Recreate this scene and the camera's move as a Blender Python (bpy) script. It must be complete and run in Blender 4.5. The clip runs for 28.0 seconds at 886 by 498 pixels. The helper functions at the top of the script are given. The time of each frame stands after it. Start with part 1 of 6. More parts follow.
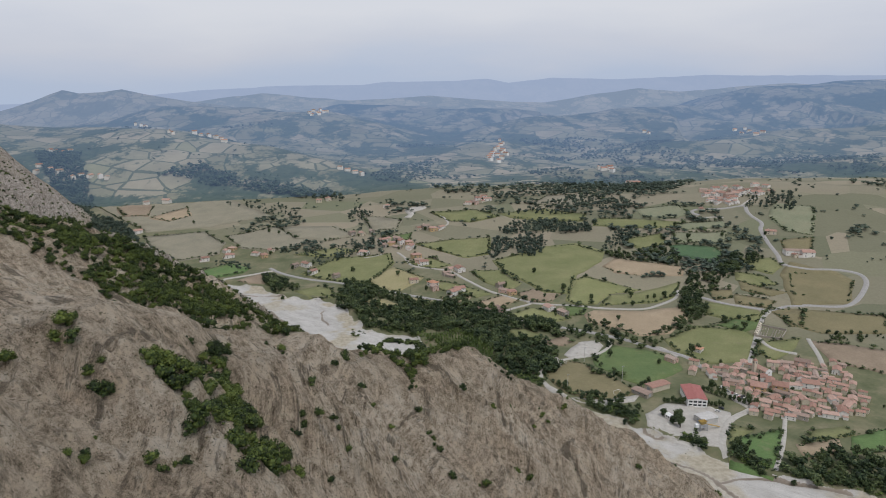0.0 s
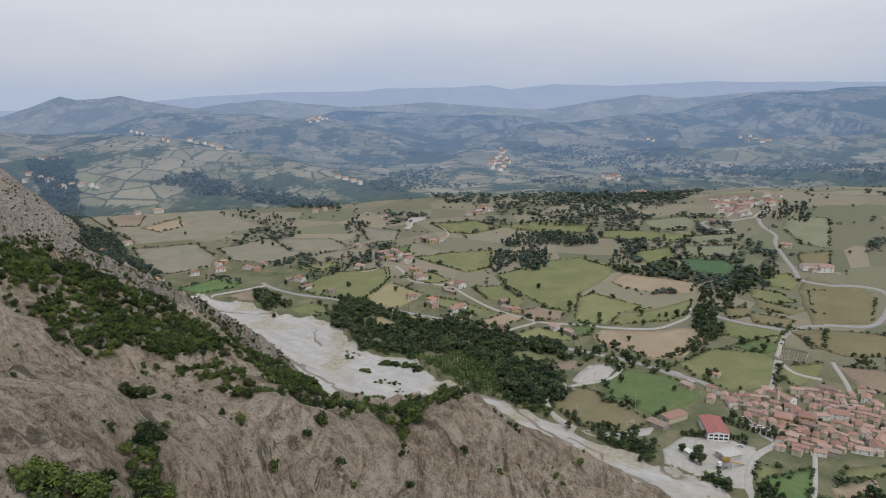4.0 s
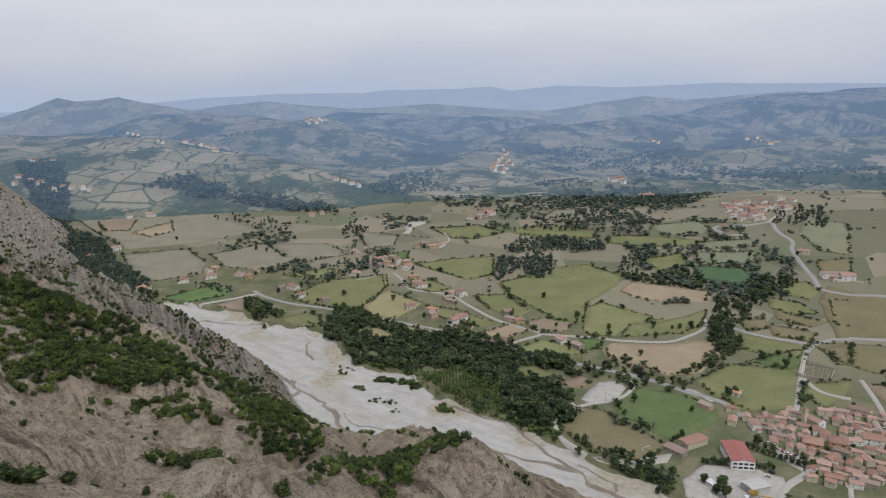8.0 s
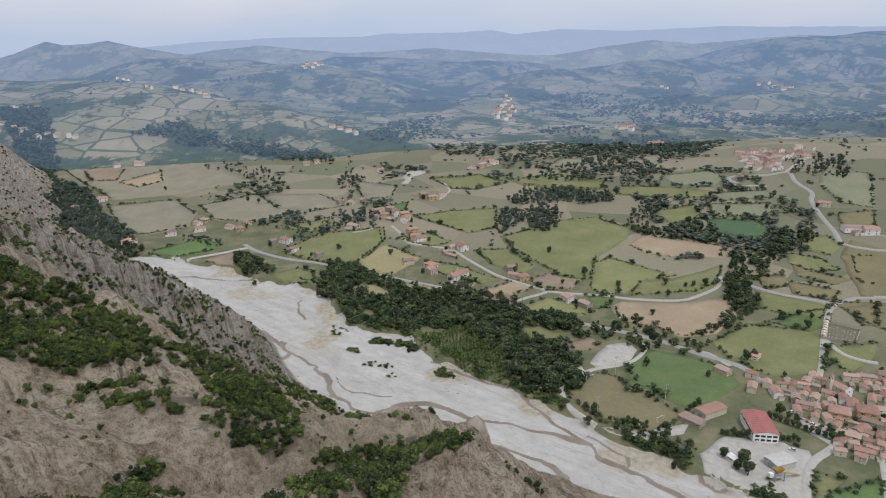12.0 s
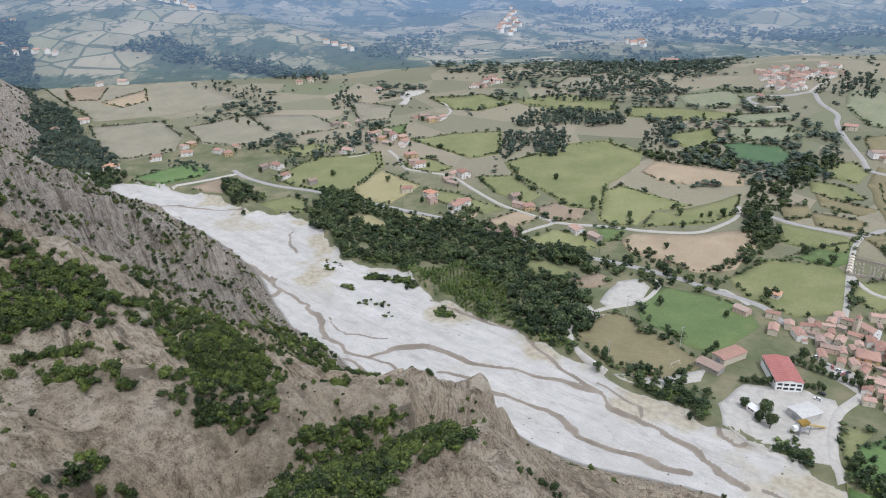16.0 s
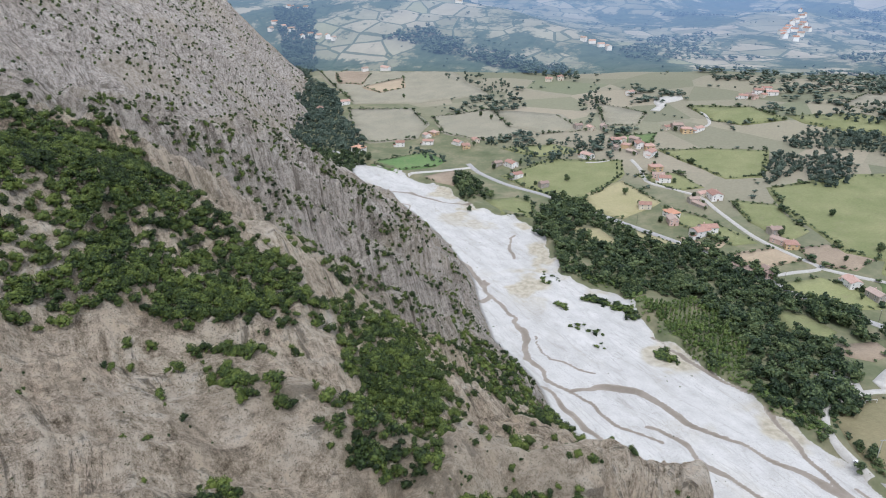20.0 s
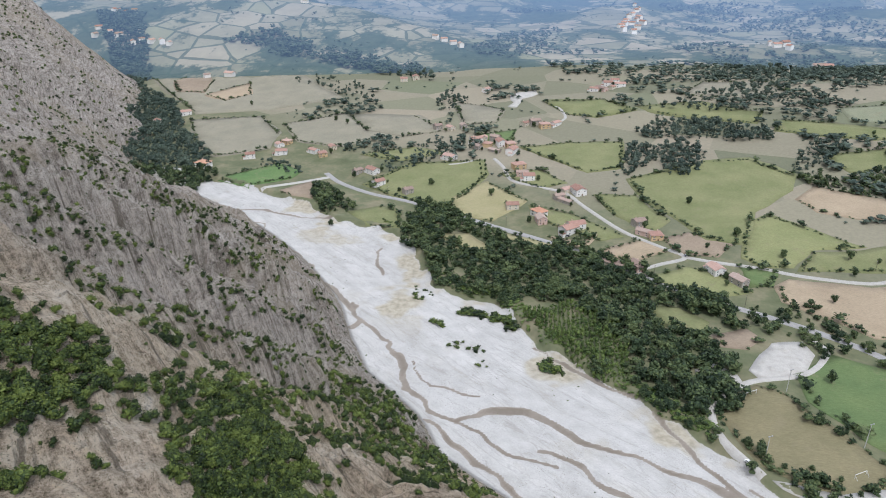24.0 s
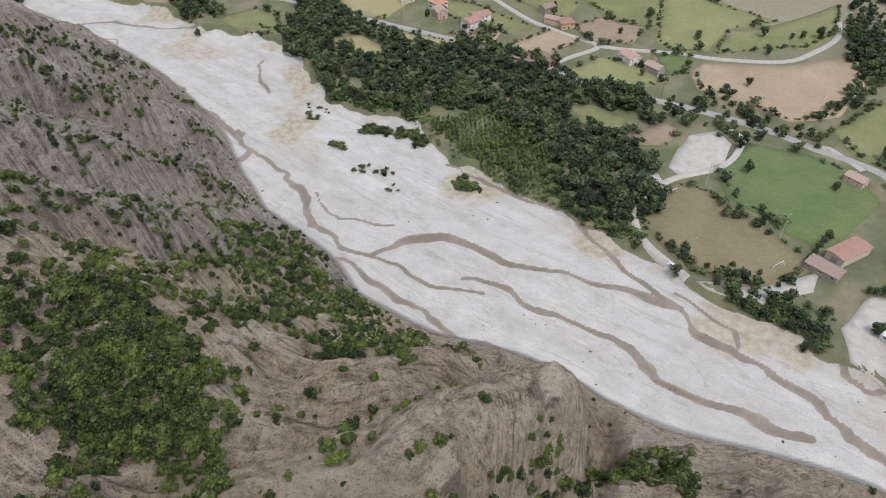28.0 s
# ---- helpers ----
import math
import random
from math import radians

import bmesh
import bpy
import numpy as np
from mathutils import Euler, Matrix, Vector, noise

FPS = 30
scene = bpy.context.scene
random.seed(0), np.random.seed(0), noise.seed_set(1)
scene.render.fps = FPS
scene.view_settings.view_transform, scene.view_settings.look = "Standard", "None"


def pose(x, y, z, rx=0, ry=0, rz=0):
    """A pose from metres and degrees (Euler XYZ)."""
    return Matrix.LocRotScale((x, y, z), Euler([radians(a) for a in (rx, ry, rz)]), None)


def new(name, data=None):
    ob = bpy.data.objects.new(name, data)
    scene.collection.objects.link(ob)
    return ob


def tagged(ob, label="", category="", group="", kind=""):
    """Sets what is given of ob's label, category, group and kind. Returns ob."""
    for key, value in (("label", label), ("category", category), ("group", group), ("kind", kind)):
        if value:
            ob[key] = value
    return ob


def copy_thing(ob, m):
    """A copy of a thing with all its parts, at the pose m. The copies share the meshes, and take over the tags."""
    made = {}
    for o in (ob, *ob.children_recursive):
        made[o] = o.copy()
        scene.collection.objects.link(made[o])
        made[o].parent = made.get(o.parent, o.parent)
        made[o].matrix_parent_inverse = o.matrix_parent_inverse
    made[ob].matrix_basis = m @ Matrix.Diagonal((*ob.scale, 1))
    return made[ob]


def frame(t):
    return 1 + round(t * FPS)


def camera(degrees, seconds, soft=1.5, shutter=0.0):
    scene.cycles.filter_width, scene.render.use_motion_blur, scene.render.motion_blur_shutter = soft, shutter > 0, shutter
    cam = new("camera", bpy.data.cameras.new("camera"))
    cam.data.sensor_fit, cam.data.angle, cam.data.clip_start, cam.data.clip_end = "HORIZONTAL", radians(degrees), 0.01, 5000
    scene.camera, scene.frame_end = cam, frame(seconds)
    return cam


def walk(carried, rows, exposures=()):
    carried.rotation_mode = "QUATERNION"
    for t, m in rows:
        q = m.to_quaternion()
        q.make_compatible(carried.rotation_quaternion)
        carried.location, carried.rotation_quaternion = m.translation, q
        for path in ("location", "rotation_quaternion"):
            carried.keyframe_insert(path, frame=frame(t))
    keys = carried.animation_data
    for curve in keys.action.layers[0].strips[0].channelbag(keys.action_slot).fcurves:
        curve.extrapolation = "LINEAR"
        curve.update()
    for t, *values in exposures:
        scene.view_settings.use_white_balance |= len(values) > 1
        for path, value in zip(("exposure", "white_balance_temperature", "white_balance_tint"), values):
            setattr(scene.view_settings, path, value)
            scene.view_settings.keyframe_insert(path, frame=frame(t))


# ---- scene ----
cam = camera(66.7, 28.0, soft=1.0)
PATH = [
    (0.0, pose(-0.00, -0.00, 250.00, 76.557, 0.000, 0.000)),
    (1.0, pose(0.17, 10.50, 250.17, 76.678, 0.000, 0.029)),
    (2.0, pose(0.41, 21.01, 250.39, 76.824, 0.000, 0.031)),
    (3.0, pose(0.72, 31.54, 250.72, 77.021, 0.000, 0.037)),
    (3.5, pose(0.92, 36.77, 250.84, 77.056, 0.000, 0.053)),
    (5.5, pose(1.75, 57.22, 250.55, 77.118, 0.000, 0.133)),
    (7.0, pose(2.67, 72.92, 248.73, 77.234, 0.000, 0.216)),
    (8.0, pose(3.21, 83.62, 247.11, 77.241, 0.000, 0.242)),
    (9.0, pose(3.70, 94.43, 245.70, 77.256, 0.000, 0.282)),
    (10.0, pose(3.98, 105.11, 244.29, 77.258, 0.000, 0.283)),
    (11.0, pose(4.10, 115.61, 242.80, 77.240, 0.000, 0.308)),
    (11.5, pose(4.17, 120.81, 242.03, 75.969, 0.000, 0.291)),
    (12.0, pose(4.24, 125.97, 241.30, 72.865, 0.000, 0.326)),
    (12.5, pose(4.32, 131.10, 240.63, 69.791, 0.000, 0.340)),
    (13.0, pose(4.43, 136.18, 240.01, 67.549, 0.000, 0.352)),
    (13.5, pose(4.55, 141.23, 239.43, 67.345, 0.000, 0.352)),
    (15.5, pose(4.70, 161.43, 237.32, 66.160, 0.000, 0.396)),
    (16.0, pose(4.71, 166.46, 236.74, 66.058, 0.000, 0.414)),
    (16.5, pose(4.72, 171.53, 236.15, 65.995, 0.000, 0.471)),
    (17.0, pose(4.78, 176.73, 235.50, 65.946, 0.000, 7.725)),
    (17.5, pose(4.86, 182.07, 234.75, 65.944, 0.000, 11.401)),
    (18.0, pose(4.83, 187.37, 233.96, 65.931, 0.000, 14.319)),
    (18.5, pose(4.75, 192.65, 233.15, 65.894, 0.000, 21.360)),
    (19.0, pose(4.57, 197.92, 232.32, 65.886, 0.000, 21.554)),
    (20.0, pose(3.51, 208.26, 230.63, 65.879, 0.000, 21.497)),
    (20.5, pose(2.67, 213.31, 229.81, 65.905, 0.000, 21.491)),
    (22.5, pose(-1.57, 233.20, 226.88, 65.888, 0.000, 21.566)),
    (23.0, pose(-2.54, 238.24, 226.22, 65.910, 0.000, 21.603)),
    (23.5, pose(-3.52, 243.42, 225.67, 65.891, 0.000, 17.640)),
    (24.0, pose(-4.70, 248.73, 225.26, 65.879, 0.000, 9.492)),
    (24.5, pose(-6.05, 254.06, 224.75, 65.867, 0.000, 2.392)),
    (25.0, pose(-7.48, 259.36, 223.96, 65.909, 0.000, -0.457)),
    (25.5, pose(-8.80, 264.51, 222.97, 65.771, 0.000, -0.430)),
    (26.0, pose(-9.94, 269.53, 221.84, 62.881, 0.000, -0.440)),
    (26.5, pose(-10.74, 274.46, 220.62, 59.356, 0.000, -0.389)),
    (27.0, pose(-11.20, 279.16, 219.41, 55.768, 0.000, -0.348)),
    (27.5, pose(-11.59, 283.70, 218.22, 52.166, 0.000, -0.338)),
    (28.0, pose(-12.02, 288.19, 217.07, 48.561, 0.000, -0.387)),
]
# the camera meters the bright sky at first and opens up once it looks down
walk(cam, PATH, [(0.0, -0.52, 6250, 12), (11.3, -0.53, 6250, 12), (13.0, -0.03, 6020, 13), (17.0, 0.10, 5900, 12), (20.0, 0.24, 5800, 12), (24.0, 0.13, 5850, 12), (28.0, -0.05, 6150, 14)])

# ---- overcast daylight: a bright veiled sky and a broad soft sun ----
SUN_ELEVATION, SUN_AZIMUTH = 63, 158
world = bpy.data.worlds.new("sky")
scene.world = world
world.use_nodes = True
_t = world.node_tree
_bg = _t.nodes["Background"]
_sky = _t.nodes.new("ShaderNodeTexSky")
_sky.sky_type, _sky.sun_disc = "NISHITA", False
_sky.sun_elevation, _sky.sun_rotation, _sky.dust_density = radians(SUN_ELEVATION), radians(SUN_AZIMUTH), 4.0
_co = _t.nodes.new("ShaderNodeTexCoord")
_sep = _t.nodes.new("ShaderNodeSeparateXYZ")
_ramp = _t.nodes.new("ShaderNodeValToRGB")
_cloud = _t.nodes.new("ShaderNodeTexNoise")
_map = _t.nodes.new("ShaderNodeMapping")
_add = _t.nodes.new("ShaderNodeMath")
_mul = _t.nodes.new("ShaderNodeMixRGB")
_map.inputs["Scale"].default_value = (1.2, 1.2, 5.0)
_cloud.inputs["Scale"].default_value, _cloud.inputs["Detail"].default_value = 2.2, 5.0
_add.operation = "MULTIPLY_ADD"
_add.inputs[1].default_value = 0.12
_t.links.new(_co.outputs["Generated"], _sep.inputs[0])
_t.links.new(_co.outputs["Generated"], _map.inputs[0])
_t.links.new(_map.outputs[0], _cloud.inputs["Vector"])
_t.links.new(_cloud.outputs["Fac"], _add.inputs[0])
_t.links.new(_sep.outputs["Z"], _add.inputs[2])
_t.links.new(_add.outputs[0], _ramp.inputs[0])
for p, c in ((0.0, (0.60, 0.72, 0.90)), (0.075, (0.64, 0.735, 0.89)), (0.12, (0.78, 0.81, 0.885)), (0.165, (0.92, 0.925, 0.945)), (0.32, (0.90, 0.91, 0.94)), (0.6, (0.78, 0.81, 0.86)), (1.0, (0.70, 0.74, 0.81))):
    e = _ramp.color_ramp.elements.new(p) if p not in (0.0, 1.0) else _ramp.color_ramp.elements[0 if p == 0.0 else -1]
    e.position, e.color = p, (*c, 1)
_mul.blend_type = "MIX"
_mul.inputs[0].default_value = 0.03
_t.links.new(_ramp.outputs[0], _mul.inputs[1])
_t.links.new(_sky.outputs[0], _mul.inputs[2])
_t.links.new(_mul.outputs[0], _bg.inputs["Color"])
_bg.inputs["Strength"].default_value = 1.0
_lamp = bpy.data.lights.new("sun", "SUN")
_lamp.energy, _lamp.angle, _lamp.color = 2.1, radians(14), (1.0, 0.955, 0.885)
sun = new("sun", _lamp)
sun.rotation_euler = (radians(90 - SUN_ELEVATION), 0, radians(-SUN_AZIMUTH + 180))

# ---- materials ----
def shade(name, roughness=0.9):
    m = bpy.data.materials.new(name)
    m.use_nodes = True
    b = m.node_tree.nodes["Principled BSDF"]
    b.inputs["Roughness"].default_value = roughness
    b.inputs["Specular IOR Level"].default_value = 0.25
    return m, m.node_tree, b


def nd(t, kind, *links, **inputs):
    """A node with its inputs set by name (a number, colour or socket)."""
    n = t.nodes.new(kind)
    for key, v in inputs.items():
        key = key.replace("_", " ")
        s = n.inputs[int(key[1:])] if key[0] == "i" and key[1:].isdigit() else n.inputs[key]
        if isinstance(v, bpy.types.NodeSocket):
            t.links.new(v, s)
        else:
            s.default_value = (*v, 1) if isinstance(v, tuple) and len(v) == 3 and s.type == "RGBA" else v
    return n


def noise_of(t, vec, scale, detail=4.0, rough=0.6):
    return nd(t, "ShaderNodeTexNoise", Vector=vec, Scale=scale, Detail=detail, Roughness=rough).outputs["Fac"]


def ramp(t, fac, *stops):
    r = nd(t, "ShaderNodeValToRGB", Fac=fac)
    e = r.color_ramp.elements
    e[0].position, e[0].color = stops[0][0], (*stops[0][1], 1)
    e[1].position, e[1].color = stops[-1][0], (*stops[-1][1], 1)
    for p, c in stops[1:-1]:
        k = e.new(p)
        k.color = (*c, 1)
    return r.outputs["Color"]


def mix(t, fac, a, b, blend="MIX"):
    n = t.nodes.new("ShaderNodeMixRGB")
    n.blend_type = blend
    for s, v in zip(n.inputs, (fac, a, b)):
        if isinstance(v, bpy.types.NodeSocket):
            t.links.new(v, s)
        else:
            s.default_value = (*v, 1) if isinstance(v, tuple) else v
    return n.outputs[0]


def calc(t, op, a, b=0.0, c=0.0):
    n = t.nodes.new("ShaderNodeMath")
    n.operation = op
    for s, v in zip(n.inputs, (a, b, c)):
        if isinstance(v, bpy.types.NodeSocket):
            t.links.new(v, s)
        else:
            s.default_value = v
    return n.outputs[0]


def place_of(t):
    return nd(t, "ShaderNodeNewGeometry").outputs["Position"]


def scaled(t, vec, s):
    m = nd(t, "ShaderNodeMapping", Vector=vec)
    m.inputs["Scale"].default_value = s
    return m.outputs[0]


def bump(t, b, height, strength, distance):
    n = nd(t, "ShaderNodeBump", Height=height, Strength=strength, Distance=distance)
    t.links.new(n.outputs[0], b.inputs["Normal"])


def attr(t, name):
    n = t.nodes.new("ShaderNodeAttribute")
    n.attribute_name = name
    return n.outputs["Fac"]


def ground_material():
    m, t, b = shade("ground")
    p = place_of(t)
    # meadow and farmland
    patch = nd(t, "ShaderNodeTexVoronoi", Vector=scaled(t, mix(t, 0.10, p, nd(t, "ShaderNodeTexNoise", Vector=p, Scale=0.01).outputs["Color"]), (0.012, 0.016, 0.0)), Scale=1.0, Randomness=0.9)
    cell = nd(t, "ShaderNodeSeparateColor", Color=patch.outputs["Color"])
    # farther farmland: tan crops, also greyed in colour to stand in for haze
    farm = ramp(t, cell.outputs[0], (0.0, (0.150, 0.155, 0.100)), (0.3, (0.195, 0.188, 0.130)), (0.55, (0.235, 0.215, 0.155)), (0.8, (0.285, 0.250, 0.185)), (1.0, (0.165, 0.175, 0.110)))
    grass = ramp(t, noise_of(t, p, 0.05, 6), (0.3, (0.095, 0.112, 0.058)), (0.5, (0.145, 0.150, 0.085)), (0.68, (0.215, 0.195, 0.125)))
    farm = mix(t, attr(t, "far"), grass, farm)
    farm = mix(t, 0.35, farm, ramp(t, noise_of(t, p, 0.35, 5), (0.3, (0.34, 0.35, 0.32)), (0.7, (0.60, 0.59, 0.56))), "OVERLAY")
    # river gravel, dry and wet
    gn = noise_of(t, p, 0.09, 8, 0.7)
    gravel = ramp(t, gn, (0.25, (0.37, 0.358, 0.335)), (0.5, (0.445, 0.432, 0.405)), (0.75, (0.51, 0.498, 0.47)))
    gravel = mix(t, calc(t, "GREATER_THAN", noise_of(t, p, 0.9, 5, 0.8), 0.66), gravel, (0.27, 0.26, 0.23))
    flow = nd(t, "ShaderNodeVectorRotate", Vector=p, Angle=radians(40), Axis=(0.0, 0.0, 1.0)).outputs[0]
    braid = calc(t, "ABSOLUTE", calc(t, "SUBTRACT", noise_of(t, scaled(t, mix(t, 0.6, flow, nd(t, "ShaderNodeTexNoise", Vector=p, Scale=0.03, Detail=3.0).outputs["Color"], "LINEAR_LIGHT"), (0.012, 0.075, 0.0)), 1.0, 4, 0.55), 0.5))
    gravel = mix(t, ramp(t, braid, (0.0, (0.6, 0.6, 0.6)), (0.016, (0.0, 0.0, 0.0))), gravel, (0.33, 0.315, 0.29))
    streak = noise_of(t, scaled(t, flow, (0.03, 0.10, 0.05)), 1.6, 6)
    gravel = mix(t, ramp(t, streak, (0.58, (0, 0, 0)), (0.66, (0.28, 0.28, 0.28))), gravel, (0.36, 0.33, 0.28))
    speck = calc(t, "MULTIPLY", calc(t, "GREATER_THAN", noise_of(t, p, 1.9, 3, 0.7), 0.63), calc(t, "GREATER_THAN", noise_of(t, p, 0.035, 4), 0.5))
    drift = noise_of(t, scaled(t, flow, (0.016, 0.06, 0.05)), 1.0, 7, 0.7)
    gravel = mix(t, 0.6, gravel, ramp(t, drift, (0.36, (0.42, 0.415, 0.40)), (0.5, (0.5, 0.5, 0.5)), (0.62, (0.57, 0.57, 0.565))), "OVERLAY")
    gravel = mix(t, calc(t, "MULTIPLY", speck, 0.7), gravel, (0.17, 0.155, 0.125))
    gravel = mix(t, 0.45, gravel, ramp(t, noise_of(t, p, 1.1, 6, 0.8), (0.34, (0.36, 0.36, 0.36)), (0.66, (0.62, 0.62, 0.62))), "OVERLAY")
    wet = ramp(t, noise_of(t, p, 0.06, 4), (0.3, (0.20, 0.170, 0.135)), (0.7, (0.29, 0.252, 0.205)))
    gravel = mix(t, calc(t, "MULTIPLY", attr(t, "sand"), 0.8), gravel, ramp(t, noise_of(t, p, 0.25, 5), (0.35, (0.26, 0.23, 0.15)), (0.6, (0.42, 0.37, 0.27))))
    ragged = calc(t, "MULTIPLY_ADD", noise_of(t, p, 0.35, 5, 0.7), 0.5, -0.25)
    wash = ramp(t, calc(t, "ADD", attr(t, "wet"), ragged), (0.30, (0, 0, 0)), (0.46, (1, 1, 1)))
    bed = mix(t, wash, gravel, mix(t, ramp(t, calc(t, "ADD", attr(t, "wet"), ragged), (0.62, (0, 0, 0)), (0.95, (0.7, 0.7, 0.7))), wet, (0.15, 0.122, 0.09)))
    shore = ramp(t, calc(t, "ADD", attr(t, "bed"), calc(t, "MULTIPLY_ADD", noise_of(t, p, 0.5, 6, 0.75), 0.9, -0.45)), (0.44, (0, 0, 0)), (0.56, (1, 1, 1)))
    valley_col = mix(t, shore, farm, bed)
    # rock and thin soil of the mountainside
    down = nd(t, "ShaderNodeCombineXYZ", X=attr(t, "rib_u"), Y=calc(t, "MULTIPLY", attr(t, "rib_v"), 0.42), Z=0.0).outputs[0]
    bands = noise_of(t, down, 0.5, 8, 0.78)
    layer = nd(t, "ShaderNodeCombineXYZ", X=attr(t, "beds"), Y=calc(t, "MULTIPLY", attr(t, "rib_u"), 0.07), Z=calc(t, "MULTIPLY", attr(t, "rib_v"), 0.07)).outputs[0]
    bedding = noise_of(t, layer, 1.1, 7, 0.72)
    big = noise_of(t, p, 0.035, 4, 0.6)
    rubble = noise_of(t, p, 1.7, 6, 0.8)
    pebble = noise_of(t, p, 5.5, 3, 0.75)
    blotch = noise_of(t, p, 0.4, 6, 0.72)
    tone = calc(t, "MULTIPLY_ADD", bedding, 0.26, calc(t, "MULTIPLY_ADD", bands, 0.15, calc(t, "MULTIPLY_ADD", rubble, 0.22, calc(t, "MULTIPLY_ADD", pebble, 0.17, calc(t, "MULTIPLY", blotch, 0.20)))))
    rock = ramp(t, tone, (0.425, (0.12, 0.09, 0.06)), (0.462, (0.38, 0.308, 0.22)), (0.495, (0.58, 0.485, 0.362)), (0.53, (0.77, 0.67, 0.53)))
    grey = ramp(t, tone, (0.425, (0.10, 0.085, 0.07)), (0.462, (0.29, 0.253, 0.213)), (0.495, (0.46, 0.412, 0.357)), (0.53, (0.66, 0.60, 0.53)))
    rock = mix(t, attr(t, "grey"), rock, grey)
    rock = mix(t, 0.5, rock, ramp(t, big, (0.36, (0.36, 0.35, 0.34)), (0.64, (0.62, 0.61, 0.60))), "OVERLAY")
    joints = nd(t, "ShaderNodeTexVoronoi", Vector=nd(t, "ShaderNodeCombineXYZ", X=calc(t, "MULTIPLY", attr(t, "rib_u"), 0.55), Y=calc(t, "MULTIPLY", attr(t, "rib_v"), 0.22), Z=calc(t, "MULTIPLY", attr(t, "beds"), 0.40)).outputs[0], Scale=1.0)
    shard = nd(t, "ShaderNodeSeparateColor", Color=joints.outputs["Color"]).outputs[0]
    rock = mix(t, 0.35, rock, ramp(t, shard, (0.0, (0.34, 0.34, 0.34)), (1.0, (0.66, 0.66, 0.66))), "OVERLAY")
    # dark down-slope streaks: the shade of furrows, painted into the rock colour
    groove_shade = ramp(t, noise_of(t, down, 0.33, 7, 0.68), (0.37, (0.7, 0.7, 0.7)), (0.43, (0, 0, 0)))
    groove_shade = calc(t, "MULTIPLY", groove_shade, ramp(t, blotch, (0.42, (0.25, 0.25, 0.25)), (0.56, (1, 1, 1))))
    rock = mix(t, groove_shade, rock, ramp(t, rubble, (0.40, (0.055, 0.045, 0.034)), (0.60, (0.26, 0.215, 0.16))))
    seam = ramp(t, noise_of(t, layer, 0.6, 6, 0.7), (0.38, (0.75, 0.75, 0.75)), (0.43, (0, 0, 0)))
    rock = mix(t, seam, rock, ramp(t, pebble, (0.40, (0.06, 0.05, 0.037)), (0.60, (0.24, 0.20, 0.15))))
    tuft = ramp(t, noise_of(t, p, 0.95, 4, 0.7), (0.60, (0, 0, 0)), (0.65, (0.85, 0.85, 0.85)))
    dots = ramp(t, noise_of(t, p, 1.9, 2, 0.5), (0.64, (0, 0, 0)), (0.68, (0.8, 0.8, 0.8)))
    rock = mix(t, dots, rock, (0.10, 0.092, 0.05))
    rock = mix(t, calc(t, "MULTIPLY", tuft, ramp(t, noise_of(t, p, 0.06, 3), (0.4, (0.2, 0.2, 0.2)), (0.6, (1, 1, 1)))), rock, ramp(t, pebble, (0.35, (0.06, 0.062, 0.028)), (0.65, (0.17, 0.16, 0.075))))
    soil = ramp(t, noise_of(t, p, 0.7, 7, 0.78), (0.32, (0.16, 0.13, 0.08)), (0.44, (0.37, 0.305, 0.215)), (0.58, (0.54, 0.46, 0.345)), (0.70, (0.17, 0.165, 0.075)))
    rock = mix(t, calc(t, "MULTIPLY", attr(t, "soil"), 0.4), rock, soil)
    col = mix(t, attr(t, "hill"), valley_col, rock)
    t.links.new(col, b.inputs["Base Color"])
    rg = calc(t, "MULTIPLY_ADD", attr(t, "wet"), -0.45, 0.93)
    t.links.new(rg, b.inputs["Roughness"])
    hb = calc(t, "MULTIPLY_ADD", calc(t, "MULTIPLY_ADD", bands, 0.2, bedding), 5.5, calc(t, "MULTIPLY_ADD", calc(t, "ADD", rubble, blotch), 3.6, calc(t, "MULTIPLY_ADD", shard, 0.5, calc(t, "MULTIPLY", pebble, 0.9))))
    h = calc(t, "MULTIPLY", hb, attr(t, "hill"))
    bump(t, b, h, 0.9, 1.0)
    return m


GROUND = ground_material()
TONES = {"dry": ((0.172, 0.155, 0.085), (0.225, 0.195, 0.110)), "green": ((0.097, 0.144, 0.057), (0.141, 0.183, 0.072)), "tan": ((0.300, 0.238, 0.160), (0.375, 0.300, 0.205)),
         "yellow": ((0.191, 0.205, 0.089), (0.246, 0.249, 0.118)), "olive": ((0.153, 0.170, 0.073), (0.219, 0.221, 0.107)), "deep": ((0.070, 0.128, 0.066), (0.091, 0.149, 0.073)),
         "grey": ((0.187, 0.204, 0.129), (0.237, 0.240, 0.158)), "tanolive": ((0.273, 0.253, 0.129), (0.331, 0.291, 0.165)), "brown": ((0.230, 0.181, 0.129), (0.302, 0.240, 0.173)),
         "bright": ((0.097, 0.165, 0.059), (0.136, 0.201, 0.074)), "dryfar": ((0.216, 0.204, 0.150), (0.277, 0.253, 0.186))}


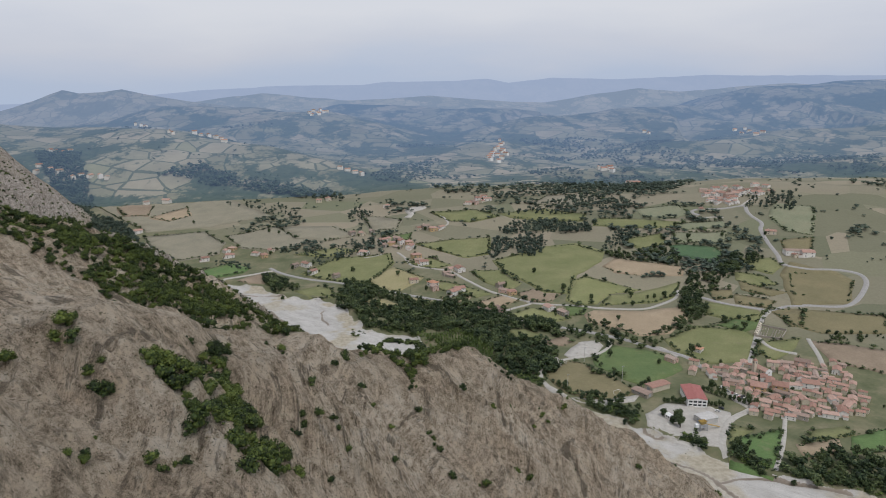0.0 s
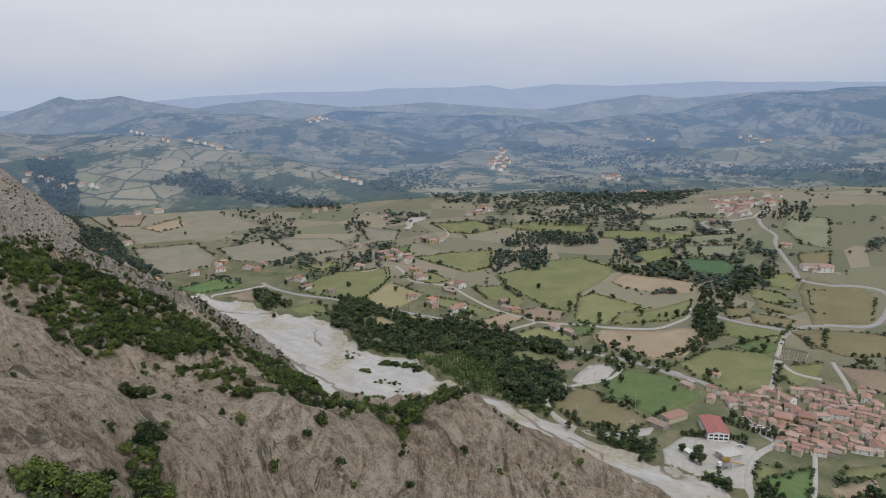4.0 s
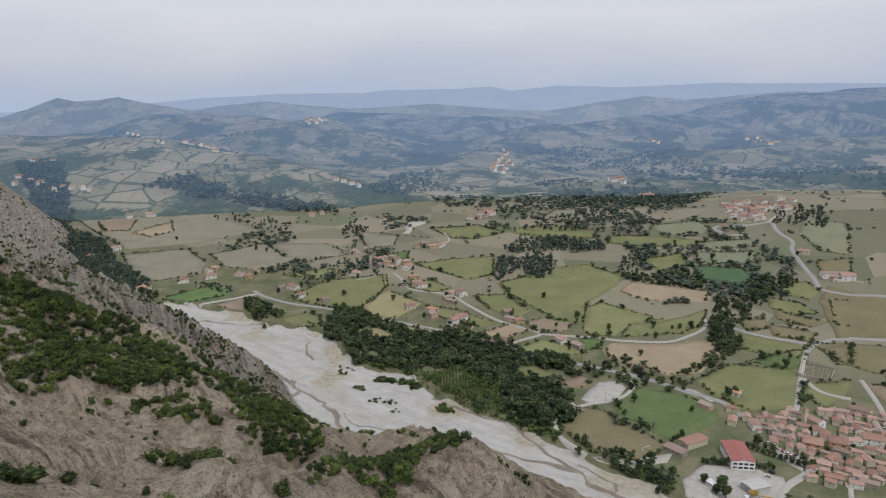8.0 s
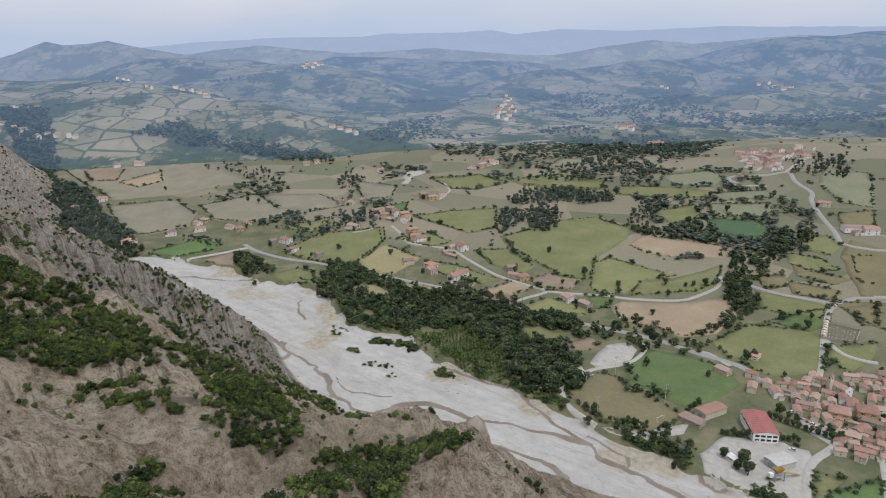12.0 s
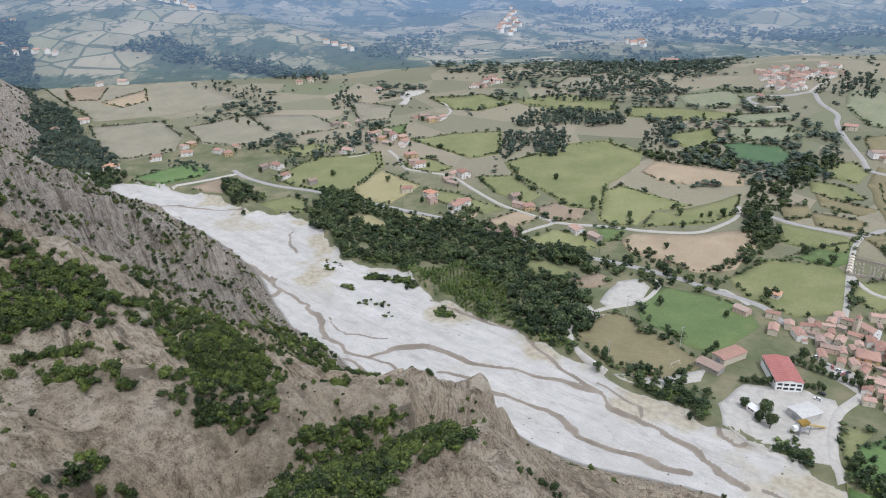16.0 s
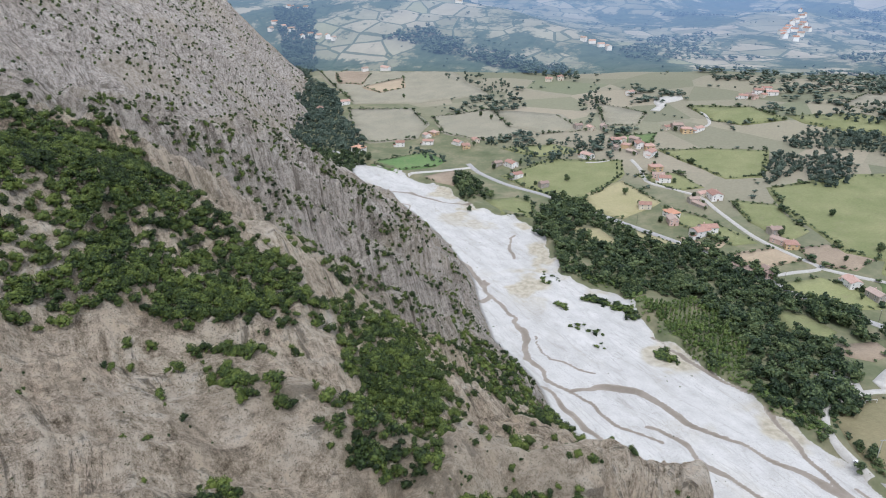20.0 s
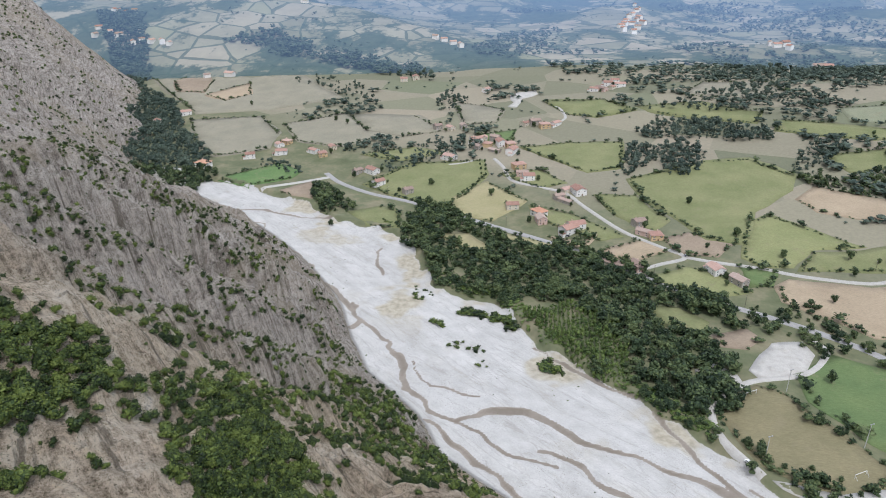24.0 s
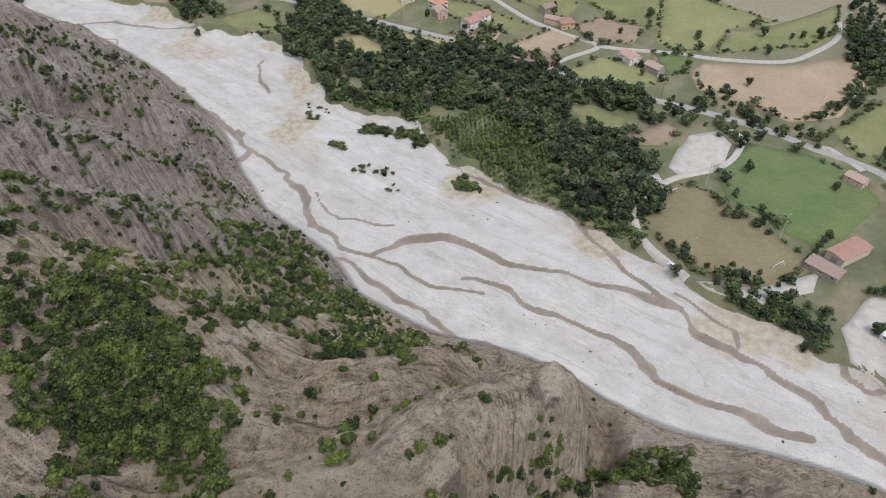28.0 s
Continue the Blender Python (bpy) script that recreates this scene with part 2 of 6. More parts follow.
def field_material(tone):
    m, t, b = shade("field_" + tone, 0.95)
    p = place_of(t)
    lo, hi = TONES[tone]
    c = ramp(t, noise_of(t, p, 0.035, 7, 0.65), (0.32, lo), (0.68, hi))
    fine = noise_of(t, scaled(t, p, (0.5, 1.6, 1.0)), 1.0, 6, 0.75)
    c = mix(t, 0.45, c, ramp(t, fine, (0.3, (0.25, 0.25, 0.25)), (0.7, (0.75, 0.75, 0.75))), "OVERLAY")
    worn = ramp(t, noise_of(t, p, 0.09, 5, 0.7), (0.58, (0, 0, 0)), (0.72, (0.5, 0.5, 0.5)))
    c = mix(t, worn, c, (0.22, 0.19, 0.12))
    t.links.new(c, b.inputs["Base Color"])
    bump(t, b, fine, 0.6, 0.25)
    return m


FIELD = {k: field_material(k) for k in TONES}


def plain_material(name, lo, hi, scale=0.5, roughness=0.9, relief=0.1):
    m, t, b = shade(name, roughness)
    p = place_of(t)
    f = noise_of(t, p, scale, 7, 0.7)
    c = ramp(t, f, (0.3, lo), (0.7, hi))
    c = mix(t, 0.3, c, ramp(t, noise_of(t, p, scale * 9, 4), (0.3, (0.3, 0.3, 0.3)), (0.7, (0.7, 0.7, 0.7))), "OVERLAY")
    t.links.new(c, b.inputs["Base Color"])
    bump(t, b, f, 0.5, relief)
    return m


ASPHALT = plain_material("asphalt", (0.27, 0.262, 0.25), (0.36, 0.35, 0.33), 0.4)
LANE = plain_material("lane", (0.33, 0.315, 0.28), (0.44, 0.42, 0.38), 0.4)
GRAVEL = plain_material("gravel", (0.36, 0.34, 0.30), (0.48, 0.46, 0.42), 0.25, 0.95, 0.2)


def leaf_material(name, lo, mid, hi):
    m, t, b = shade(name, 0.65)
    g = nd(t, "ShaderNodeNewGeometry")
    o = nd(t, "ShaderNodeObjectInfo")
    k = calc(t, "MULTIPLY_ADD", noise_of(t, g.outputs["Position"], 0.07, 3), 0.9, calc(t, "MULTIPLY_ADD", g.outputs["Random Per Island"], 0.7, -0.32))
    k = calc(t, "MULTIPLY_ADD", o.outputs["Random"], 0.16, calc(t, "ADD", k, -0.08))
    k = calc(t, "ADD", k, attr(t, "tint"))
    c = ramp(t, k, (0.1, lo), (0.45, mid), (0.85, hi))
    t.links.new(c, b.inputs["Base Color"])
    b.inputs["Subsurface Weight"].default_value = 0.0
    return m


LEAF_SHRUB = leaf_material("shrub_leaves", (0.008, 0.016, 0.006), (0.038, 0.062, 0.016), (0.118, 0.150, 0.032))
LEAF_WOOD = leaf_material("woodland_leaves", (0.012, 0.024, 0.011), (0.046, 0.072, 0.030), (0.11, 0.138, 0.054))
LEAF_POPLAR = leaf_material("poplar_leaves", (0.03, 0.055, 0.015), (0.07, 0.11, 0.03), (0.14, 0.185, 0.052))
# paler and bluer than the near woods: distance haze put into the leaf colour
LEAF_FAR_HAZED = leaf_material("far_leaves_hazed", (0.028, 0.046, 0.036), (0.060, 0.086, 0.064), (0.095, 0.122, 0.086))
BARK = plain_material("bark", (0.09, 0.075, 0.06), (0.16, 0.14, 0.11), 2.0)

# ---- the lie of the land: ridges and gullies of the mountainside, the river and the rolling valley ----
_rng = np.random.RandomState(7)
_LAT = _rng.rand(256, 256)


def vnoise(x, y, scale, seed=0):
    """Smooth lattice noise from -1 to 1, vectorised."""
    u, v = np.asarray(x) / scale + seed * 17.31, np.asarray(y) / scale + seed * 9.73
    i, j = np.floor(u).astype(int), np.floor(v).astype(int)
    f, g = u - i, v - j
    f, g = f * f * f * (f * (f * 6 - 15) + 10), g * g * g * (g * (g * 6 - 15) + 10)
    a, b = _LAT[i % 256, j % 256], _LAT[(i + 1) % 256, j % 256]
    c, d = _LAT[i % 256, (j + 1) % 256], _LAT[(i + 1) % 256, (j + 1) % 256]
    return 2 * ((a * (1 - f) + b * f) * (1 - g) + (c * (1 - f) + d * f) * g) - 1


def fbm(x, y, scale, octaves=4, seed=0):
    total, amp = 0.0, 0.5
    for k in range(octaves):
        total = total + amp * vnoise(x, y, scale / 2 ** k, seed + k)
        amp *= 0.5
    return total


SPUR_CREST = [(-300, -150, 330), (-190, 0, 262), (-110, 90, 219), (-79, 143, 199), (-60, 165, 189), (-43, 219, 164),
              (-14, 248, 141), (0, 282, 131), (20, 286, 131), (14, 303, 128)]
SPUR_NOSE = [(52, 300, 103), (96, 304, 79), (135, 288, 54), (185, 275, 8), (94, 351, 60), (128, 380, 22), (143, 410, -3)]
NEAR_FACE = [(-61, 126, 189), (-35, 190, 156), (0, 185, 128), (45, 190, 96), (42, 262, 104), (110, 210, 50), (170, 200, 3),
             (60, 60, 100), (-40, 20, 180), (190, 40, -10)]
HOLLOW = [(-140, 205, 176), (-88, 262, 132), (-45, 308, 99), (-8, 342, 74), (22, 372, 47), (42, 412, 14), (52, 448, -3)]
KNOB_RIDGE = [(-128, 322, 131), (-84, 339, 116), (-50, 347, 101), (-18, 360, 89), (-4, 377, 85), (24, 403, 67), (36, 428, 34), (38, 461, -3)]
LOWER_RIB = [(-78, 354, 101), (-70, 371, 95), (-57, 396, 78), (-45, 432, 50), (-28, 462, 20), (-12, 482, -3)]
MIDDLE_RIB = [(-97, 377, 107), (-94, 394, 103), (-89, 434, 75), (-62, 488, 20), (-71, 521, 10), (-47, 506, -3)]
CLIFF_RIB = [(-146, 400, 134), (-140, 425, 112), (-136, 448, 94), (-115, 437, 83), (-117, 500, 51), (-140, 523, 57),
             (-131, 621, -2), (-121, 602, -3), (-100, 567, -3)]
UPPER_RIB = [(-190, 325, 171), (-183, 364, 158), (-171, 352, 163), (-154, 473, 85), (-169, 502, 83), (-177, 577, 64),
             (-156, 605, 36), (-202, 642, 40), (-185, 703, -3)]
WEST_SLOPE = [(-278, 409, 181), (-304, 614, 124), (-182, 556, 62), (-81, 389, 98), (-100, 331, 120), (-81, 340, 114), (-312, 442, 172), (-290, 472, 153), (-270, 502, 141), (-217, 587, 82), (-299, 602, 117), (-258, 775, -3), (-340, 834, -3),
              (-420, 450, 165), (-380, 520, 128), (-420, 300, 225), (-250, 250, 205), (-400, 640, 72)]
FAR_CLIFF = [(-450, 680, 92), (-555, 765, 139), (-640, 900, 150), (-540, 925, 62), (-500, 962, 0), (-700, 780, 205), (-900, 1000, 235),
             (-600, 1010, 100), (-800, 1200, 165), (-610, 1090, 20), (-800, 1340, 35), (-440, 884, -4)]
_ctl = np.array(SPUR_CREST + SPUR_NOSE + NEAR_FACE + HOLLOW + KNOB_RIDGE + LOWER_RIB + MIDDLE_RIB + CLIFF_RIB + UPPER_RIB + WEST_SLOPE + FAR_CLIFF, float)
_n = len(_ctl)
_A = np.zeros((_n + 3, _n + 3))
_A[:_n, :_n] = -np.hypot(_ctl[:, None, 0] - _ctl[None, :, 0], _ctl[:, None, 1] - _ctl[None, :, 1])
_A[:_n, :_n] += np.eye(_n) * 2.0
_A[:_n, _n:] = np.c_[np.ones(_n), _ctl[:, :2]]
_A[_n:, :_n] = _A[:_n, _n:].T
_wt = np.linalg.solve(_A, np.r_[_ctl[:, 2], 0, 0, 0])


def mountain(x, y):
    """Height of the smooth mountainside, drawn through its ridge and gully lines; it dips below zero under the valley."""
    x, y = np.asarray(x, float), np.asarray(y, float)
    out = _wt[_n] + _wt[_n + 1] * x + _wt[_n + 2] * y
    for k in range(_n):
        out = out - _wt[k] * np.hypot(x - _ctl[k, 0], y - _ctl[k, 1])
    return out


def smooth(a, b, v):
    t = np.clip((v - a) / (b - a), 0, 1)
    return t * t * (3 - 2 * t)


def crease(points, x, y, width, depth):
    """A ridge (or a gully, where depth is negative) with a sharp bottom or crest along a line."""
    d = polyline(points, x, y)
    k = np.clip(1 - d / width, 0, 1)
    return depth * (k ** 1.25 if depth > 0 else k * k * (3 - 2 * k))


def polyline(points, x, y):
    best = np.full(np.shape(x), 1e9)
    for (ax, ay), (bx, by) in zip(points[:-1], points[1:]):
        dx, dy = bx - ax, by - ay
        t = np.clip(((x - ax) * dx + (y - ay) * dy) / (dx * dx + dy * dy), 0, 1)
        best = np.minimum(best, np.hypot(x - ax - t * dx, y - ay - t * dy))
    return best


RIB_LIFT = 21.0


def tier_phase(x, y):
    """Which buttress of the cliff a place belongs to, and how far behind its crest it lies (0 to 1)."""
    f = (-0.62 * x + 0.78 * y - 449 + 7 * vnoise(x, y, 34, 305)) / 60
    return f, f - np.floor(f)


def carve(x, y, s):
    """The sharp forms: the spur's edge, the rock ribs, the gullies between them and the buttresses of the cliff."""
    wx, wy = x + 5 * vnoise(x, y, 24, 301), y + 5 * vnoise(x, y, 24, 302)
    z = crease([(-43, 219), (-14, 248), (0, 280), (14, 303), (52, 302), (96, 304)], wx, wy, 20, 4.0)
    z = z + crease([(-50, 347), (-18, 360), (-4, 377), (22, 400)], wx, wy, 19, 8.5)
    z = z + crease([(-110, 238), (-60, 292), (-30, 322), (-2, 350), (22, 376), (40, 412), (46, 440)], wx, wy, 15, -21.0)
    z = z + crease([(-66, 356), (-38, 380), (-12, 408), (10, 440), (18, 462)], wx, wy, 13, -14.0)
    z = z + crease([(-60, 396), (-50, 418), (-36, 450)], wx, wy, 12, -7.0)
    z = z + crease([(-118, 372), (-104, 404), (-84, 446), (-66, 486)], wx, wy, 13, 5.0)
    z = z + crease([(-60, 165), (-22, 140), (30, 110)], wx, wy, 14, -9.0)
    z = z + crease([(-38, 226), (-4, 190), (40, 150)], wx, wy, 13, -5.0)
    z = z + crease([(-14, 250), (30, 222), (90, 180)], wx, wy, 14, -5.0)
    z = z + crease([(-95, 120), (-60, 112), (0, 70)], wx, wy, 18, -6.0)
    tier = smooth(-14, 14, (y - 446) + 0.45 * (-x - 110)) * smooth(-420, -330, x)
    _, k = tier_phase(x, y)
    saw = np.where(k > 0.82, smooth(0.82, 1.0, k), 1 - k / 0.82) - 0.78
    return z + tier * smooth(4, 50, s) * RIB_LIFT * saw


RIGHT_BANK = [(-700, 930), (-420, 905), (-300, 858), (-269, 842), (-230, 824), (-185, 784), (-144, 774), (-122, 758), (-93, 700), (-82, 676),
              (-58, 664), (-38, 662), (-20, 638), (-3, 609), (29, 581), (47, 564), (60, 549), (80, 533), (96, 511), (122, 489), (141, 474),
              (150, 460), (163, 443), (180, 431), (198, 416), (210, 398), (228, 391), (252, 384), (276, 371), (330, 340), (420, 280), (900, -200)]


def along(points, x, y):
    """Distance from a line of points, the side (positive to its left) and how far along it the nearest place lies."""
    best, side, run = np.full(np.shape(x), 1e9), np.zeros(np.shape(x)), np.zeros(np.shape(x))
    start = 0.0
    for (ax, ay), (bx, by) in zip(points[:-1], points[1:]):
        dx, dy = bx - ax, by - ay
        length = math.hypot(dx, dy)
        t = np.clip(((x - ax) * dx + (y - ay) * dy) / length ** 2, 0, 1)
        d = np.hypot(x - ax - t * dx, y - ay - t * dy)
        near = d < best
        best, side, run = np.where(near, d, best), np.where(near, dx * (y - ay) - dy * (x - ax), side), np.where(near, start + t * length, run)
        start += length
    return best, side, run


def valley(x, y):
    """Height of the valley floor, its river bed and the hills beyond the road."""
    x, y = np.asarray(x, float), np.asarray(y, float)
    n = (x + 230) * 0.546 + (y - 905) * 0.838
    d, side, _ = along(RIGHT_BANK, x, y)
    bank = smooth(-2.0, 4.0, np.where(side > 0, d, -d) + 2.5 * vnoise(x, y, 14, 3))
    z = 4.2 * bank + 0.1 * np.clip(n, 0, 500) + 0.02 * np.clip(n - 500, 0, 1000) + 0.034 * np.clip(n - 1500, 0, None)
    z = z + 38 * np.exp(-((x - 600) / 330) ** 2 - ((y - 1120) / 210) ** 2)
    z = z + 26 * np.exp(-((x - 185) / 170) ** 2 - ((y - 2140) / 160) ** 2)
    z = z + smooth(60, 500, n) * 9 * fbm(x, y, 230, 3, 11) + smooth(500, 1800, n) * 85 * fbm(x, y, 900, 3, 21)
    return z + smooth(1500, 3500, n) * 70 * (np.abs(fbm(x, y, 1300, 3, 31)) - 0.15)


def land(x, y):
    """Height of the smooth ground, without the rock's relief."""
    s, v = mountain(x, y), valley(x, y)
    s = s + carve(x, y, s) * smooth(0, 14, s - v)
    h = np.clip(0.5 + 0.5 * (s - v) / 3.0, 0, 1)
    return v * (1 - h) + s * h + 3.0 * h * (1 - h) * 0.5


def knobs(x, y):
    """Rounded rock knobs with sharp hollows between them, 0 in the hollows."""
    return np.abs(vnoise(x + 6 * vnoise(x, y, 18, 313), y + 6 * vnoise(x, y, 18, 314), 30, 311))


def relief(x, y, s):
    """Ribs running down the slopes, ledges of the beds and gullies worn into the rock."""
    d, side, _ = along([q[:2] for q in SPUR_CREST] + [(96, 304), (185, 275), (400, 240)], x, y)
    south = smooth(-8, 8, np.where(side < 0, d, -d))
    warp = 7 * fbm(x, y, 45, 3, 41)
    out, ru, rv = 0.0, 0.0, 0.0
    for w, (ux, uy) in ((south, (0.5, 0.87)), (1 - south, (0.83, -0.56))):
        u, v = ux * x + uy * y + warp, -uy * x + ux * y
        ru, rv = np.where(w > 0.5, u, ru), np.where(w > 0.5, v, rv)
        ribs = 1 - np.abs(vnoise(u, v * 0.13 + 31, 10.0, 51))
        mid = 1 - np.abs(vnoise(u, v * 0.2, 4.6, 52))
        fine = 1 - np.abs(vnoise(u, v * 0.3, 2.4, 54))
        gul = np.abs(vnoise(u, v * 0.10, 30, 53))
        out = out + w * ((4.2 + 1.6 * south) * (ribs - 0.6) + (1.8 + 2.0 * south) * (mid ** 1.6 - 0.45) + (0.4 + 1.5 * south) * (fine ** 1.5 - 0.45) + 8.5 * np.minimum(gul - 0.3, 0.25))
    out = out + (1 - south) * smooth(285, 310, y) * (1 - smooth(480, 520, y)) * 7.0 * (np.minimum(knobs(x, y), 0.6) - 0.3)
    beds = s + 0.35 * x + 6 * fbm(x, y, 50, 2, 43)
    out = out + (1 - south) * (1.1 * np.sin(beds * 0.9) + 0.7 * np.sin(beds * 2.3 + 1.0)) + south * 0.45 * np.sin(beds * 1.7)
    face = (1 - south) * smooth(-14, 14, (y - 446) + 0.45 * (-x - 110)) * smooth(-420, -330, x)
    out = out * (1 + 0.25 * face) + face * 1.5 * np.tanh(3 * np.sin((s + 0.12 * x + 5 * vnoise(x, y, 30, 306)) * 0.62))
    return out + 2.4 * fbm(x, y, 20, 4, 61) + 0.5 * vnoise(x, y, 2.2, 66), ru, rv, beds


def spaced(*runs):
    """Grid lines: runs of (from, to, step at the start, step at the end)."""
    out = []
    for a, b, s, e in runs:
        n = max(2, int(round((b - a) / ((s + e) / 2))))
        k = np.linspace(0, 1, n, endpoint=False)
        ratio = (2 * s) / (s + e)
        out.append(a + (b - a) * (ratio * k + (1 - ratio) * k * k))
    return np.r_[np.concatenate(out), runs[-1][1]]


CHANNELS = []


def channel(points, width):
    CHANNELS.append((points, width))


# river water
channel([(-255, 774), (-242, 746), (-225, 728), (-197, 715), (-170, 672), (-143, 650), (-131, 632), (-100, 602), (-87, 579), (-79, 552), (-61, 537), (-47, 531), (-34, 539), (-11, 541), (5, 534), (21, 524), (47, 516), (71, 508), (94, 494), (99, 479), (112, 467), (126, 449), (136, 436), (148, 417)], 3.2)
channel([(-5, 607), (11, 591), (31, 578), (48, 565), (62, 547), (72, 524), (82, 508), (94, 494)], 2.2)
channel([(-47, 531), (-36, 528), (-25, 519), (-14, 511), (6, 502)], 1.2)
channel([(-4, 516), (12, 509), (31, 496), (45, 486), (58, 478), (70, 465), (76, 452), (89, 444), (104, 436), (125, 429)], 2.4)
channel([(-63, 531), (-46, 515), (-32, 500), (-17, 488), (5, 475), (14, 469)], 1.8)
channel([(-311, 800), (-269, 808), (-221, 794), (-191, 796)], 2.0)
channel([(-279, 776), (-255, 774)], 2.0)
channel([(146, 469), (153, 459), (157, 449), (164, 449)], 2.2)
channel([(-139, 736), (-131, 702), (-123, 691)], 2.0)
channel([(-78, 578), (-66, 557), (-34, 554)], 0.9)
channel([(96, 503), (107, 489), (116, 479), (115, 470)], 1.0)
channel([(-135, 645), (-124, 625), (-127, 614)], 2.5)
channel([(-93, 586), (-86, 571), (-81, 559)], 1.6)
channel([(155, 415), (167, 409), (178, 397), (182, 381), (183, 374)], 3.0)
channel([(183, 393), (205, 393), (233, 389), (257, 380)], 2.0)
SAND_BARS = [(-110, 719, 14, 22), (-101, 648, 14, 22), (-129, 774, 14, 22)]


GX = spaced((-4200, -900, 90, 10), (-900, -400, 10, 2.6), (-400, -260, 2.4, 1.25), (-260, 110, 1.2, 1.2), (110, 330, 1.6, 2.2), (330, 900, 2.6, 12), (900, 4200, 12, 90))
GY = spaced((-500, 60, 30, 2.5), (60, 110, 2, 1.2), (110, 520, 1.2, 1.2), (520, 900, 1.4, 2.0), (900, 1500, 2.2, 8), (1500, 4950, 8, 40))


def build_ground():
    X, Y = np.meshgrid(GX, GY)
    x, y = X.ravel(), Y.ravel()
    s, v = mountain(x, y), valley(x, y)
    n = (x + 230) * 0.546 + (y - 905) * 0.838
    hill = smooth(-2, 3, s - v)
    worn, rib_u, rib_v, beds = relief(x, y, s)
    z = land(x, y) + hill * worn * smooth(-1, 12, s - v)
    z = z - smooth(1340, 1460, y) * 45
    d, side, _ = along(RIGHT_BANK, x, y)
    edge = np.where(side > 0, d, -d)
    bed = (1 - smooth(-2.0, 2.0, edge + 3.5 * vnoise(x, y, 16, 71) + 1.5 * vnoise(x, y, 7, 72))) * (1 - hill)
    wet, dip = np.zeros_like(x), np.zeros_like(x)
    box = (x > -420) & (x < 420) & (y > 300) & (y < 950)
    bx, by = x[box], y[box]
    for pts, w in CHANNELS:
        dd, _, run = along(pts, bx + 3.5 * vnoise(bx, by, 17, 81) + 1.5 * vnoise(bx, by, 6, 85), by + 3.5 * vnoise(bx, by, 17, 82))
        ww = w * (0.8 + 0.7 * vnoise(run, run * 0, 18, 83))
        k = (1 - smooth(ww * 0.45, ww * 0.5 + 1.6, dd)) * (0.75 + 0.25 * vnoise(bx, by, 12, 87))
        wet[box] = np.maximum(wet[box], k)
        dip[box] = np.maximum(dip[box], 1 - smooth(0, ww + 3, dd))
    z = z + bed * (0.5 * fbm(x, y, 40, 3, 91) - 0.7 * dip)
    sand = bed * smooth(-75, -12, edge) * smooth(0.05, 0.3, fbm(x, y, 34, 4, 93)) * (1 - wet)
    for px, py, rx, ry in SAND_BARS:
        sand = np.maximum(sand, bed * (1 - smooth(0.5, 1.1, np.hypot((x - px) / rx, (y - py) / ry) + 0.8 * fbm(x, y, 12, 3, 94))) * (1 - wet))
    patches = fbm(x, y, 60, 4, 95)
    soil = hill * (0.45 + 0.55 * smooth(270, 330, y)) * smooth(0.02, 0.25, patches + 0.25 * fbm(x, y, 9, 3, 97))
    grey = hill * smooth(-10, 60, (y - 430) - 0.25 * (x + 120) + 40 * fbm(x, y, 70, 3, 99))
    me = bpy.data.meshes.new("ground")
    nx, ny = len(GX), len(GY)
    i = (np.arange(ny - 1)[:, None] * nx + np.arange(nx - 1)[None, :]).ravel()
    quads = np.c_[i, i + 1, i + 1 + nx, i + nx].astype(np.int32)
    me.vertices.add(len(x))
    me.vertices.foreach_set("co", np.c_[x, y, z].astype(np.float32).ravel())
    me.loops.add(quads.size)
    me.loops.foreach_set("vertex_index", quads.ravel())
    me.polygons.add(len(quads))
    me.polygons.foreach_set("loop_start", np.arange(0, quads.size, 4, dtype=np.int32))
    me.polygons.foreach_set("use_smooth", np.ones(len(quads), bool))
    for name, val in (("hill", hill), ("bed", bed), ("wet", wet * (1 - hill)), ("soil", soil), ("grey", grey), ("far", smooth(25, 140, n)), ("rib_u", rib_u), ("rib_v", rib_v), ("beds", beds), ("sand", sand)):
        a = me.attributes.new(name, "FLOAT", "POINT")
        a.data.foreach_set("value", val.astype(np.float32))
    me.update()
    me.validate()
    me.materials.append(GROUND)
    ob = new("ground", me)
    tagged(ob, "bare rocky mountainside, pale gravel river bed and farmed valley floor", "ground", kind="structure")
    return x.reshape(ny, nx), z.reshape(ny, nx)


_, GZ = build_ground()


def height(x, y):
    """Height of the finished ground sheet, by its own grid."""
    x, y = np.asarray(x, float), np.asarray(y, float)
    i = np.clip(np.searchsorted(GX, x) - 1, 0, len(GX) - 2)
    j = np.clip(np.searchsorted(GY, y) - 1, 0, len(GY) - 2)
    f, g = (x - GX[i]) / (GX[i + 1] - GX[i]), (y - GY[j]) / (GY[j + 1] - GY[j])
    return (GZ[j, i] * (1 - f) + GZ[j, i + 1] * f) * (1 - g) + (GZ[j + 1, i] * (1 - f) + GZ[j + 1, i + 1] * f) * g


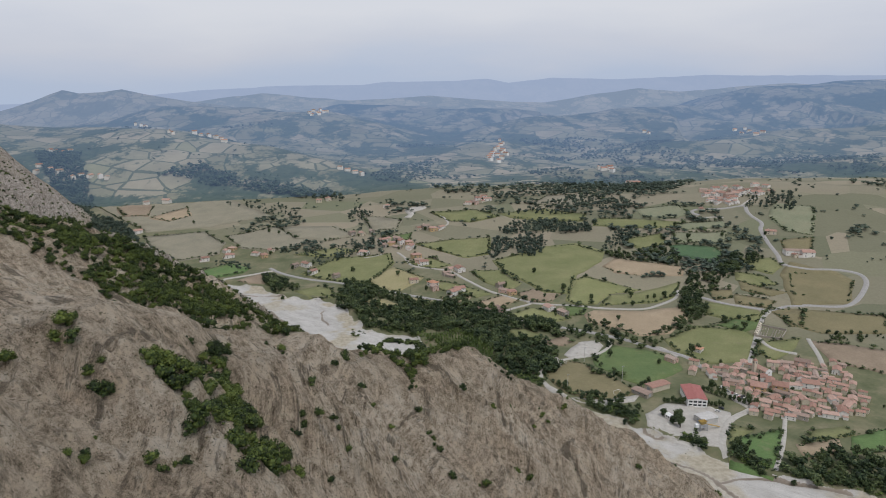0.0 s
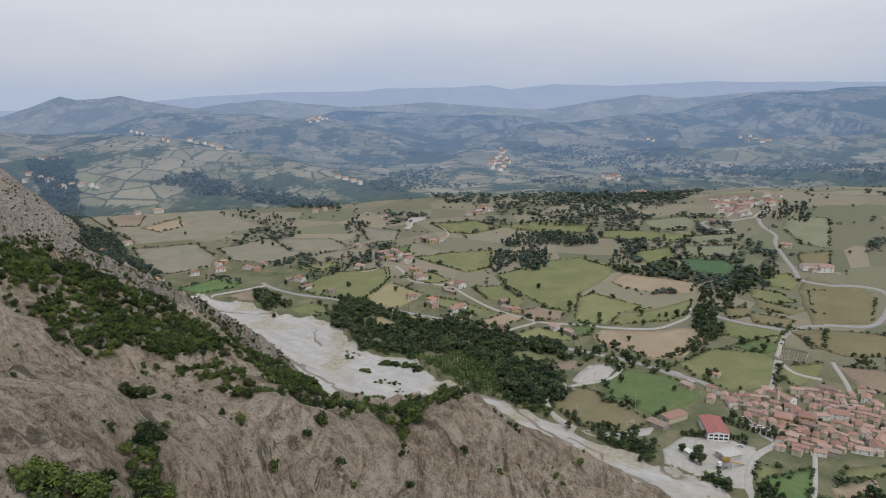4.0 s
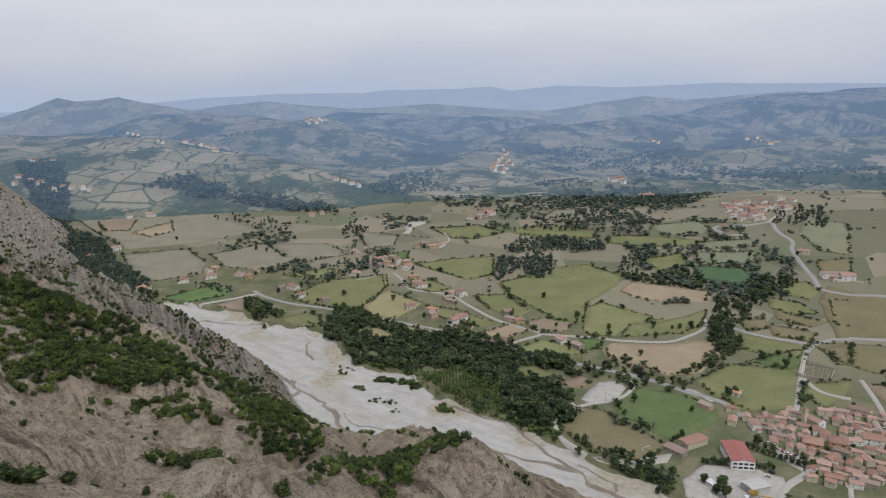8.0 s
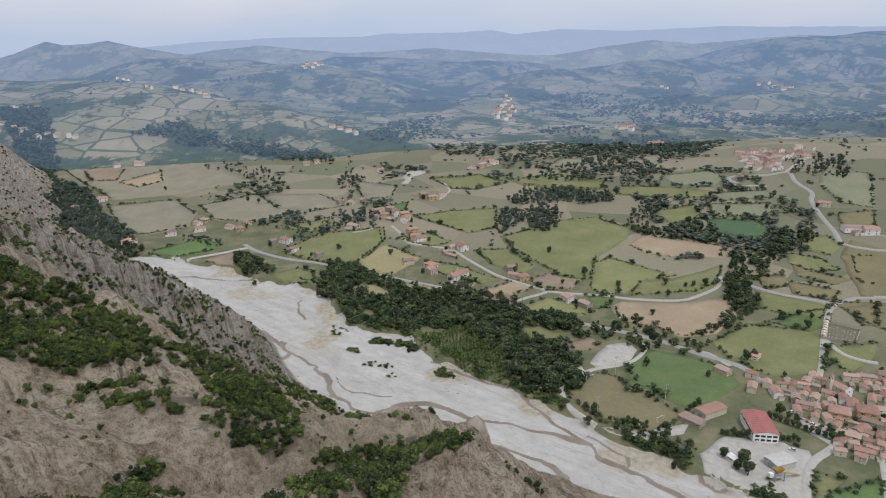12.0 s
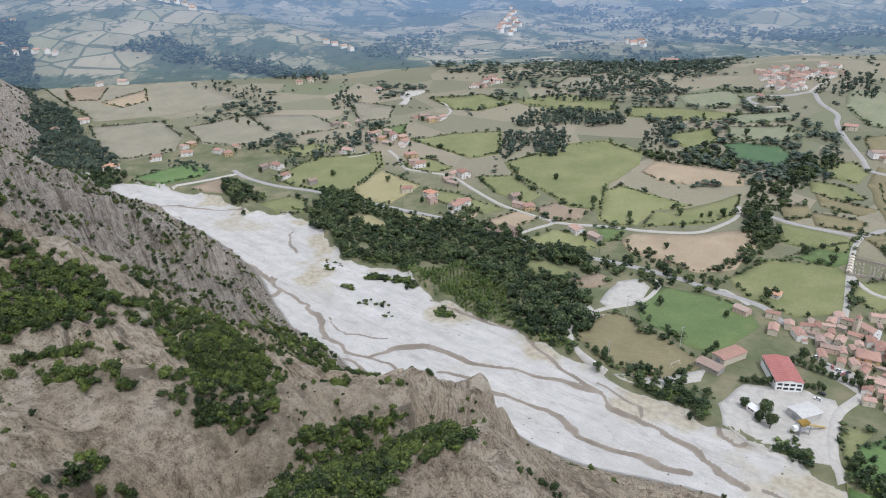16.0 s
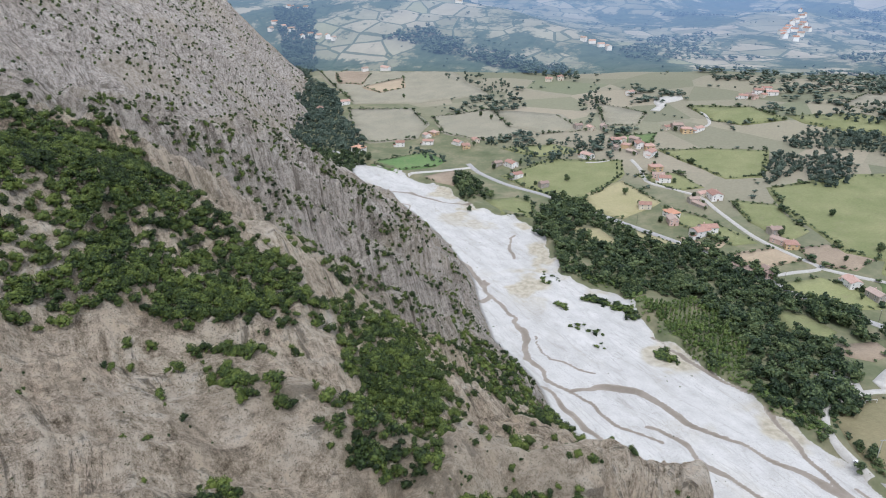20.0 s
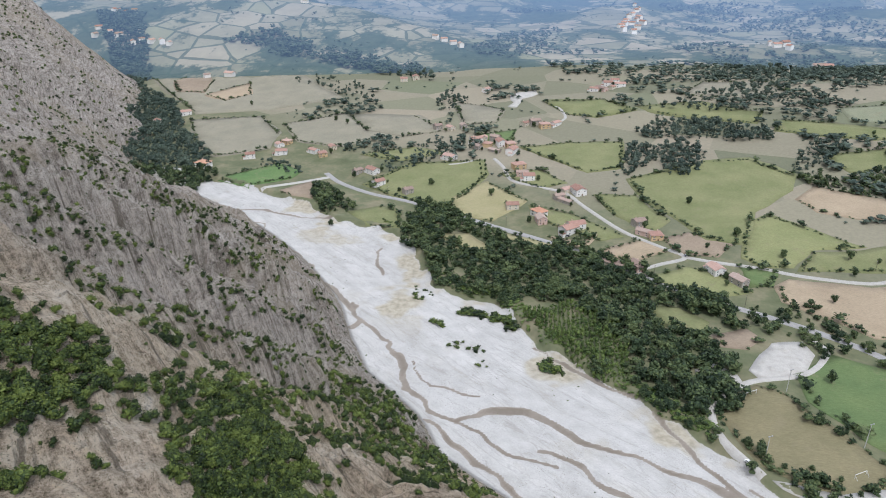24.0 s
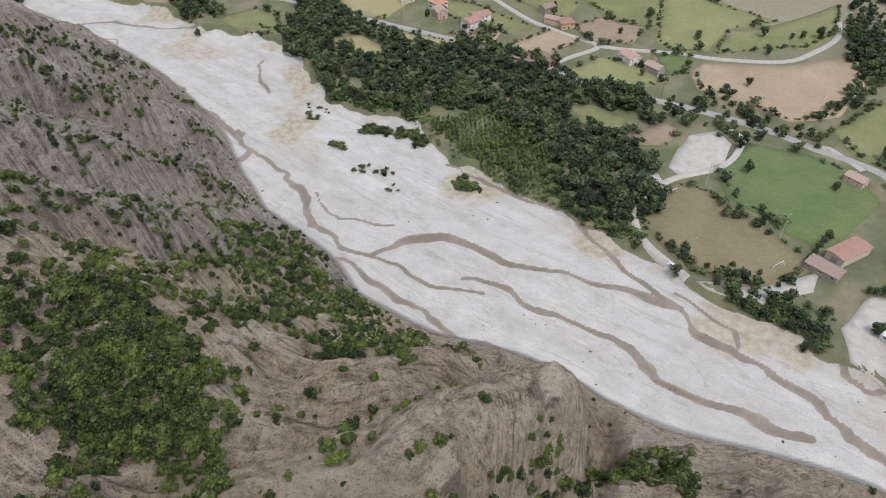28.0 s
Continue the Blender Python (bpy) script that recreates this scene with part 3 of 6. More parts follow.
FAR_RIDGES = [[(-1343, 1950, 145), (-1030, 1900, 140), (-712, 1800, 134), (-493, 1700, 113), (-295, 1600, 80), (-105, 1500, 40)],
              [(-1034, 1650, 101), (-859, 1600, 93), (-648, 1500, 66), (-534, 1420, 46)],
              [(-1064, 2700, 179), (-729, 2600, 171), (-457, 2500, 174), (-277, 2350, 122), (-116, 2200, 68)],
              [(-415, 3100, 181), (38, 3000, 171), (368, 2900, 162), (433, 2700, 92)],
              [(415, 2600, 150), (694, 2700, 168), (1004, 2900, 185), (1096, 2600, 119)],
              [(267, 1500, 56), (468, 1550, 57), (681, 1600, 56), (876, 1600, 73), (1030, 1600, 86)],
              [(1030, 2900, 150), (1324, 3000, 254), (1614, 3000, 266), (1898, 3000, 278), (2457, 3000, 290)],
              [(763, 2000, 101), (1057, 2100, 119), (1341, 2100, 145), (1651, 2100, 153)],
              [(-111, 1600, 46), (23, 1750, 63), (182, 2140, 88)]]


def far_height(x, y):
    """Height of the far farmland: rounded ridges that rise out of a low rolling base."""
    x, y = np.asarray(x, float), np.asarray(y, float)
    near = valley(x, y)
    base = 42 + 0.012 * (y - 1400) + 26 * fbm(x, y, 420, 4, 77)
    total = np.exp(base / 13)
    for line in FAR_RIDGES:
        flat = [q[:2] for q in line]
        d, _, run = along(flat, x + 50 * vnoise(x, y, 260, 79), y + 50 * vnoise(x, y, 260, 80))
        at = np.r_[0, np.cumsum([math.dist(p, q) for p, q in zip(flat[:-1], flat[1:])])]
        top = np.interp(run, at, [q[2] for q in line])
        total = total + np.exp((top - 0.21 * (np.sqrt(d * d + 2500) - 50) + 16 * fbm(x, y, 260, 3, 81)) / 13)
    k = smooth(1345, 1560, y)
    return near * (1 - k) + 13 * np.log(total) * k + 1.5 * smooth(1330, 1420, y) - 1.0


def mesh_of(name, verts, faces, material, flat=True):
    me = bpy.data.meshes.new(name)
    me.from_pydata([tuple(map(float, v)) for v in verts], [], faces)
    me.materials.append(material)
    if not flat:
        me.polygons.foreach_set("use_smooth", np.ones(len(me.polygons), bool))
    return me


def draped(name, points, material, lift, step):
    """A sheet with a polygon's outline, laid on the ground, with a skirt so that it has thickness."""
    bm = bmesh.new()
    k = len(points)
    dense = []
    for a, c in zip(points, points[1:] + points[:1]):
        m = max(1, int(math.dist(a, c) / step))
        dense += [(a[0] + (c[0] - a[0]) * i / m, a[1] + (c[1] - a[1]) * i / m) for i in range(m)]
    cx, cy = sum(p[0] for p in dense) / len(dense), sum(p[1] for p in dense) / len(dense)
    dense = [(x + 0.35 * step * float(vnoise(x, y, 3.1 * step, 5)), y + 0.35 * step * float(vnoise(x, y, 3.1 * step, 6))) for x, y in dense]
    rim = [bm.verts.new((x, y, 0)) for x, y in dense]
    bm.faces.new(rim)
    bmesh.ops.triangulate(bm, faces=bm.faces[:])
    for _ in range(6):
        long = [e for e in bm.edges if e.calc_length() > 1.8 * step]
        if not long:
            break
        bmesh.ops.subdivide_edges(bm, edges=long, cuts=1)
        bmesh.ops.triangulate(bm, faces=[f for f in bm.faces if len(f.verts) > 3])
    co = np.array([v.co[:2] for v in bm.verts])
    zz = height(co[:, 0], co[:, 1]) + lift
    for v, h in zip(bm.verts, zz):
        v.co.z = h
    for f in bm.faces:
        f.smooth = True
        if f.normal.z < 0:
            f.normal_flip()
    ring = bmesh.ops.extrude_edge_only(bm, edges=[e for e in bm.edges if e.is_boundary])["geom"]
    for v in ring:
        if isinstance(v, bmesh.types.BMVert):
            v.co.z -= lift + 0.6
    me = bpy.data.meshes.new(name)
    bm.to_mesh(me)
    bm.free()
    me.materials.append(material)
    return new(name, me)


def strip(name, points, width, material, lift=0.3):
    """A road: a smooth band along a line, with sloping shoulders."""
    line = []
    p = [np.array(q, float) for q in points]
    p = [2 * p[0] - p[1]] + p + [2 * p[-1] - p[-2]]
    for a, b, c, d in zip(p[:-3], p[1:-2], p[2:-1], p[3:]):
        n = max(2, int(np.linalg.norm(c - b) / 4))
        for i in range(n):
            t = i / n
            line.append(0.5 * (2 * b + (c - a) * t + (2 * a - 5 * b + 4 * c - d) * t * t + (3 * b - a - 3 * c + d) * t ** 3))
    line = np.array(line + [p[-2]])
    tan = np.gradient(line, axis=0)
    tan /= np.maximum(np.linalg.norm(tan, axis=1)[:, None], 1e-6)
    nor = np.c_[-tan[:, 1], tan[:, 0]]
    verts, faces = [], []
    for off, dz in ((-0.62, -0.5), (-0.5, 0), (0, 0.05), (0.5, 0), (0.62, -0.5)):
        q = line + nor * width * off
        h = height(line[:, 0], line[:, 1]) * 0.0 + height(q[:, 0], q[:, 1])
        verts += [(x, y, z + lift + dz) for (x, y), z in zip(q, h)]
    m = len(line)
    for r in range(4):
        faces += [(r * m + i, (r + 1) * m + i, (r + 1) * m + i + 1, r * m + i + 1) for i in range(m - 1)]
    faces = [f[::-1] for f in faces]
    return new(name, mesh_of(name, verts, faces, material, False))


ROADS = []


def road(points, width, kind):
    width *= 0.78
    ROADS.append((points, width))
    if kind == "gravel":
        tagged(strip("track", points, width, GRAVEL, 0.34), "pale gravel track beside the fields", "track", "tracks", "structure")
    elif kind == "lane":
        tagged(strip("lane", points, width, LANE, 0.38), "narrow grey country lane between fields", "lane", "lanes", "structure")
    else:
        tagged(strip("road", points, width, ASPHALT, 0.42), "grey asphalt country road", "road", "roads", "structure")


def yard(points):
    tagged(draped("gravel_yard", points, GRAVEL, 0.30, 5), "open yard of pale gravel and sand", "gravel yard", kind="structure")


FIELDS = []
WORDS = {"dry": "dry grass meadow, straw and olive", "green": "even green meadow of short grass", "tan": "harvested tan stubble field", "yellow": "yellow-green hay meadow",
         "olive": "olive-green mown meadow", "deep": "dark green crop field", "grey": "grey-green pasture", "tanolive": "pale straw-coloured mown field",
         "brown": "bare brown ploughed field", "bright": "bright green grass field", "dryfar": "dry grey-tan field on a slope"}


def field(points, tone):
    FIELDS.append((points, tone))
    cx, cy = sum(q[0] for q in points) / len(points), sum(q[1] for q in points) / len(points)
    points = [(cx + (q[0] - cx) * 1.06, cy + (q[1] - cy) * 1.06) for q in points]
    tagged(draped("field", points, FIELD[tone], 0.22 + 0.012 * (len(FIELDS) % 11), 7 if points[0][1] < 1100 else 16), WORDS[tone] + " on the valley floor", "field", "fields in the valley", "structure")


# roads
road([(-242, 911), (-218, 883), (-179, 856), (-138, 840), (-98, 818), (-48, 788), (-13, 768), (26, 744), (52, 726), (80, 700), (108, 681), (141, 663), (164, 649), (187, 632), (203, 615), (220, 601), (231, 587), (235, 566), (249, 546), (262, 533)], 6.5, 'main')
road([(60, 717), (81, 729), (101, 741), (82, 759), (56, 785), (28, 829), (10, 860), (-15, 875), (-42, 891), (-54, 926), (-66, 951)], 4.5, 'lane')
road([(101, 741), (121, 734), (151, 726), (180, 715), (219, 708), (242, 717), (265, 734), (275, 756)], 4.5, 'lane')
road([(294, 731), (315, 709), (339, 695), (352, 688), (373, 696), (391, 695)], 5.5, 'main')
road([(352, 688), (335, 669), (310, 628), (290, 592), (279, 574)], 5.0, 'lane')
road([(311, 628), (312, 607), (319, 596), (331, 589)], 5.0, 'lane')
road([(447, 794), (425, 811), (430, 840), (436, 883), (444, 922), (450, 932), (454, 944), (451, 968), (453, 988), (459, 1010), (454, 1015), (431, 1013), (409, 1019), (393, 1023), (383, 1020), (381, 1010), (386, 997)], 6.0, 'main')
road([(380, 994), (380, 983), (400, 983), (413, 974)], 4.0, 'lane')
road([(454, 1015), (484, 1043), (498, 1050)], 4.0, 'lane')
road([(162, 636), (165, 623), (146, 598), (113, 585), (93, 567), (86, 551), (88, 532), (101, 509)], 4.5, 'gravel')
road([(196, 418), (199, 435), (217, 466), (240, 484), (259, 499), (286, 512)], 6.0, 'gravel')
road([(221, 592), (212, 615), (203, 615)], 4.0, 'lane')
road([(391, 697), (436, 691), (480, 734), (495, 765), (480, 785), (447, 794)], 6.0, 'main')
road([(356, 618), (345, 573), (325, 521)], 4.5, 'lane')
road([(262, 471), (240, 430), (218, 396)], 3.5, 'gravel')
road([(-235, 898), (-261, 876), (-292, 854)], 7.0, 'gravel')
road([(-87, 946), (-100, 938), (-113, 935)], 3.5, 'lane')
road([(-4, 1061), (8, 1085), (3, 1120), (-5, 1135)], 4.0, 'lane')
# yards and gravel
yard([(134, 630), (155, 635), (158, 620), (147, 600), (118, 586), (113, 596), (124, 615)])
yard([(83, 591), (95, 600), (106, 591), (108, 579), (93, 565), (87, 578)])
yard([(156, 479), (180, 496), (206, 492), (224, 479), (208, 447), (195, 428), (177, 435), (163, 445), (153, 460)])
yard([(105, 507), (133, 503), (163, 513), (155, 500), (129, 491), (117, 497)])
yard([(235, 524), (242, 517), (255, 501), (240, 485), (236, 498)])
yard([(-61, 1152), (-68, 1183), (-55, 1200), (-33, 1207), (-29, 1188), (-49, 1169), (-55, 1131), (-66, 1133)])
# fields
field([(89, 553), (116, 581), (129, 576), (155, 531), (163, 517), (131, 500), (116, 506), (103, 516)], 'dry')
field([(142, 596), (169, 619), (196, 605), (214, 592), (214, 561), (174, 529), (157, 544), (143, 571)], 'green')
field([(159, 700), (169, 711), (218, 703), (265, 708), (257, 677), (228, 647), (201, 643), (177, 665), (157, 680)], 'tan')
field([(145, 742), (160, 802), (179, 814), (204, 788), (232, 761), (194, 755), (174, 728), (152, 730)], 'yellow')
field([(196, 751), (231, 756), (284, 778), (266, 739), (240, 725), (178, 723)], 'olive')
field([(210, 846), (232, 872), (258, 855), (303, 827), (291, 801), (244, 809), (219, 824)], 'tan')
field([(71, 894), (147, 936), (188, 939), (218, 898), (208, 866), (166, 821), (149, 766), (122, 774), (104, 807), (80, 853)], 'olive')
field([(310, 897), (328, 897), (365, 879), (367, 856), (346, 832), (328, 847), (311, 865)], 'deep')
field([(328, 939), (396, 924), (386, 891), (320, 902)], 'grey')
field([(311, 1063), (369, 1057), (377, 1015), (349, 997), (307, 1021)], 'grey')
field([(239, 1042), (291, 1018), (355, 975), (342, 955), (275, 985), (232, 1011)], 'olive')
field([(342, 972), (405, 962), (406, 938), (345, 944)], 'grey')
field([(260, 940), (312, 945), (309, 906), (271, 897), (263, 916)], 'olive')
field([(222, 632), (262, 657), (304, 643), (306, 614), (286, 582), (246, 576), (226, 604)], 'olive')
field([(275, 659), (342, 681), (324, 650), (303, 641), (282, 660)], 'green')
field([(297, 720), (337, 687), (338, 679), (324, 660), (299, 672), (282, 687)], 'olive')
field([(308, 752), (335, 751), (328, 727), (304, 723)], 'dry')
field([(334, 736), (368, 713), (353, 694), (325, 709)], 'dry')
field([(378, 837), (418, 834), (421, 805), (401, 787), (380, 804)], 'olive')
field([(355, 677), (386, 685), (364, 646), (352, 647)], 'dry')
field([(501, 1009), (550, 985), (502, 893), (474, 908), (473, 960)], 'grey')
field([(455, 884), (497, 884), (473, 840), (442, 844)], 'dry')
field([(-190, 880), (-155, 937), (-81, 945), (-71, 906), (-83, 860), (-105, 825), (-153, 852)], 'olive')
field([(-95, 851), (-68, 888), (-26, 842), (-54, 801), (-84, 812)], 'tanolive')
field([(-22, 833), (16, 816), (56, 774), (38, 766), (10, 785), (-8, 801)], 'olive')
field([(36, 748), (70, 767), (92, 752), (66, 735), (47, 738)], 'tan')
field([(-4, 772), (21, 765), (35, 778), (26, 757), (10, 755)], 'tan')
field([(89, 772), (109, 781), (143, 764), (123, 742), (97, 746)], 'brown')
field([(36, 856), (73, 854), (95, 805), (80, 785), (53, 811)], 'olive')
field([(-40, 984), (11, 998), (70, 999), (65, 926), (31, 913), (-10, 954)], 'olive')
field([(-347, 878), (-308, 935), (-270, 914), (-273, 889), (-308, 861)], 'bright')
field([(-272, 851), (-246, 885), (-229, 832), (-253, 835)], 'brown')
field([(-184, 803), (-159, 821), (-139, 812), (-132, 773), (-162, 779)], 'olive')
field([(-831, 1441), (-862, 1598), (-696, 1529), (-451, 1370), (-327, 1202), (-419, 1157), (-519, 1146), (-613, 1247), (-696, 1343)], 'dryfar')
field([(-503, 1106), (-403, 1116), (-349, 1042), (-341, 988), (-391, 954), (-431, 991)], 'dryfar')
field([(-650, 1326), (-627, 1402), (-575, 1322), (-557, 1250), (-605, 1255)], 'brown')
field([(-547, 1238), (-500, 1296), (-469, 1230), (-497, 1198)], 'tan')
field([(-356, 1080), (-287, 1120), (-202, 1031), (-254, 994), (-311, 1014)], 'dryfar')
field([(-217, 970), (-165, 991), (-124, 972), (-170, 943)], 'olive')
field([(-277, 1118), (-184, 1103), (-135, 1045), (-186, 1026), (-235, 1048)], 'dryfar')
field([(-96, 767), (-69, 770), (-48, 745), (-68, 734)], 'tanolive')
field([(-50, 783), (-1, 758), (4, 747), (-44, 767)], 'tanolive')
field([(72, 711), (99, 726), (133, 710), (139, 693), (108, 685), (85, 697)], 'yellow')
field([(136, 726), (161, 723), (156, 702), (141, 699)], 'green')
field([(68, 666), (86, 668), (103, 650), (96, 635), (75, 640)], 'olive')
field([(103, 633), (125, 645), (132, 634), (120, 620), (105, 620)], 'brown')
field([(-56, 907), (-16, 920), (10, 884), (-15, 874), (-41, 894)], 'olive')
field([(-143, 1167), (-71, 1124), (-75, 1071), (-114, 1066)], 'dryfar')
field([(-22, 1158), (55, 1159), (93, 1105), (43, 1085), (12, 1097)], 'olive')
field([(-95, 1027), (-50, 1043), (-52, 1004), (-77, 995)], 'green')
field([(98, 1118), (168, 1123), (229, 1070), (216, 1039), (116, 1093)], 'olive')
field([(190, 1215), (265, 1196), (275, 1131), (208, 1121), (156, 1158)], 'dryfar')
field([(361, 799), (387, 782), (390, 755), (363, 756), (353, 775)], 'olive')
field([(355, 772), (375, 747), (390, 736), (369, 725), (348, 747)], 'dry')
field([(419, 785), (441, 782), (407, 722), (395, 727)], 'olive')
field([(215, 441), (250, 452), (217, 395), (195, 410)], 'bright')
field([(250, 430), (284, 441), (277, 422), (247, 413)], 'tan')
field([(215, 461), (230, 452), (215, 441), (198, 416)], 'olive')
field([(356, 612), (385, 602), (411, 585), (386, 545), (356, 569)], 'brown')
field([(296, 444), (328, 454), (308, 422), (285, 421)], 'bright')
field([(275, 454), (302, 458), (299, 446), (257, 436)], 'olive')
field([(409, 780), (435, 813), (472, 779), (477, 752), (440, 699), (381, 702)], 'dry')
field([(351, 690), (396, 684), (457, 659), (434, 621), (373, 629), (356, 651)], 'dry')
field([(304, 577), (351, 619), (312, 617), (297, 603)], 'olive')

# ---- the distance: far farmland and three ranges of hills as a backdrop, haze painted as glow ----
# share of painted haze: dims the base colour and drives the glow
def painted_haze(t, y, near_y, tone):
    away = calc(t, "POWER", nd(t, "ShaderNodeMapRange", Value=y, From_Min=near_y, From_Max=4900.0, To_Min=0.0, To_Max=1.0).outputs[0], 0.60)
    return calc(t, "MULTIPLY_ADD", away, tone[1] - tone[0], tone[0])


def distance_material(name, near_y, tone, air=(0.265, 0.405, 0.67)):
    """Land with haze painted in: darker base colour, bluish glow rising with distance."""
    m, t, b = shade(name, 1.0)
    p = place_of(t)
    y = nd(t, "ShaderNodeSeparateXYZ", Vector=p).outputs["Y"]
    veil = painted_haze(t, y, near_y, tone)
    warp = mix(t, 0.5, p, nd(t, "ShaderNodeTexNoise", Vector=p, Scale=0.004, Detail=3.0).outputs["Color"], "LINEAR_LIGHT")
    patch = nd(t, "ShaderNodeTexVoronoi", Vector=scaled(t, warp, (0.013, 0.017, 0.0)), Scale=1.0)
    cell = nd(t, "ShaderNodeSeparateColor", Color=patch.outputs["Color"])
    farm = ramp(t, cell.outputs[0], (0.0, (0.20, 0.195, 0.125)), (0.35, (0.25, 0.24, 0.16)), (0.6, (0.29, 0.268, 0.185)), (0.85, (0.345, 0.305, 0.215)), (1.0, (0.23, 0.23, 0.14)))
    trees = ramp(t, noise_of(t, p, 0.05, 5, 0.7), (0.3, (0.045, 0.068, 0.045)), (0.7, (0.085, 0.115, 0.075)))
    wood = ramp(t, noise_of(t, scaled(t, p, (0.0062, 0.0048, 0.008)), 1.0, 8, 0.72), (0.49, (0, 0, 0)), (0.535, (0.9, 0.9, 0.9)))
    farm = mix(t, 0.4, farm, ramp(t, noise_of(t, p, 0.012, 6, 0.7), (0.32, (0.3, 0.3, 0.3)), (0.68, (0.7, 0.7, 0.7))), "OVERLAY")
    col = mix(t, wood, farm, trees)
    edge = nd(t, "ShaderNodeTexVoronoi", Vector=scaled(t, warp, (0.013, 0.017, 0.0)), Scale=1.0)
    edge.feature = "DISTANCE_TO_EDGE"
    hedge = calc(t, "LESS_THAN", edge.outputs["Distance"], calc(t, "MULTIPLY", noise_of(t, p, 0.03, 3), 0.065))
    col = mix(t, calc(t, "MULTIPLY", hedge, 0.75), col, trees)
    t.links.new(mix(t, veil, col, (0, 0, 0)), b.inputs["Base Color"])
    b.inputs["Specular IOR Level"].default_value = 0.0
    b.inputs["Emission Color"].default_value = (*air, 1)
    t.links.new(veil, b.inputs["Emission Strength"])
    return m


def backdrop_sheet():
    gx, gy = np.linspace(-4200, 4200, 420), np.r_[np.linspace(1330, 2400, 110), np.linspace(2420, 4800, 140)]
    X, Y = np.meshgrid(gx, gy)
    Z = far_height(X, Y)
    nx, ny = len(gx), len(gy)
    faces = [(j * nx + i, j * nx + i + 1, (j + 1) * nx + i + 1, (j + 1) * nx + i) for j in range(ny - 1) for i in range(nx - 1)]
    me = mesh_of("distant_farmland", np.c_[X.ravel(), Y.ravel(), Z.ravel()], faces, distance_material("haze_painted_land", 1330.0, (0.09, 0.95)), False)
    tagged(new("distant_farmland", me), "patchwork of far fields and woods on rolling hills, haze painted in", "backdrop", kind="structure")


def hill_range(y0, crest, glow, seed, label, air):
    """A far range: a ridge line with slopes that fall towards the valley, broken by side spurs."""
    xs = np.linspace(crest[0][0], crest[-1][0], 260)
    top = np.interp(xs, [c[0] for c in crest], [c[1] for c in crest]) + 6 * fbm(xs, xs * 0, 160, 4, seed)
    rows = np.linspace(0, 1, 14)
    X, R = np.meshgrid(xs, rows)
    Z = top[None, :] * (1 - R) + (20) * R + R * (1 - R) * 90 * fbm(X, R * 700, 420, 4, seed + 3)
    Y = y0 - R * 520 + 0 * X
    nx = len(xs)
    faces = [(j * nx + i, (j + 1) * nx + i, (j + 1) * nx + i + 1, j * nx + i + 1) for j in range(len(rows) - 1) for i in range(nx - 1)]
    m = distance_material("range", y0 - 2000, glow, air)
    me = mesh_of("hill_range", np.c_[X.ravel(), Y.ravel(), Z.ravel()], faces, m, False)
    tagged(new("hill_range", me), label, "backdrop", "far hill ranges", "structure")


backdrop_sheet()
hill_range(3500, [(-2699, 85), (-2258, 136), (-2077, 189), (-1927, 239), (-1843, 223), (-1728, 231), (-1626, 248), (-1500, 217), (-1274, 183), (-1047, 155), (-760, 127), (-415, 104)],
           (0.42, 0.78), 201, "wooded hill with two summits, blue haze painted on", (0.34, 0.45, 0.66))
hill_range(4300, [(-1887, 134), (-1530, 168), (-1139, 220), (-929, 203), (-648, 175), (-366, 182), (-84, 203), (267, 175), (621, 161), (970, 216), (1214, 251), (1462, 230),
                  (1741, 251), (2106, 281), (2335, 271), (2577, 295), (2744, 302), (3381, 305)], (0.45, 0.78), 211, "long wooded range with blue haze painted on", (0.40, 0.51, 0.71))
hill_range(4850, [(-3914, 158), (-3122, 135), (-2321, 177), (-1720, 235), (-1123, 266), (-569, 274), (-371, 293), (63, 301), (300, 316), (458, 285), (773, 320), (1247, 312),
                  (1837, 339), (2429, 335), (3091, 339), (4007, 331)], (0.7, 0.96), 221, "mountain range on the horizon with pale blue haze painted on", (0.49, 0.59, 0.78))

# ---- trees, shrubs and scrub ----
def core_quads():
    """The 24 patches of a rounded cube of radius 1, by fours."""
    out = []
    for axis in range(3):
        for sign in (-1, 1):
            for i in (-1, 0):
                for j in (-1, 0):
                    q = []
                    for a, b in ((i, j), (i + 1, j), (i + 1, j + 1), (i, j + 1)):
                        p = [0.0, 0.0, 0.0]
                        p[axis], p[(axis + 1) % 3], p[(axis + 2) % 3] = sign, a * sign, b
                        q.append(p)
                    out.append(q)
    out = np.array(out, float)
    return out / np.linalg.norm(out, axis=2)[..., None]


CORE = core_quads()


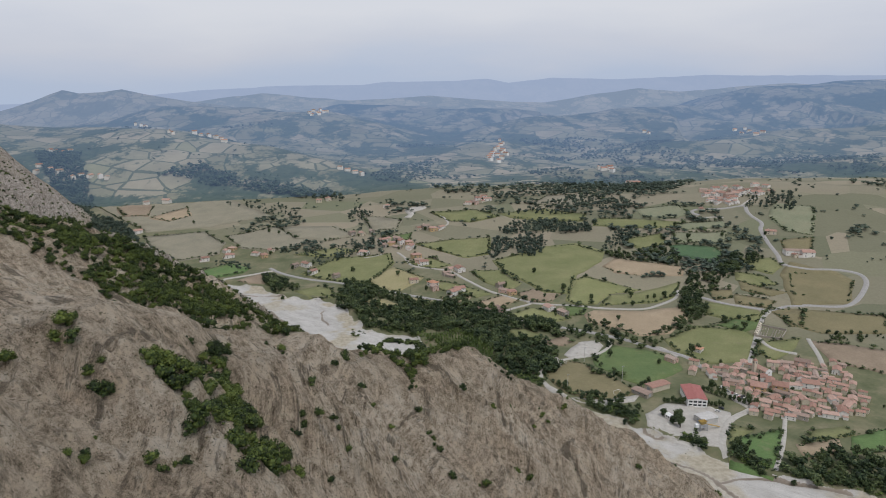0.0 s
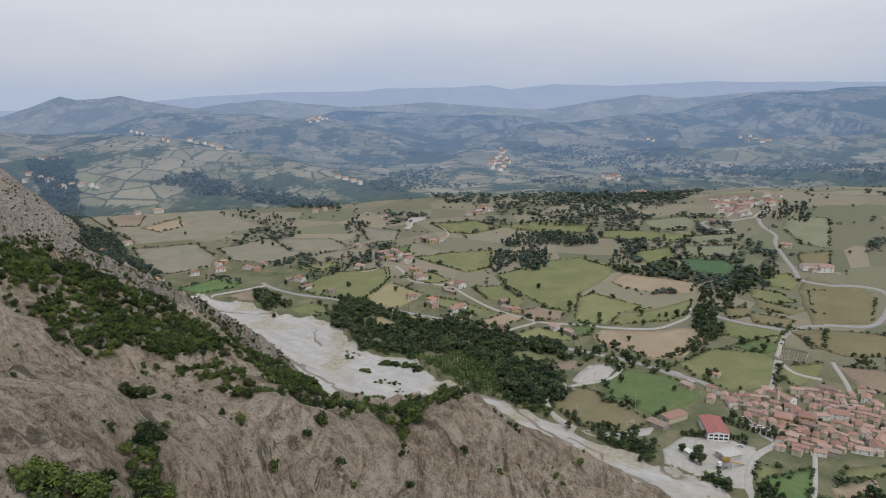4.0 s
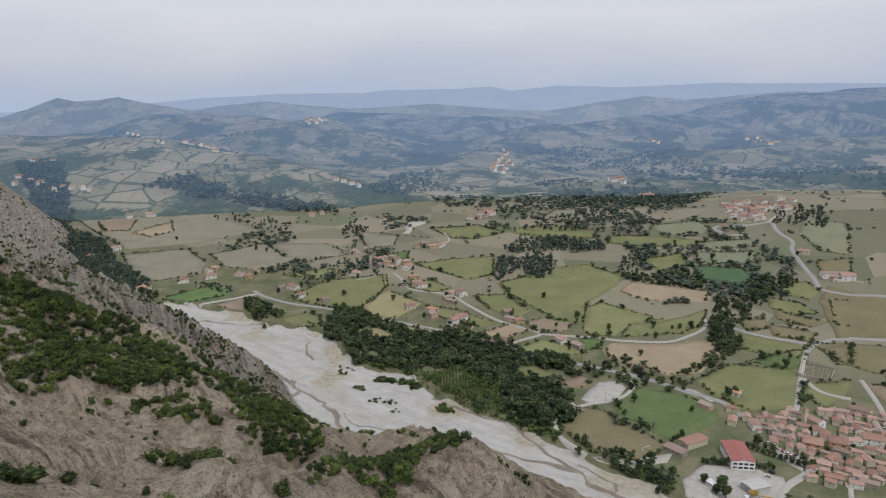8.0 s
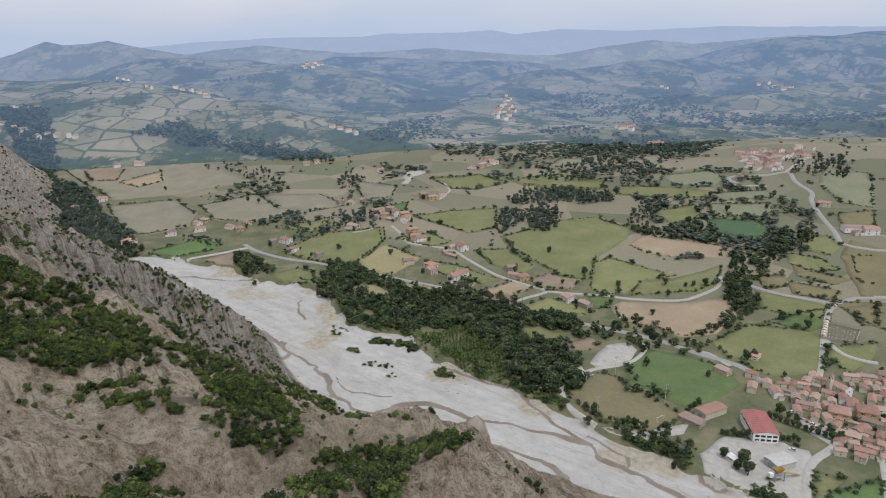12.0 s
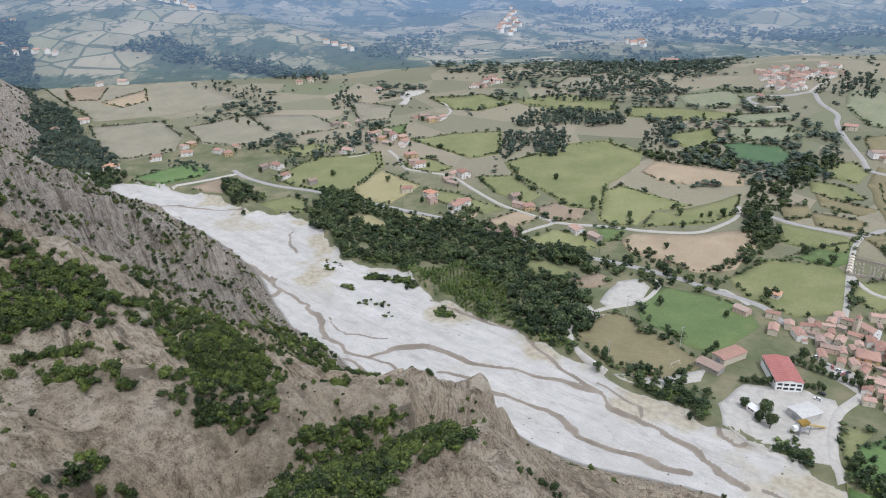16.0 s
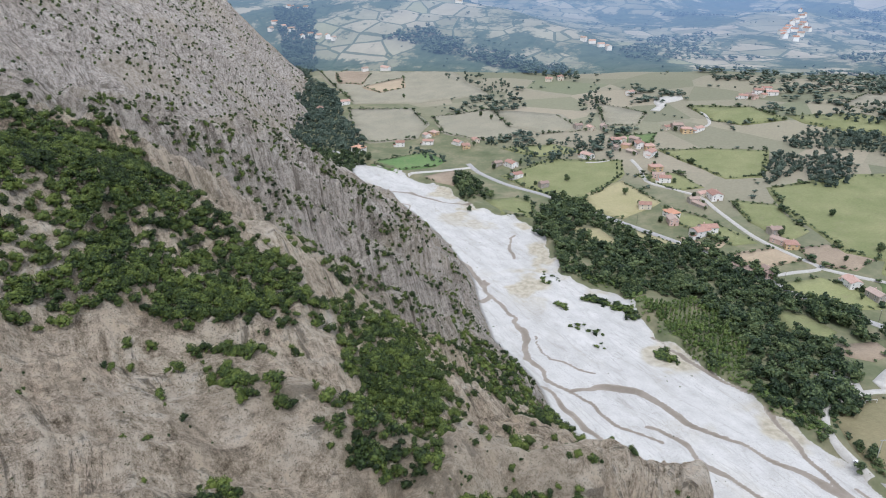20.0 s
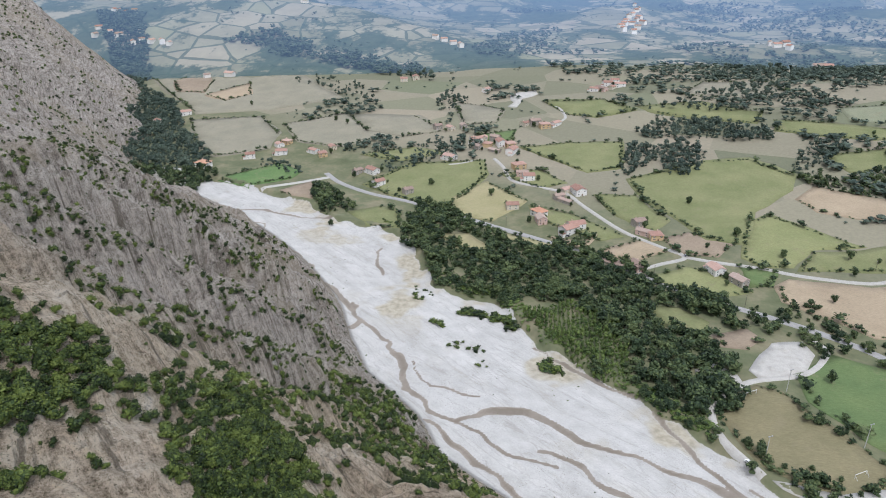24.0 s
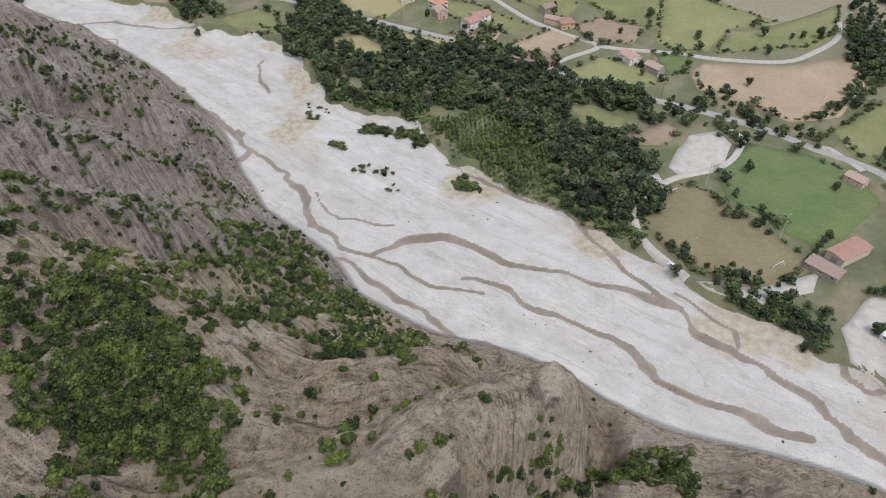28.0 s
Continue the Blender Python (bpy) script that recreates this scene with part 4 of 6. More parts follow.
def leaf_cloud(rng, count, lobes, leaf, core=0.0):
    """Leaf sprays on the outside of several lobes (x, y, z, radius) round a lumpy leafy core: vertices by fours."""
    lob = np.array(lobes, float)
    w = lob[:, 3] ** 2
    pick = rng.choice(len(lob), count, p=w / w.sum())
    d = rng.normal(size=(count, 3))
    d[:, 2] = np.abs(d[:, 2]) * 0.9 - 0.25
    d /= np.linalg.norm(d, axis=1)[:, None]
    r = lob[pick, 3] * (0.62 + 0.45 * rng.rand(count))
    c = lob[pick, :3] + d * r[:, None]
    nrm = d + 0.7 * rng.normal(size=(count, 3))
    nrm /= np.linalg.norm(nrm, axis=1)[:, None]
    a = np.cross(nrm, rng.normal(size=(count, 3)))
    a /= np.maximum(np.linalg.norm(a, axis=1)[:, None], 1e-6)
    b = np.cross(nrm, a)
    s = leaf * (0.6 + 0.8 * rng.rand(count))[:, None]
    q = np.stack([c - a * s * 0.5, c - b * s * 0.35, c + a * s * 0.6, c + b * s * 0.4], 1).reshape(-1, 3)
    if core:
        for x, y, z, rad in lob:
            p = CORE.reshape(-1, 3)
            k = 1 + 0.22 * vnoise(p[:, 0] * 3 + x * 5, p[:, 1] * 3 + p[:, 2] * 2.3 + z * 5, 1.0, 7)
            q = np.concatenate([q, p * (k * rad * core)[:, None] + (x, y, z)])
    return q


def quads_mesh(name, verts, material, tint=None):
    me = bpy.data.meshes.new(name)
    n = len(verts) // 4
    me.vertices.add(len(verts))
    me.vertices.foreach_set("co", np.asarray(verts, np.float32).ravel())
    me.loops.add(n * 4)
    me.loops.foreach_set("vertex_index", np.arange(n * 4, dtype=np.int32))
    me.polygons.add(n)
    me.polygons.foreach_set("loop_start", np.arange(0, n * 4, 4, dtype=np.int32))
    me.update()
    if tint is not None:
        a = me.attributes.new("tint", "FLOAT", "FACE")
        a.data.foreach_set("value", np.asarray(tint, np.float32))
    me.materials.append(material)
    return me


def tube(points, radii, sides=6):
    """A tapered round stem through points."""
    verts, faces = [], []
    for k, (p, r) in enumerate(zip(points, radii)):
        for i in range(sides):
            a = 2 * math.pi * i / sides
            verts.append((p[0] + r * math.cos(a), p[1] + r * math.sin(a), p[2]))
        if k:
            o = (k - 1) * sides
            faces += [(o + i, o + (i + 1) % sides, o + sides + (i + 1) % sides, o + sides + i) for i in range(sides)]
    faces.append(tuple(range((len(points) - 1) * sides, len(points) * sides)))
    return verts, faces


def part(name, me, parent, label=""):
    ob = new(name, me)
    ob.parent = parent
    if label:
        tagged(ob, label)
    return ob


def crown_lobes(rng, w, h, n, low=0.25):
    out = [(0, 0, h * 0.62, w * 0.36)]
    for i in range(n):
        a = rng.rand() * 6.283
        k = rng.rand() ** 0.6
        z = h * (low + (0.92 - low) * rng.rand())
        span = w * 0.36 * math.sqrt(max(0.12, 1 - ((z / h - 0.5) / 0.55) ** 2))
        out.append((span * k * math.cos(a), span * k * math.sin(a), z, w * (0.14 + 0.12 * rng.rand())))
    return out


def make_shrub(name, rng, w, h, leaves, leaf, material, label, category, tall=False):
    """A bush or tree: a stem with limbs and a crown of leaf sprays."""
    base = new(name)
    v, f = tube([(0, 0, -0.8), (0.05 * w, 0, h * 0.25), (0.0, 0.06 * w, h * 0.55), (0, 0, h * 0.85)], [0.035 * h + 0.04, 0.03 * h + 0.03, 0.018 * h + 0.02, 0.01])
    for k in range(4):
        a = rng.rand() * 6.283
        z0 = h * (0.2 + 0.12 * k)
        lv, lf = tube([(0, 0, z0), (0.16 * w * math.cos(a), 0.16 * w * math.sin(a), z0 + 0.14 * h), (0.32 * w * math.cos(a), 0.32 * w * math.sin(a), z0 + 0.22 * h)], [0.016 * h + 0.02, 0.01 * h + 0.015, 0.01], 4)
        o = len(v)
        v += lv
        f += [tuple(i + o for i in q) for q in lf]
    part("trunk" if tall else "stem", mesh_of("stem", v, f, BARK, False), base)
    part("crown", quads_mesh("crown", leaf_cloud(rng, leaves, crown_lobes(rng, w, h, 9 if not tall else 13, 0.12 if not tall else 0.25), leaf, 0.64), material), base)
    tagged(base, label, category)
    base.location = (0, 0, -3000)
    return base


RNG = np.random.RandomState(11)
THICKETS, LONE = [], []


def inside(points, x, y):
    hit = np.zeros(np.shape(x), bool)
    for (ax, ay), (bx, by) in zip(points, points[1:] + points[:1]):
        if ay != by:
            hit ^= ((ay > y) != (by > y)) & (x < (bx - ax) * (y - ay) / (by - ay) + ax)
    return hit


def thicket(points, cover):
    THICKETS.append((points, cover))


def lone_bushes(points):
    LONE.extend(points)


# thickets of scrub on the mountainside
thicket([(-280, 435), (-267, 439), (-253, 451), (-246, 454), (-202, 414), (-189, 390), (-204, 392), (-210, 387), (-217, 385)], 0.8)
thicket([(-191, 366), (-198, 392), (-174, 382), (-161, 382), (-149, 382), (-140, 378), (-145, 372), (-151, 354), (-159, 355), (-151, 345), (-161, 339)], 0.9)
thicket([(-155, 333), (-148, 340), (-141, 344), (-142, 356), (-135, 356), (-137, 378), (-132, 392), (-122, 381), (-117, 364), (-125, 352), (-131, 347), (-125, 339), (-138, 330), (-142, 320)], 0.95)
thicket([(-145, 385), (-137, 381), (-133, 393), (-124, 391), (-113, 384), (-114, 373), (-130, 381), (-138, 377)], 0.6)
thicket([(-99, 389), (-101, 419), (-84, 398), (-77, 403), (-66, 397), (-55, 374), (-67, 362), (-79, 359), (-88, 356), (-95, 364)], 0.9)
thicket([(-115, 423), (-120, 475), (-106, 490), (-81, 468), (-68, 486), (-51, 487), (-37, 467), (-38, 404), (-58, 434), (-69, 415), (-86, 419), (-101, 415)], 0.5)
thicket([(-97, 517), (-74, 510), (-55, 493), (-37, 467), (-18, 426), (-24, 412), (-36, 414), (-63, 470), (-76, 466)], 0.9)
thicket([(-109, 324), (-110, 330), (-104, 334), (-94, 322), (-97, 317)], 1)
thicket([(-123, 330), (-122, 338), (-110, 348), (-102, 340), (-112, 335), (-117, 328)], 0.8)
thicket([(-92, 326), (-88, 331), (-84, 330), (-84, 325), (-88, 321)], 0.7)
thicket([(-84, 335), (-85, 356), (-79, 350), (-78, 333)], 0.7)
thicket([(-136, 401), (-146, 454), (-135, 462), (-117, 424), (-126, 410)], 0.5)
thicket([(-91, 372), (-81, 376), (-73, 382), (-61, 380), (-57, 370), (-47, 347), (-63, 359), (-69, 359), (-83, 357)], 1)
thicket([(-105, 410), (-102, 422), (-91, 423), (-81, 395), (-82, 380), (-93, 384), (-100, 396)], 0.85)
thicket([(-109, 394), (-106, 407), (-93, 388), (-103, 391)], 0.6)
thicket([(-146, 455), (-136, 463), (-123, 475), (-124, 470), (-136, 460), (-126, 423)], 0.7)
thicket([(-102, 512), (-79, 546), (-66, 506), (-50, 493), (-32, 473), (-10, 459), (5, 451), (0, 443), (-27, 434), (-37, 433), (-53, 469), (-71, 489), (-92, 502), (-103, 500)], 0.8)
thicket([(-73, 431), (-69, 466), (-53, 469), (-37, 433), (-39, 404), (-60, 426), (-70, 410), (-76, 402)], 0.55)
thicket([(-43, 388), (-35, 390), (-27, 357), (-34, 356)], 0.6)
thicket([(10, 384), (14, 386), (23, 388), (29, 386), (11, 376)], 0.9)
thicket([(29, 391), (51, 417), (73, 409), (63, 386), (29, 386)], 0.9)
thicket([(-113, 481), (-88, 478), (-66, 504), (-68, 473), (-82, 458), (-99, 457)], 0.45)
thicket([(-123, 466), (-103, 434), (-103, 423), (-116, 424), (-122, 438)], 0.45)
thicket([(-126, 423), (-123, 437), (-110, 416), (-101, 423), (-92, 431), (-79, 398), (-84, 380), (-93, 370), (-100, 375)], 0.5)
thicket([(-115, 479), (-100, 518), (-80, 527), (-62, 484), (-73, 460), (-84, 454), (-96, 442)], 0.55)
thicket([(-214, 400), (-192, 424), (-150, 380), (-135, 383), (-110, 371), (-123, 345), (-139, 338), (-143, 313), (-152, 301)], 0.6)
thicket([(-66, 204), (-69, 202), (-68, 189), (-74, 187)], 0.8)
thicket([(-64, 136), (-55, 135), (-50, 140), (-54, 130), (-59, 133)], 0.8)
thicket([(-70, 129), (-66, 128), (-62, 123), (-67, 123)], 0.8)
thicket([(-62, 172), (-55, 169), (-50, 159), (-48, 141)], 0.9)
thicket([(-39, 283), (-43, 321), (-35, 329), (-27, 347), (-13, 355), (-6, 362), (11, 382), (8, 287), (1, 280), (-5, 271), (-8, 268)], 1)
thicket([(-108, 332), (-102, 336), (-94, 321), (-100, 318)], 1)
thicket([(-88, 297), (-77, 300), (-75, 297), (-85, 286)], 0.8)
thicket([(9, 294), (10, 288), (0, 279), (-7, 257), (-14, 251), (-21, 241), (-33, 235), (-39, 220), (-37, 232), (-30, 244), (-39, 322), (-31, 342), (-15, 352)], 1)
thicket([(-83, 241), (-95, 275), (-83, 293), (-74, 297), (-46, 224), (-54, 215), (-60, 212)], 0.7)
thicket([(-252, 379), (-238, 399), (-212, 407), (-200, 415), (-163, 377), (-156, 352), (-163, 338), (-173, 328), (-181, 322)], 0.8)
thicket([(-156, 313), (-155, 325), (-157, 343), (-143, 349), (-132, 352), (-126, 342), (-137, 334), (-144, 325)], 0.9)
thicket([(-173, 313), (-163, 320), (-157, 317), (-149, 306), (-152, 295)], 0.7)
thicket([(-76, 325), (-86, 356), (-89, 388), (-88, 418), (-70, 395), (-48, 343), (-47, 331), (-61, 322), (-71, 322)], 0.8)
thicket([(-288, 433), (-227, 377), (-211, 406), (-164, 362), (-151, 382), (-133, 394), (-109, 393), (-98, 387), (-109, 357), (-128, 341), (-144, 325), (-157, 318), (-169, 305), (-183, 303), (-194, 307), (-203, 301)], 0.65)
thicket([(-66, 179), (-64, 186), (-57, 169), (-51, 163), (-40, 138), (-35, 132), (-30, 136), (-37, 112), (-41, 118), (-49, 136)], 0.95)
thicket([(-86, 139), (-79, 137), (-79, 132), (-67, 127), (-60, 124), (-67, 124), (-81, 127), (-81, 114), (-87, 124), (-82, 130)], 0.8)
thicket([(-55, 122), (-53, 131), (-45, 118), (-52, 115)], 0.9)
thicket([(-62, 136), (-59, 143), (-49, 136), (-46, 160), (-40, 138), (-47, 126), (-56, 127)], 0.85)
lone_bushes([(-66, 166), (-52, 203), (-36, 209), (-37, 163), (-39, 186), (-33, 164), (-31, 174), (-38, 160), (-17, 202), (-9, 220), (-5, 213), (8, 248), (3, 193), (-1, 205), (-12, 235), (-61, 103), (-47, 111), (-52, 108), (-27, 207), (-23, 204), (20, 248), (30, 288), (44, 272), (58, 295), (90, 278), (33, 227), (-26, 167), (-14, 177), (15, 206), (-28, 151)])
lone_bushes([(-128, 317), (-132, 321), (-128, 325), (-115, 313), (-116, 321), (-111, 326), (-126, 310), (-102, 354), (-146, 346), (-111, 353), (-103, 375), (-100, 435), (-44, 391), (-62, 406), (-129, 467), (-106, 392), (-89, 359), (-62, 399), (-45, 391), (-46, 384), (-50, 379), (-38, 402), (-30, 402), (-22, 419), (-30, 395), (-18, 403), (-12, 366), (-16, 362), (-2, 380), (-124, 478), (-175, 559), (-143, 463)])


SHRUBS = [make_shrub("shrub", RNG, 3.6 + 0.5 * k, 2.9 + 0.35 * k, 520, 0.36, LEAF_SHRUB, w, "shrub") for k, w in enumerate(
    ("rounded dark green shrub rooted in bare rock", "broad green scrub oak bush on a rocky slope", "leafy green bush growing on scree", "dense green shrub on the mountainside", "large spreading green bush between rocks"))]


def scrub_spots():
    """Where bushes stand on the mountainside: (x, y, size)."""
    out = []
    for pts, cover in THICKETS:
        xs, ys = [q[0] for q in pts], [q[1] for q in pts]
        step = 2.5 if max(ys) < 430 else 3.0
        gx, gy = np.meshgrid(np.arange(min(xs) - 4, max(xs) + 4, step), np.arange(min(ys) - 4, max(ys) + 4, step))
        x, y = gx.ravel() + RNG.uniform(-0.5, 0.5, gx.size) * step, gy.ravel() + RNG.uniform(-0.5, 0.5, gx.size) * step
        ok = inside(pts, x + 3.5 * vnoise(x, y, 9, 403), y + 3.5 * vnoise(x, y, 9, 404)) & (RNG.rand(len(x)) < cover + 0.35 * vnoise(x, y, 11, 405))
        ok &= mountain(x, y) - valley(x, y) > 1
        out += [(a, b, 0.55 + 0.7 * RNG.rand()) for a, b in zip(x[ok], y[ok])]
    for x, y in LONE:
        out.append((x, y, 0.55 + 0.4 * RNG.rand()))
        for k in range(RNG.randint(3)):
            out.append((x + RNG.normal() * 1.4, y + RNG.normal() * 1.4, 0.35 + 0.3 * RNG.rand()))
    n = 13000
    x, y = RNG.uniform(-420, 150, n), RNG.uniform(100, 800, n)
    s = mountain(x, y) - valley(x, y)
    d, side, _ = along([q[:2] for q in SPUR_CREST] + [(96, 304), (185, 275), (400, 240)], x, y)
    keep = fbm(x, y, 60, 4, 95) + 0.3 * fbm(x, y, 16, 3, 96) - np.where(side < 0, 0.12, 0.0) > RNG.uniform(0.0, 0.62, n)
    ok = (s > 4) & keep
    out += [(a, b, 0.22 + 0.5 * RNG.rand() ** 2) for a, b in zip(x[ok], y[ok])]
    # bushes on the ledges of the cliff and in the clefts
    n = 16000
    x, y = RNG.uniform(-340, 20, n), RNG.uniform(330, 640, n)
    s = mountain(x, y)
    k = tier_phase(x, y)[1]
    warp = 7 * fbm(x, y, 45, 3, 41)
    cleft = np.abs(vnoise(0.83 * x - 0.56 * y + warp, (0.56 * x + 0.83 * y) * 0.10, 30, 53))
    cliff = y - 446 + 0.45 * (-x - 110) > -10
    ok = (s - valley(x, y) > 3) & (cliff & ((k < 0.16) | (k > 0.93)) & (vnoise(x, y, 26, 98) > -0.3) & (RNG.rand(n) < 0.5) | cliff & (RNG.rand(n) < 0.10) | (cleft < 0.055) & (vnoise(x, y, 40, 99) > -0.1) & (RNG.rand(n) < 0.5))
    out += [(a, b, 0.30 + 0.6 * RNG.rand() ** 1.5) for a, b in zip(x[ok], y[ok])]
    # bushes in lines along the crests of the cliff's buttresses
    for v in (449, 509, 569, 629, 689):
        w = RNG.uniform(60, 420, 420)
        o = RNG.normal(size=420) * 2.2 + 1.5
        x, y = -0.62 * (v + o) + 0.78 * w, 0.78 * (v + o) + 0.62 * w
        bend = 7 * vnoise(x, y, 34, 305)
        x, y = x + 0.62 * bend, y - 0.78 * bend
        ok = (mountain(x, y) - valley(x, y) > 4) & (x > -330) & (y > 440) & (vnoise(x, y, 22, 316) > -0.35)
        out += [(a, b, 0.4 + 0.65 * RNG.rand()) for a, b in zip(x[ok], y[ok])]
    # bushes along the grooves of the bare spur
    n = 9000
    x, y = RNG.uniform(-220, 140, n), RNG.uniform(60, 310, n)
    d, side, _ = along([q[:2] for q in SPUR_CREST] + [(96, 304), (185, 275), (400, 240)], x, y)
    u = 0.5 * x + 0.87 * y + 7 * fbm(x, y, 45, 3, 41)
    cleft = np.abs(vnoise(u, (-0.87 * x + 0.5 * y) * 0.10, 30, 53))
    ok = (side < 0) & (d > 6) & (mountain(x, y) - valley(x, y) > 3) & (cleft < 0.045) & (vnoise(x, y, 45, 97) > 0.05) & (RNG.rand(n) < 0.3)
    out += [(a, b, 0.28 + 0.5 * RNG.rand() ** 1.5) for a, b in zip(x[ok], y[ok])]
    # bushes in the hollows between the rock knobs
    n = 9000
    x, y = RNG.uniform(-160, 70, n), RNG.uniform(285, 490, n)
    ok = (mountain(x, y) - valley(x, y) > 3) & (knobs(x, y) < 0.15) & (vnoise(x, y, 50, 312) > -0.2) & (RNG.rand(n) < 0.25)
    out += [(a, b, 0.3 + 0.45 * RNG.rand()) for a, b in zip(x[ok], y[ok])]
    n = 4200
    x, y = RNG.uniform(-900, -380, n), RNG.uniform(560, 1250, n)
    ok = (mountain(x, y) - valley(x, y) > 4) & (fbm(x, y, 90, 4, 95) > RNG.uniform(-0.3, 0.3, n))
    out += [(a, b, 0.6 + 0.7 * RNG.rand()) for a, b in zip(x[ok], y[ok])]
    return out


def plant_scrub():
    spots = scrub_spots()
    near = [q for q in spots if -200 < q[0] < 20 and 120 < q[1] < 370 and q[2] > 0.5]
    RNG.shuffle(near)
    chosen = {tuple(q) for q in near[:290]}
    bulk, shades = [], []
    clouds = [leaf_cloud(RNG, 230, crown_lobes(RNG, 3.8, 3.0, 6, 0.12), 0.40, 0.62) for _ in range(6)]
    small = [leaf_cloud(RNG, 60, crown_lobes(RNG, 3.6, 3.0, 3, 0.12), 0.6, 0.66) for _ in range(6)]
    z = height(np.array([q[0] for q in spots]), np.array([q[1] for q in spots]))
    for (x, y, s), h in zip(spots, z):
        a = RNG.rand() * 6.283
        if (x, y, s) in chosen:
            k = RNG.randint(len(SHRUBS))
            ob = copy_thing(SHRUBS[k], Matrix.Translation((x, y, h - 0.1)) @ Matrix.Rotation(a, 4, "Z") @ Matrix.Diagonal((s, s, s * RNG.uniform(0.8, 1.15), 1)))
            tagged(ob, group="shrubs on the mountainside")
            continue
        src = clouds if s > 0.5 and y < 430 else small
        c, sn = math.cos(a) * s * 1.15, math.sin(a) * s * 1.15
        q = src[RNG.randint(6)]
        bulk.append(np.c_[q[:, 0] * c - q[:, 1] * sn + x, q[:, 0] * sn + q[:, 1] * c + y, q[:, 2] * s + h - 0.25])
        shades.append(np.full(len(q) // 4, RNG.uniform(-0.28, 0.30)))
    tagged(new("scrub", quads_mesh("scrub", np.concatenate(bulk), LEAF_SHRUB, np.concatenate(shades))), "dark green scrub scattered over the rocky slopes", "scrub", kind="stuff")
    for q in SHRUBS:
        for o in (*q.children, q):
            bpy.data.objects.remove(o)


plant_scrub()


WOODS = []


def woods(points, density, tall, kind):
    WOODS.append((points, density, tall, kind))


# woods
woods([(62, 927), (80, 982), (123, 994), (148, 978), (136, 897), (111, 901), (97, 949), (73, 899)], 0.95, 8, 'copse')
woods([(87, 1034), (130, 1059), (182, 1055), (225, 1016), (222, 988), (191, 987), (96, 1010)], 0.95, 8, 'copse')
woods([(113, 1110), (158, 1149), (230, 1191), (273, 1193), (317, 1117), (301, 1061), (244, 1104), (200, 1073)], 0.9, 8, 'copse')
woods([(212, 1279), (290, 1330), (400, 1330), (436, 1250), (389, 1148), (318, 1205), (296, 1254), (201, 1217)], 0.9, 9, 'copse')
woods([(224, 923), (254, 968), (283, 976), (291, 956), (266, 938), (239, 910), (262, 881), (286, 899), (301, 887), (311, 849), (304, 829), (268, 843), (224, 874)], 0.85, 7, 'copse')
woods([(251, 677), (273, 727), (283, 774), (308, 796), (354, 828), (385, 847), (412, 843), (408, 824), (370, 812), (333, 780), (318, 745), (294, 725), (274, 675)], 0.85, 8, 'gully')
woods([(251, 677), (274, 675), (242, 647), (214, 640), (242, 660)], 0.8, 7, 'gully')
woods([(483, 1065), (576, 1075), (517, 968), (489, 991), (454, 1002)], 0.4, 7, 'village')
woods([(-781, 1190), (-1042, 1583), (-860, 1600), (-739, 1400), (-683, 1290), (-558, 1169), (-483, 1055), (-391, 948), (-354, 879), (-363, 843), (-431, 884), (-480, 902), (-516, 922), (-561, 989), (-680, 1122), (-734, 1146)], 0.95, 9, 'valley')
woods([(-546, 1548), (-473, 1490), (-377, 1451), (-226, 1368), (-172, 1272), (-277, 1331), (-395, 1402), (-476, 1432), (-570, 1462), (-631, 1483)], 0.9, 11, 'far')
woods([(-434, 1306), (-396, 1337), (-309, 1265), (-239, 1158), (-291, 1195), (-349, 1245)], 0.6, 7, 'copse')
woods([(-181, 1162), (-148, 1230), (-124, 1178), (-143, 1125)], 0.9, 8, 'copse')
woods([(-191, 935), (-131, 984), (-107, 1022), (-90, 998), (-119, 953), (-171, 906)], 0.6, 7, 'roadside')
woods([(-331, 950), (-268, 923), (-267, 901), (-327, 922)], 0.6, 7, 'roadside')
woods([(-129, 766), (-120, 828), (-78, 817), (-51, 772), (-12, 743), (25, 760), (69, 715), (107, 675), (132, 638), (121, 628), (100, 659), (70, 680), (62, 648), (95, 628), (115, 601), (111, 580), (86, 546), (69, 560), (47, 576), (42, 609), (22, 658), (-19, 658), (-62, 674), (-95, 708), (-117, 745)], 0.95, 9, 'riverside')
woods([(-18, 639), (22, 658), (44, 637), (47, 576), (36, 576), (20, 591), (0, 607), (-16, 630)], 1, 6, 'poplar')
woods([(137, 508), (154, 496), (155, 477), (147, 466), (133, 482), (114, 498), (98, 517), (103, 523)], 0.7, 6, 'riverside')
woods([(125, 545), (143, 569), (161, 538), (155, 531)], 0.6, 5, 'roadside')
woods([(139, 630), (155, 617), (187, 623), (185, 647), (162, 661), (136, 683), (116, 691), (104, 670), (124, 663)], 0.5, 7, 'roadside')
woods([(155, 693), (176, 680), (200, 639), (218, 632), (199, 610), (183, 636), (156, 657)], 0.6, 6, 'roadside')
woods([(-247, 872), (-222, 876), (-184, 814), (-181, 788), (-218, 814)], 0.8, 8, 'riverside')
woods([(-255, 996), (-221, 950), (-161, 972), (-106, 991), (-108, 1013), (-193, 987)], 0.4, 7, 'roadside')
woods([(229, 408), (281, 422), (294, 401), (278, 376), (247, 389), (227, 393)], 0.7, 8, 'village')
woods([(229, 454), (231, 441), (216, 422), (199, 413), (203, 422)], 0.5, 6, 'village')
woods([(367, 629), (402, 632), (434, 621), (423, 604), (366, 607)], 0.6, 5, 'village')


class Grove:
    """Collects leaf clouds of many trees into one mesh."""
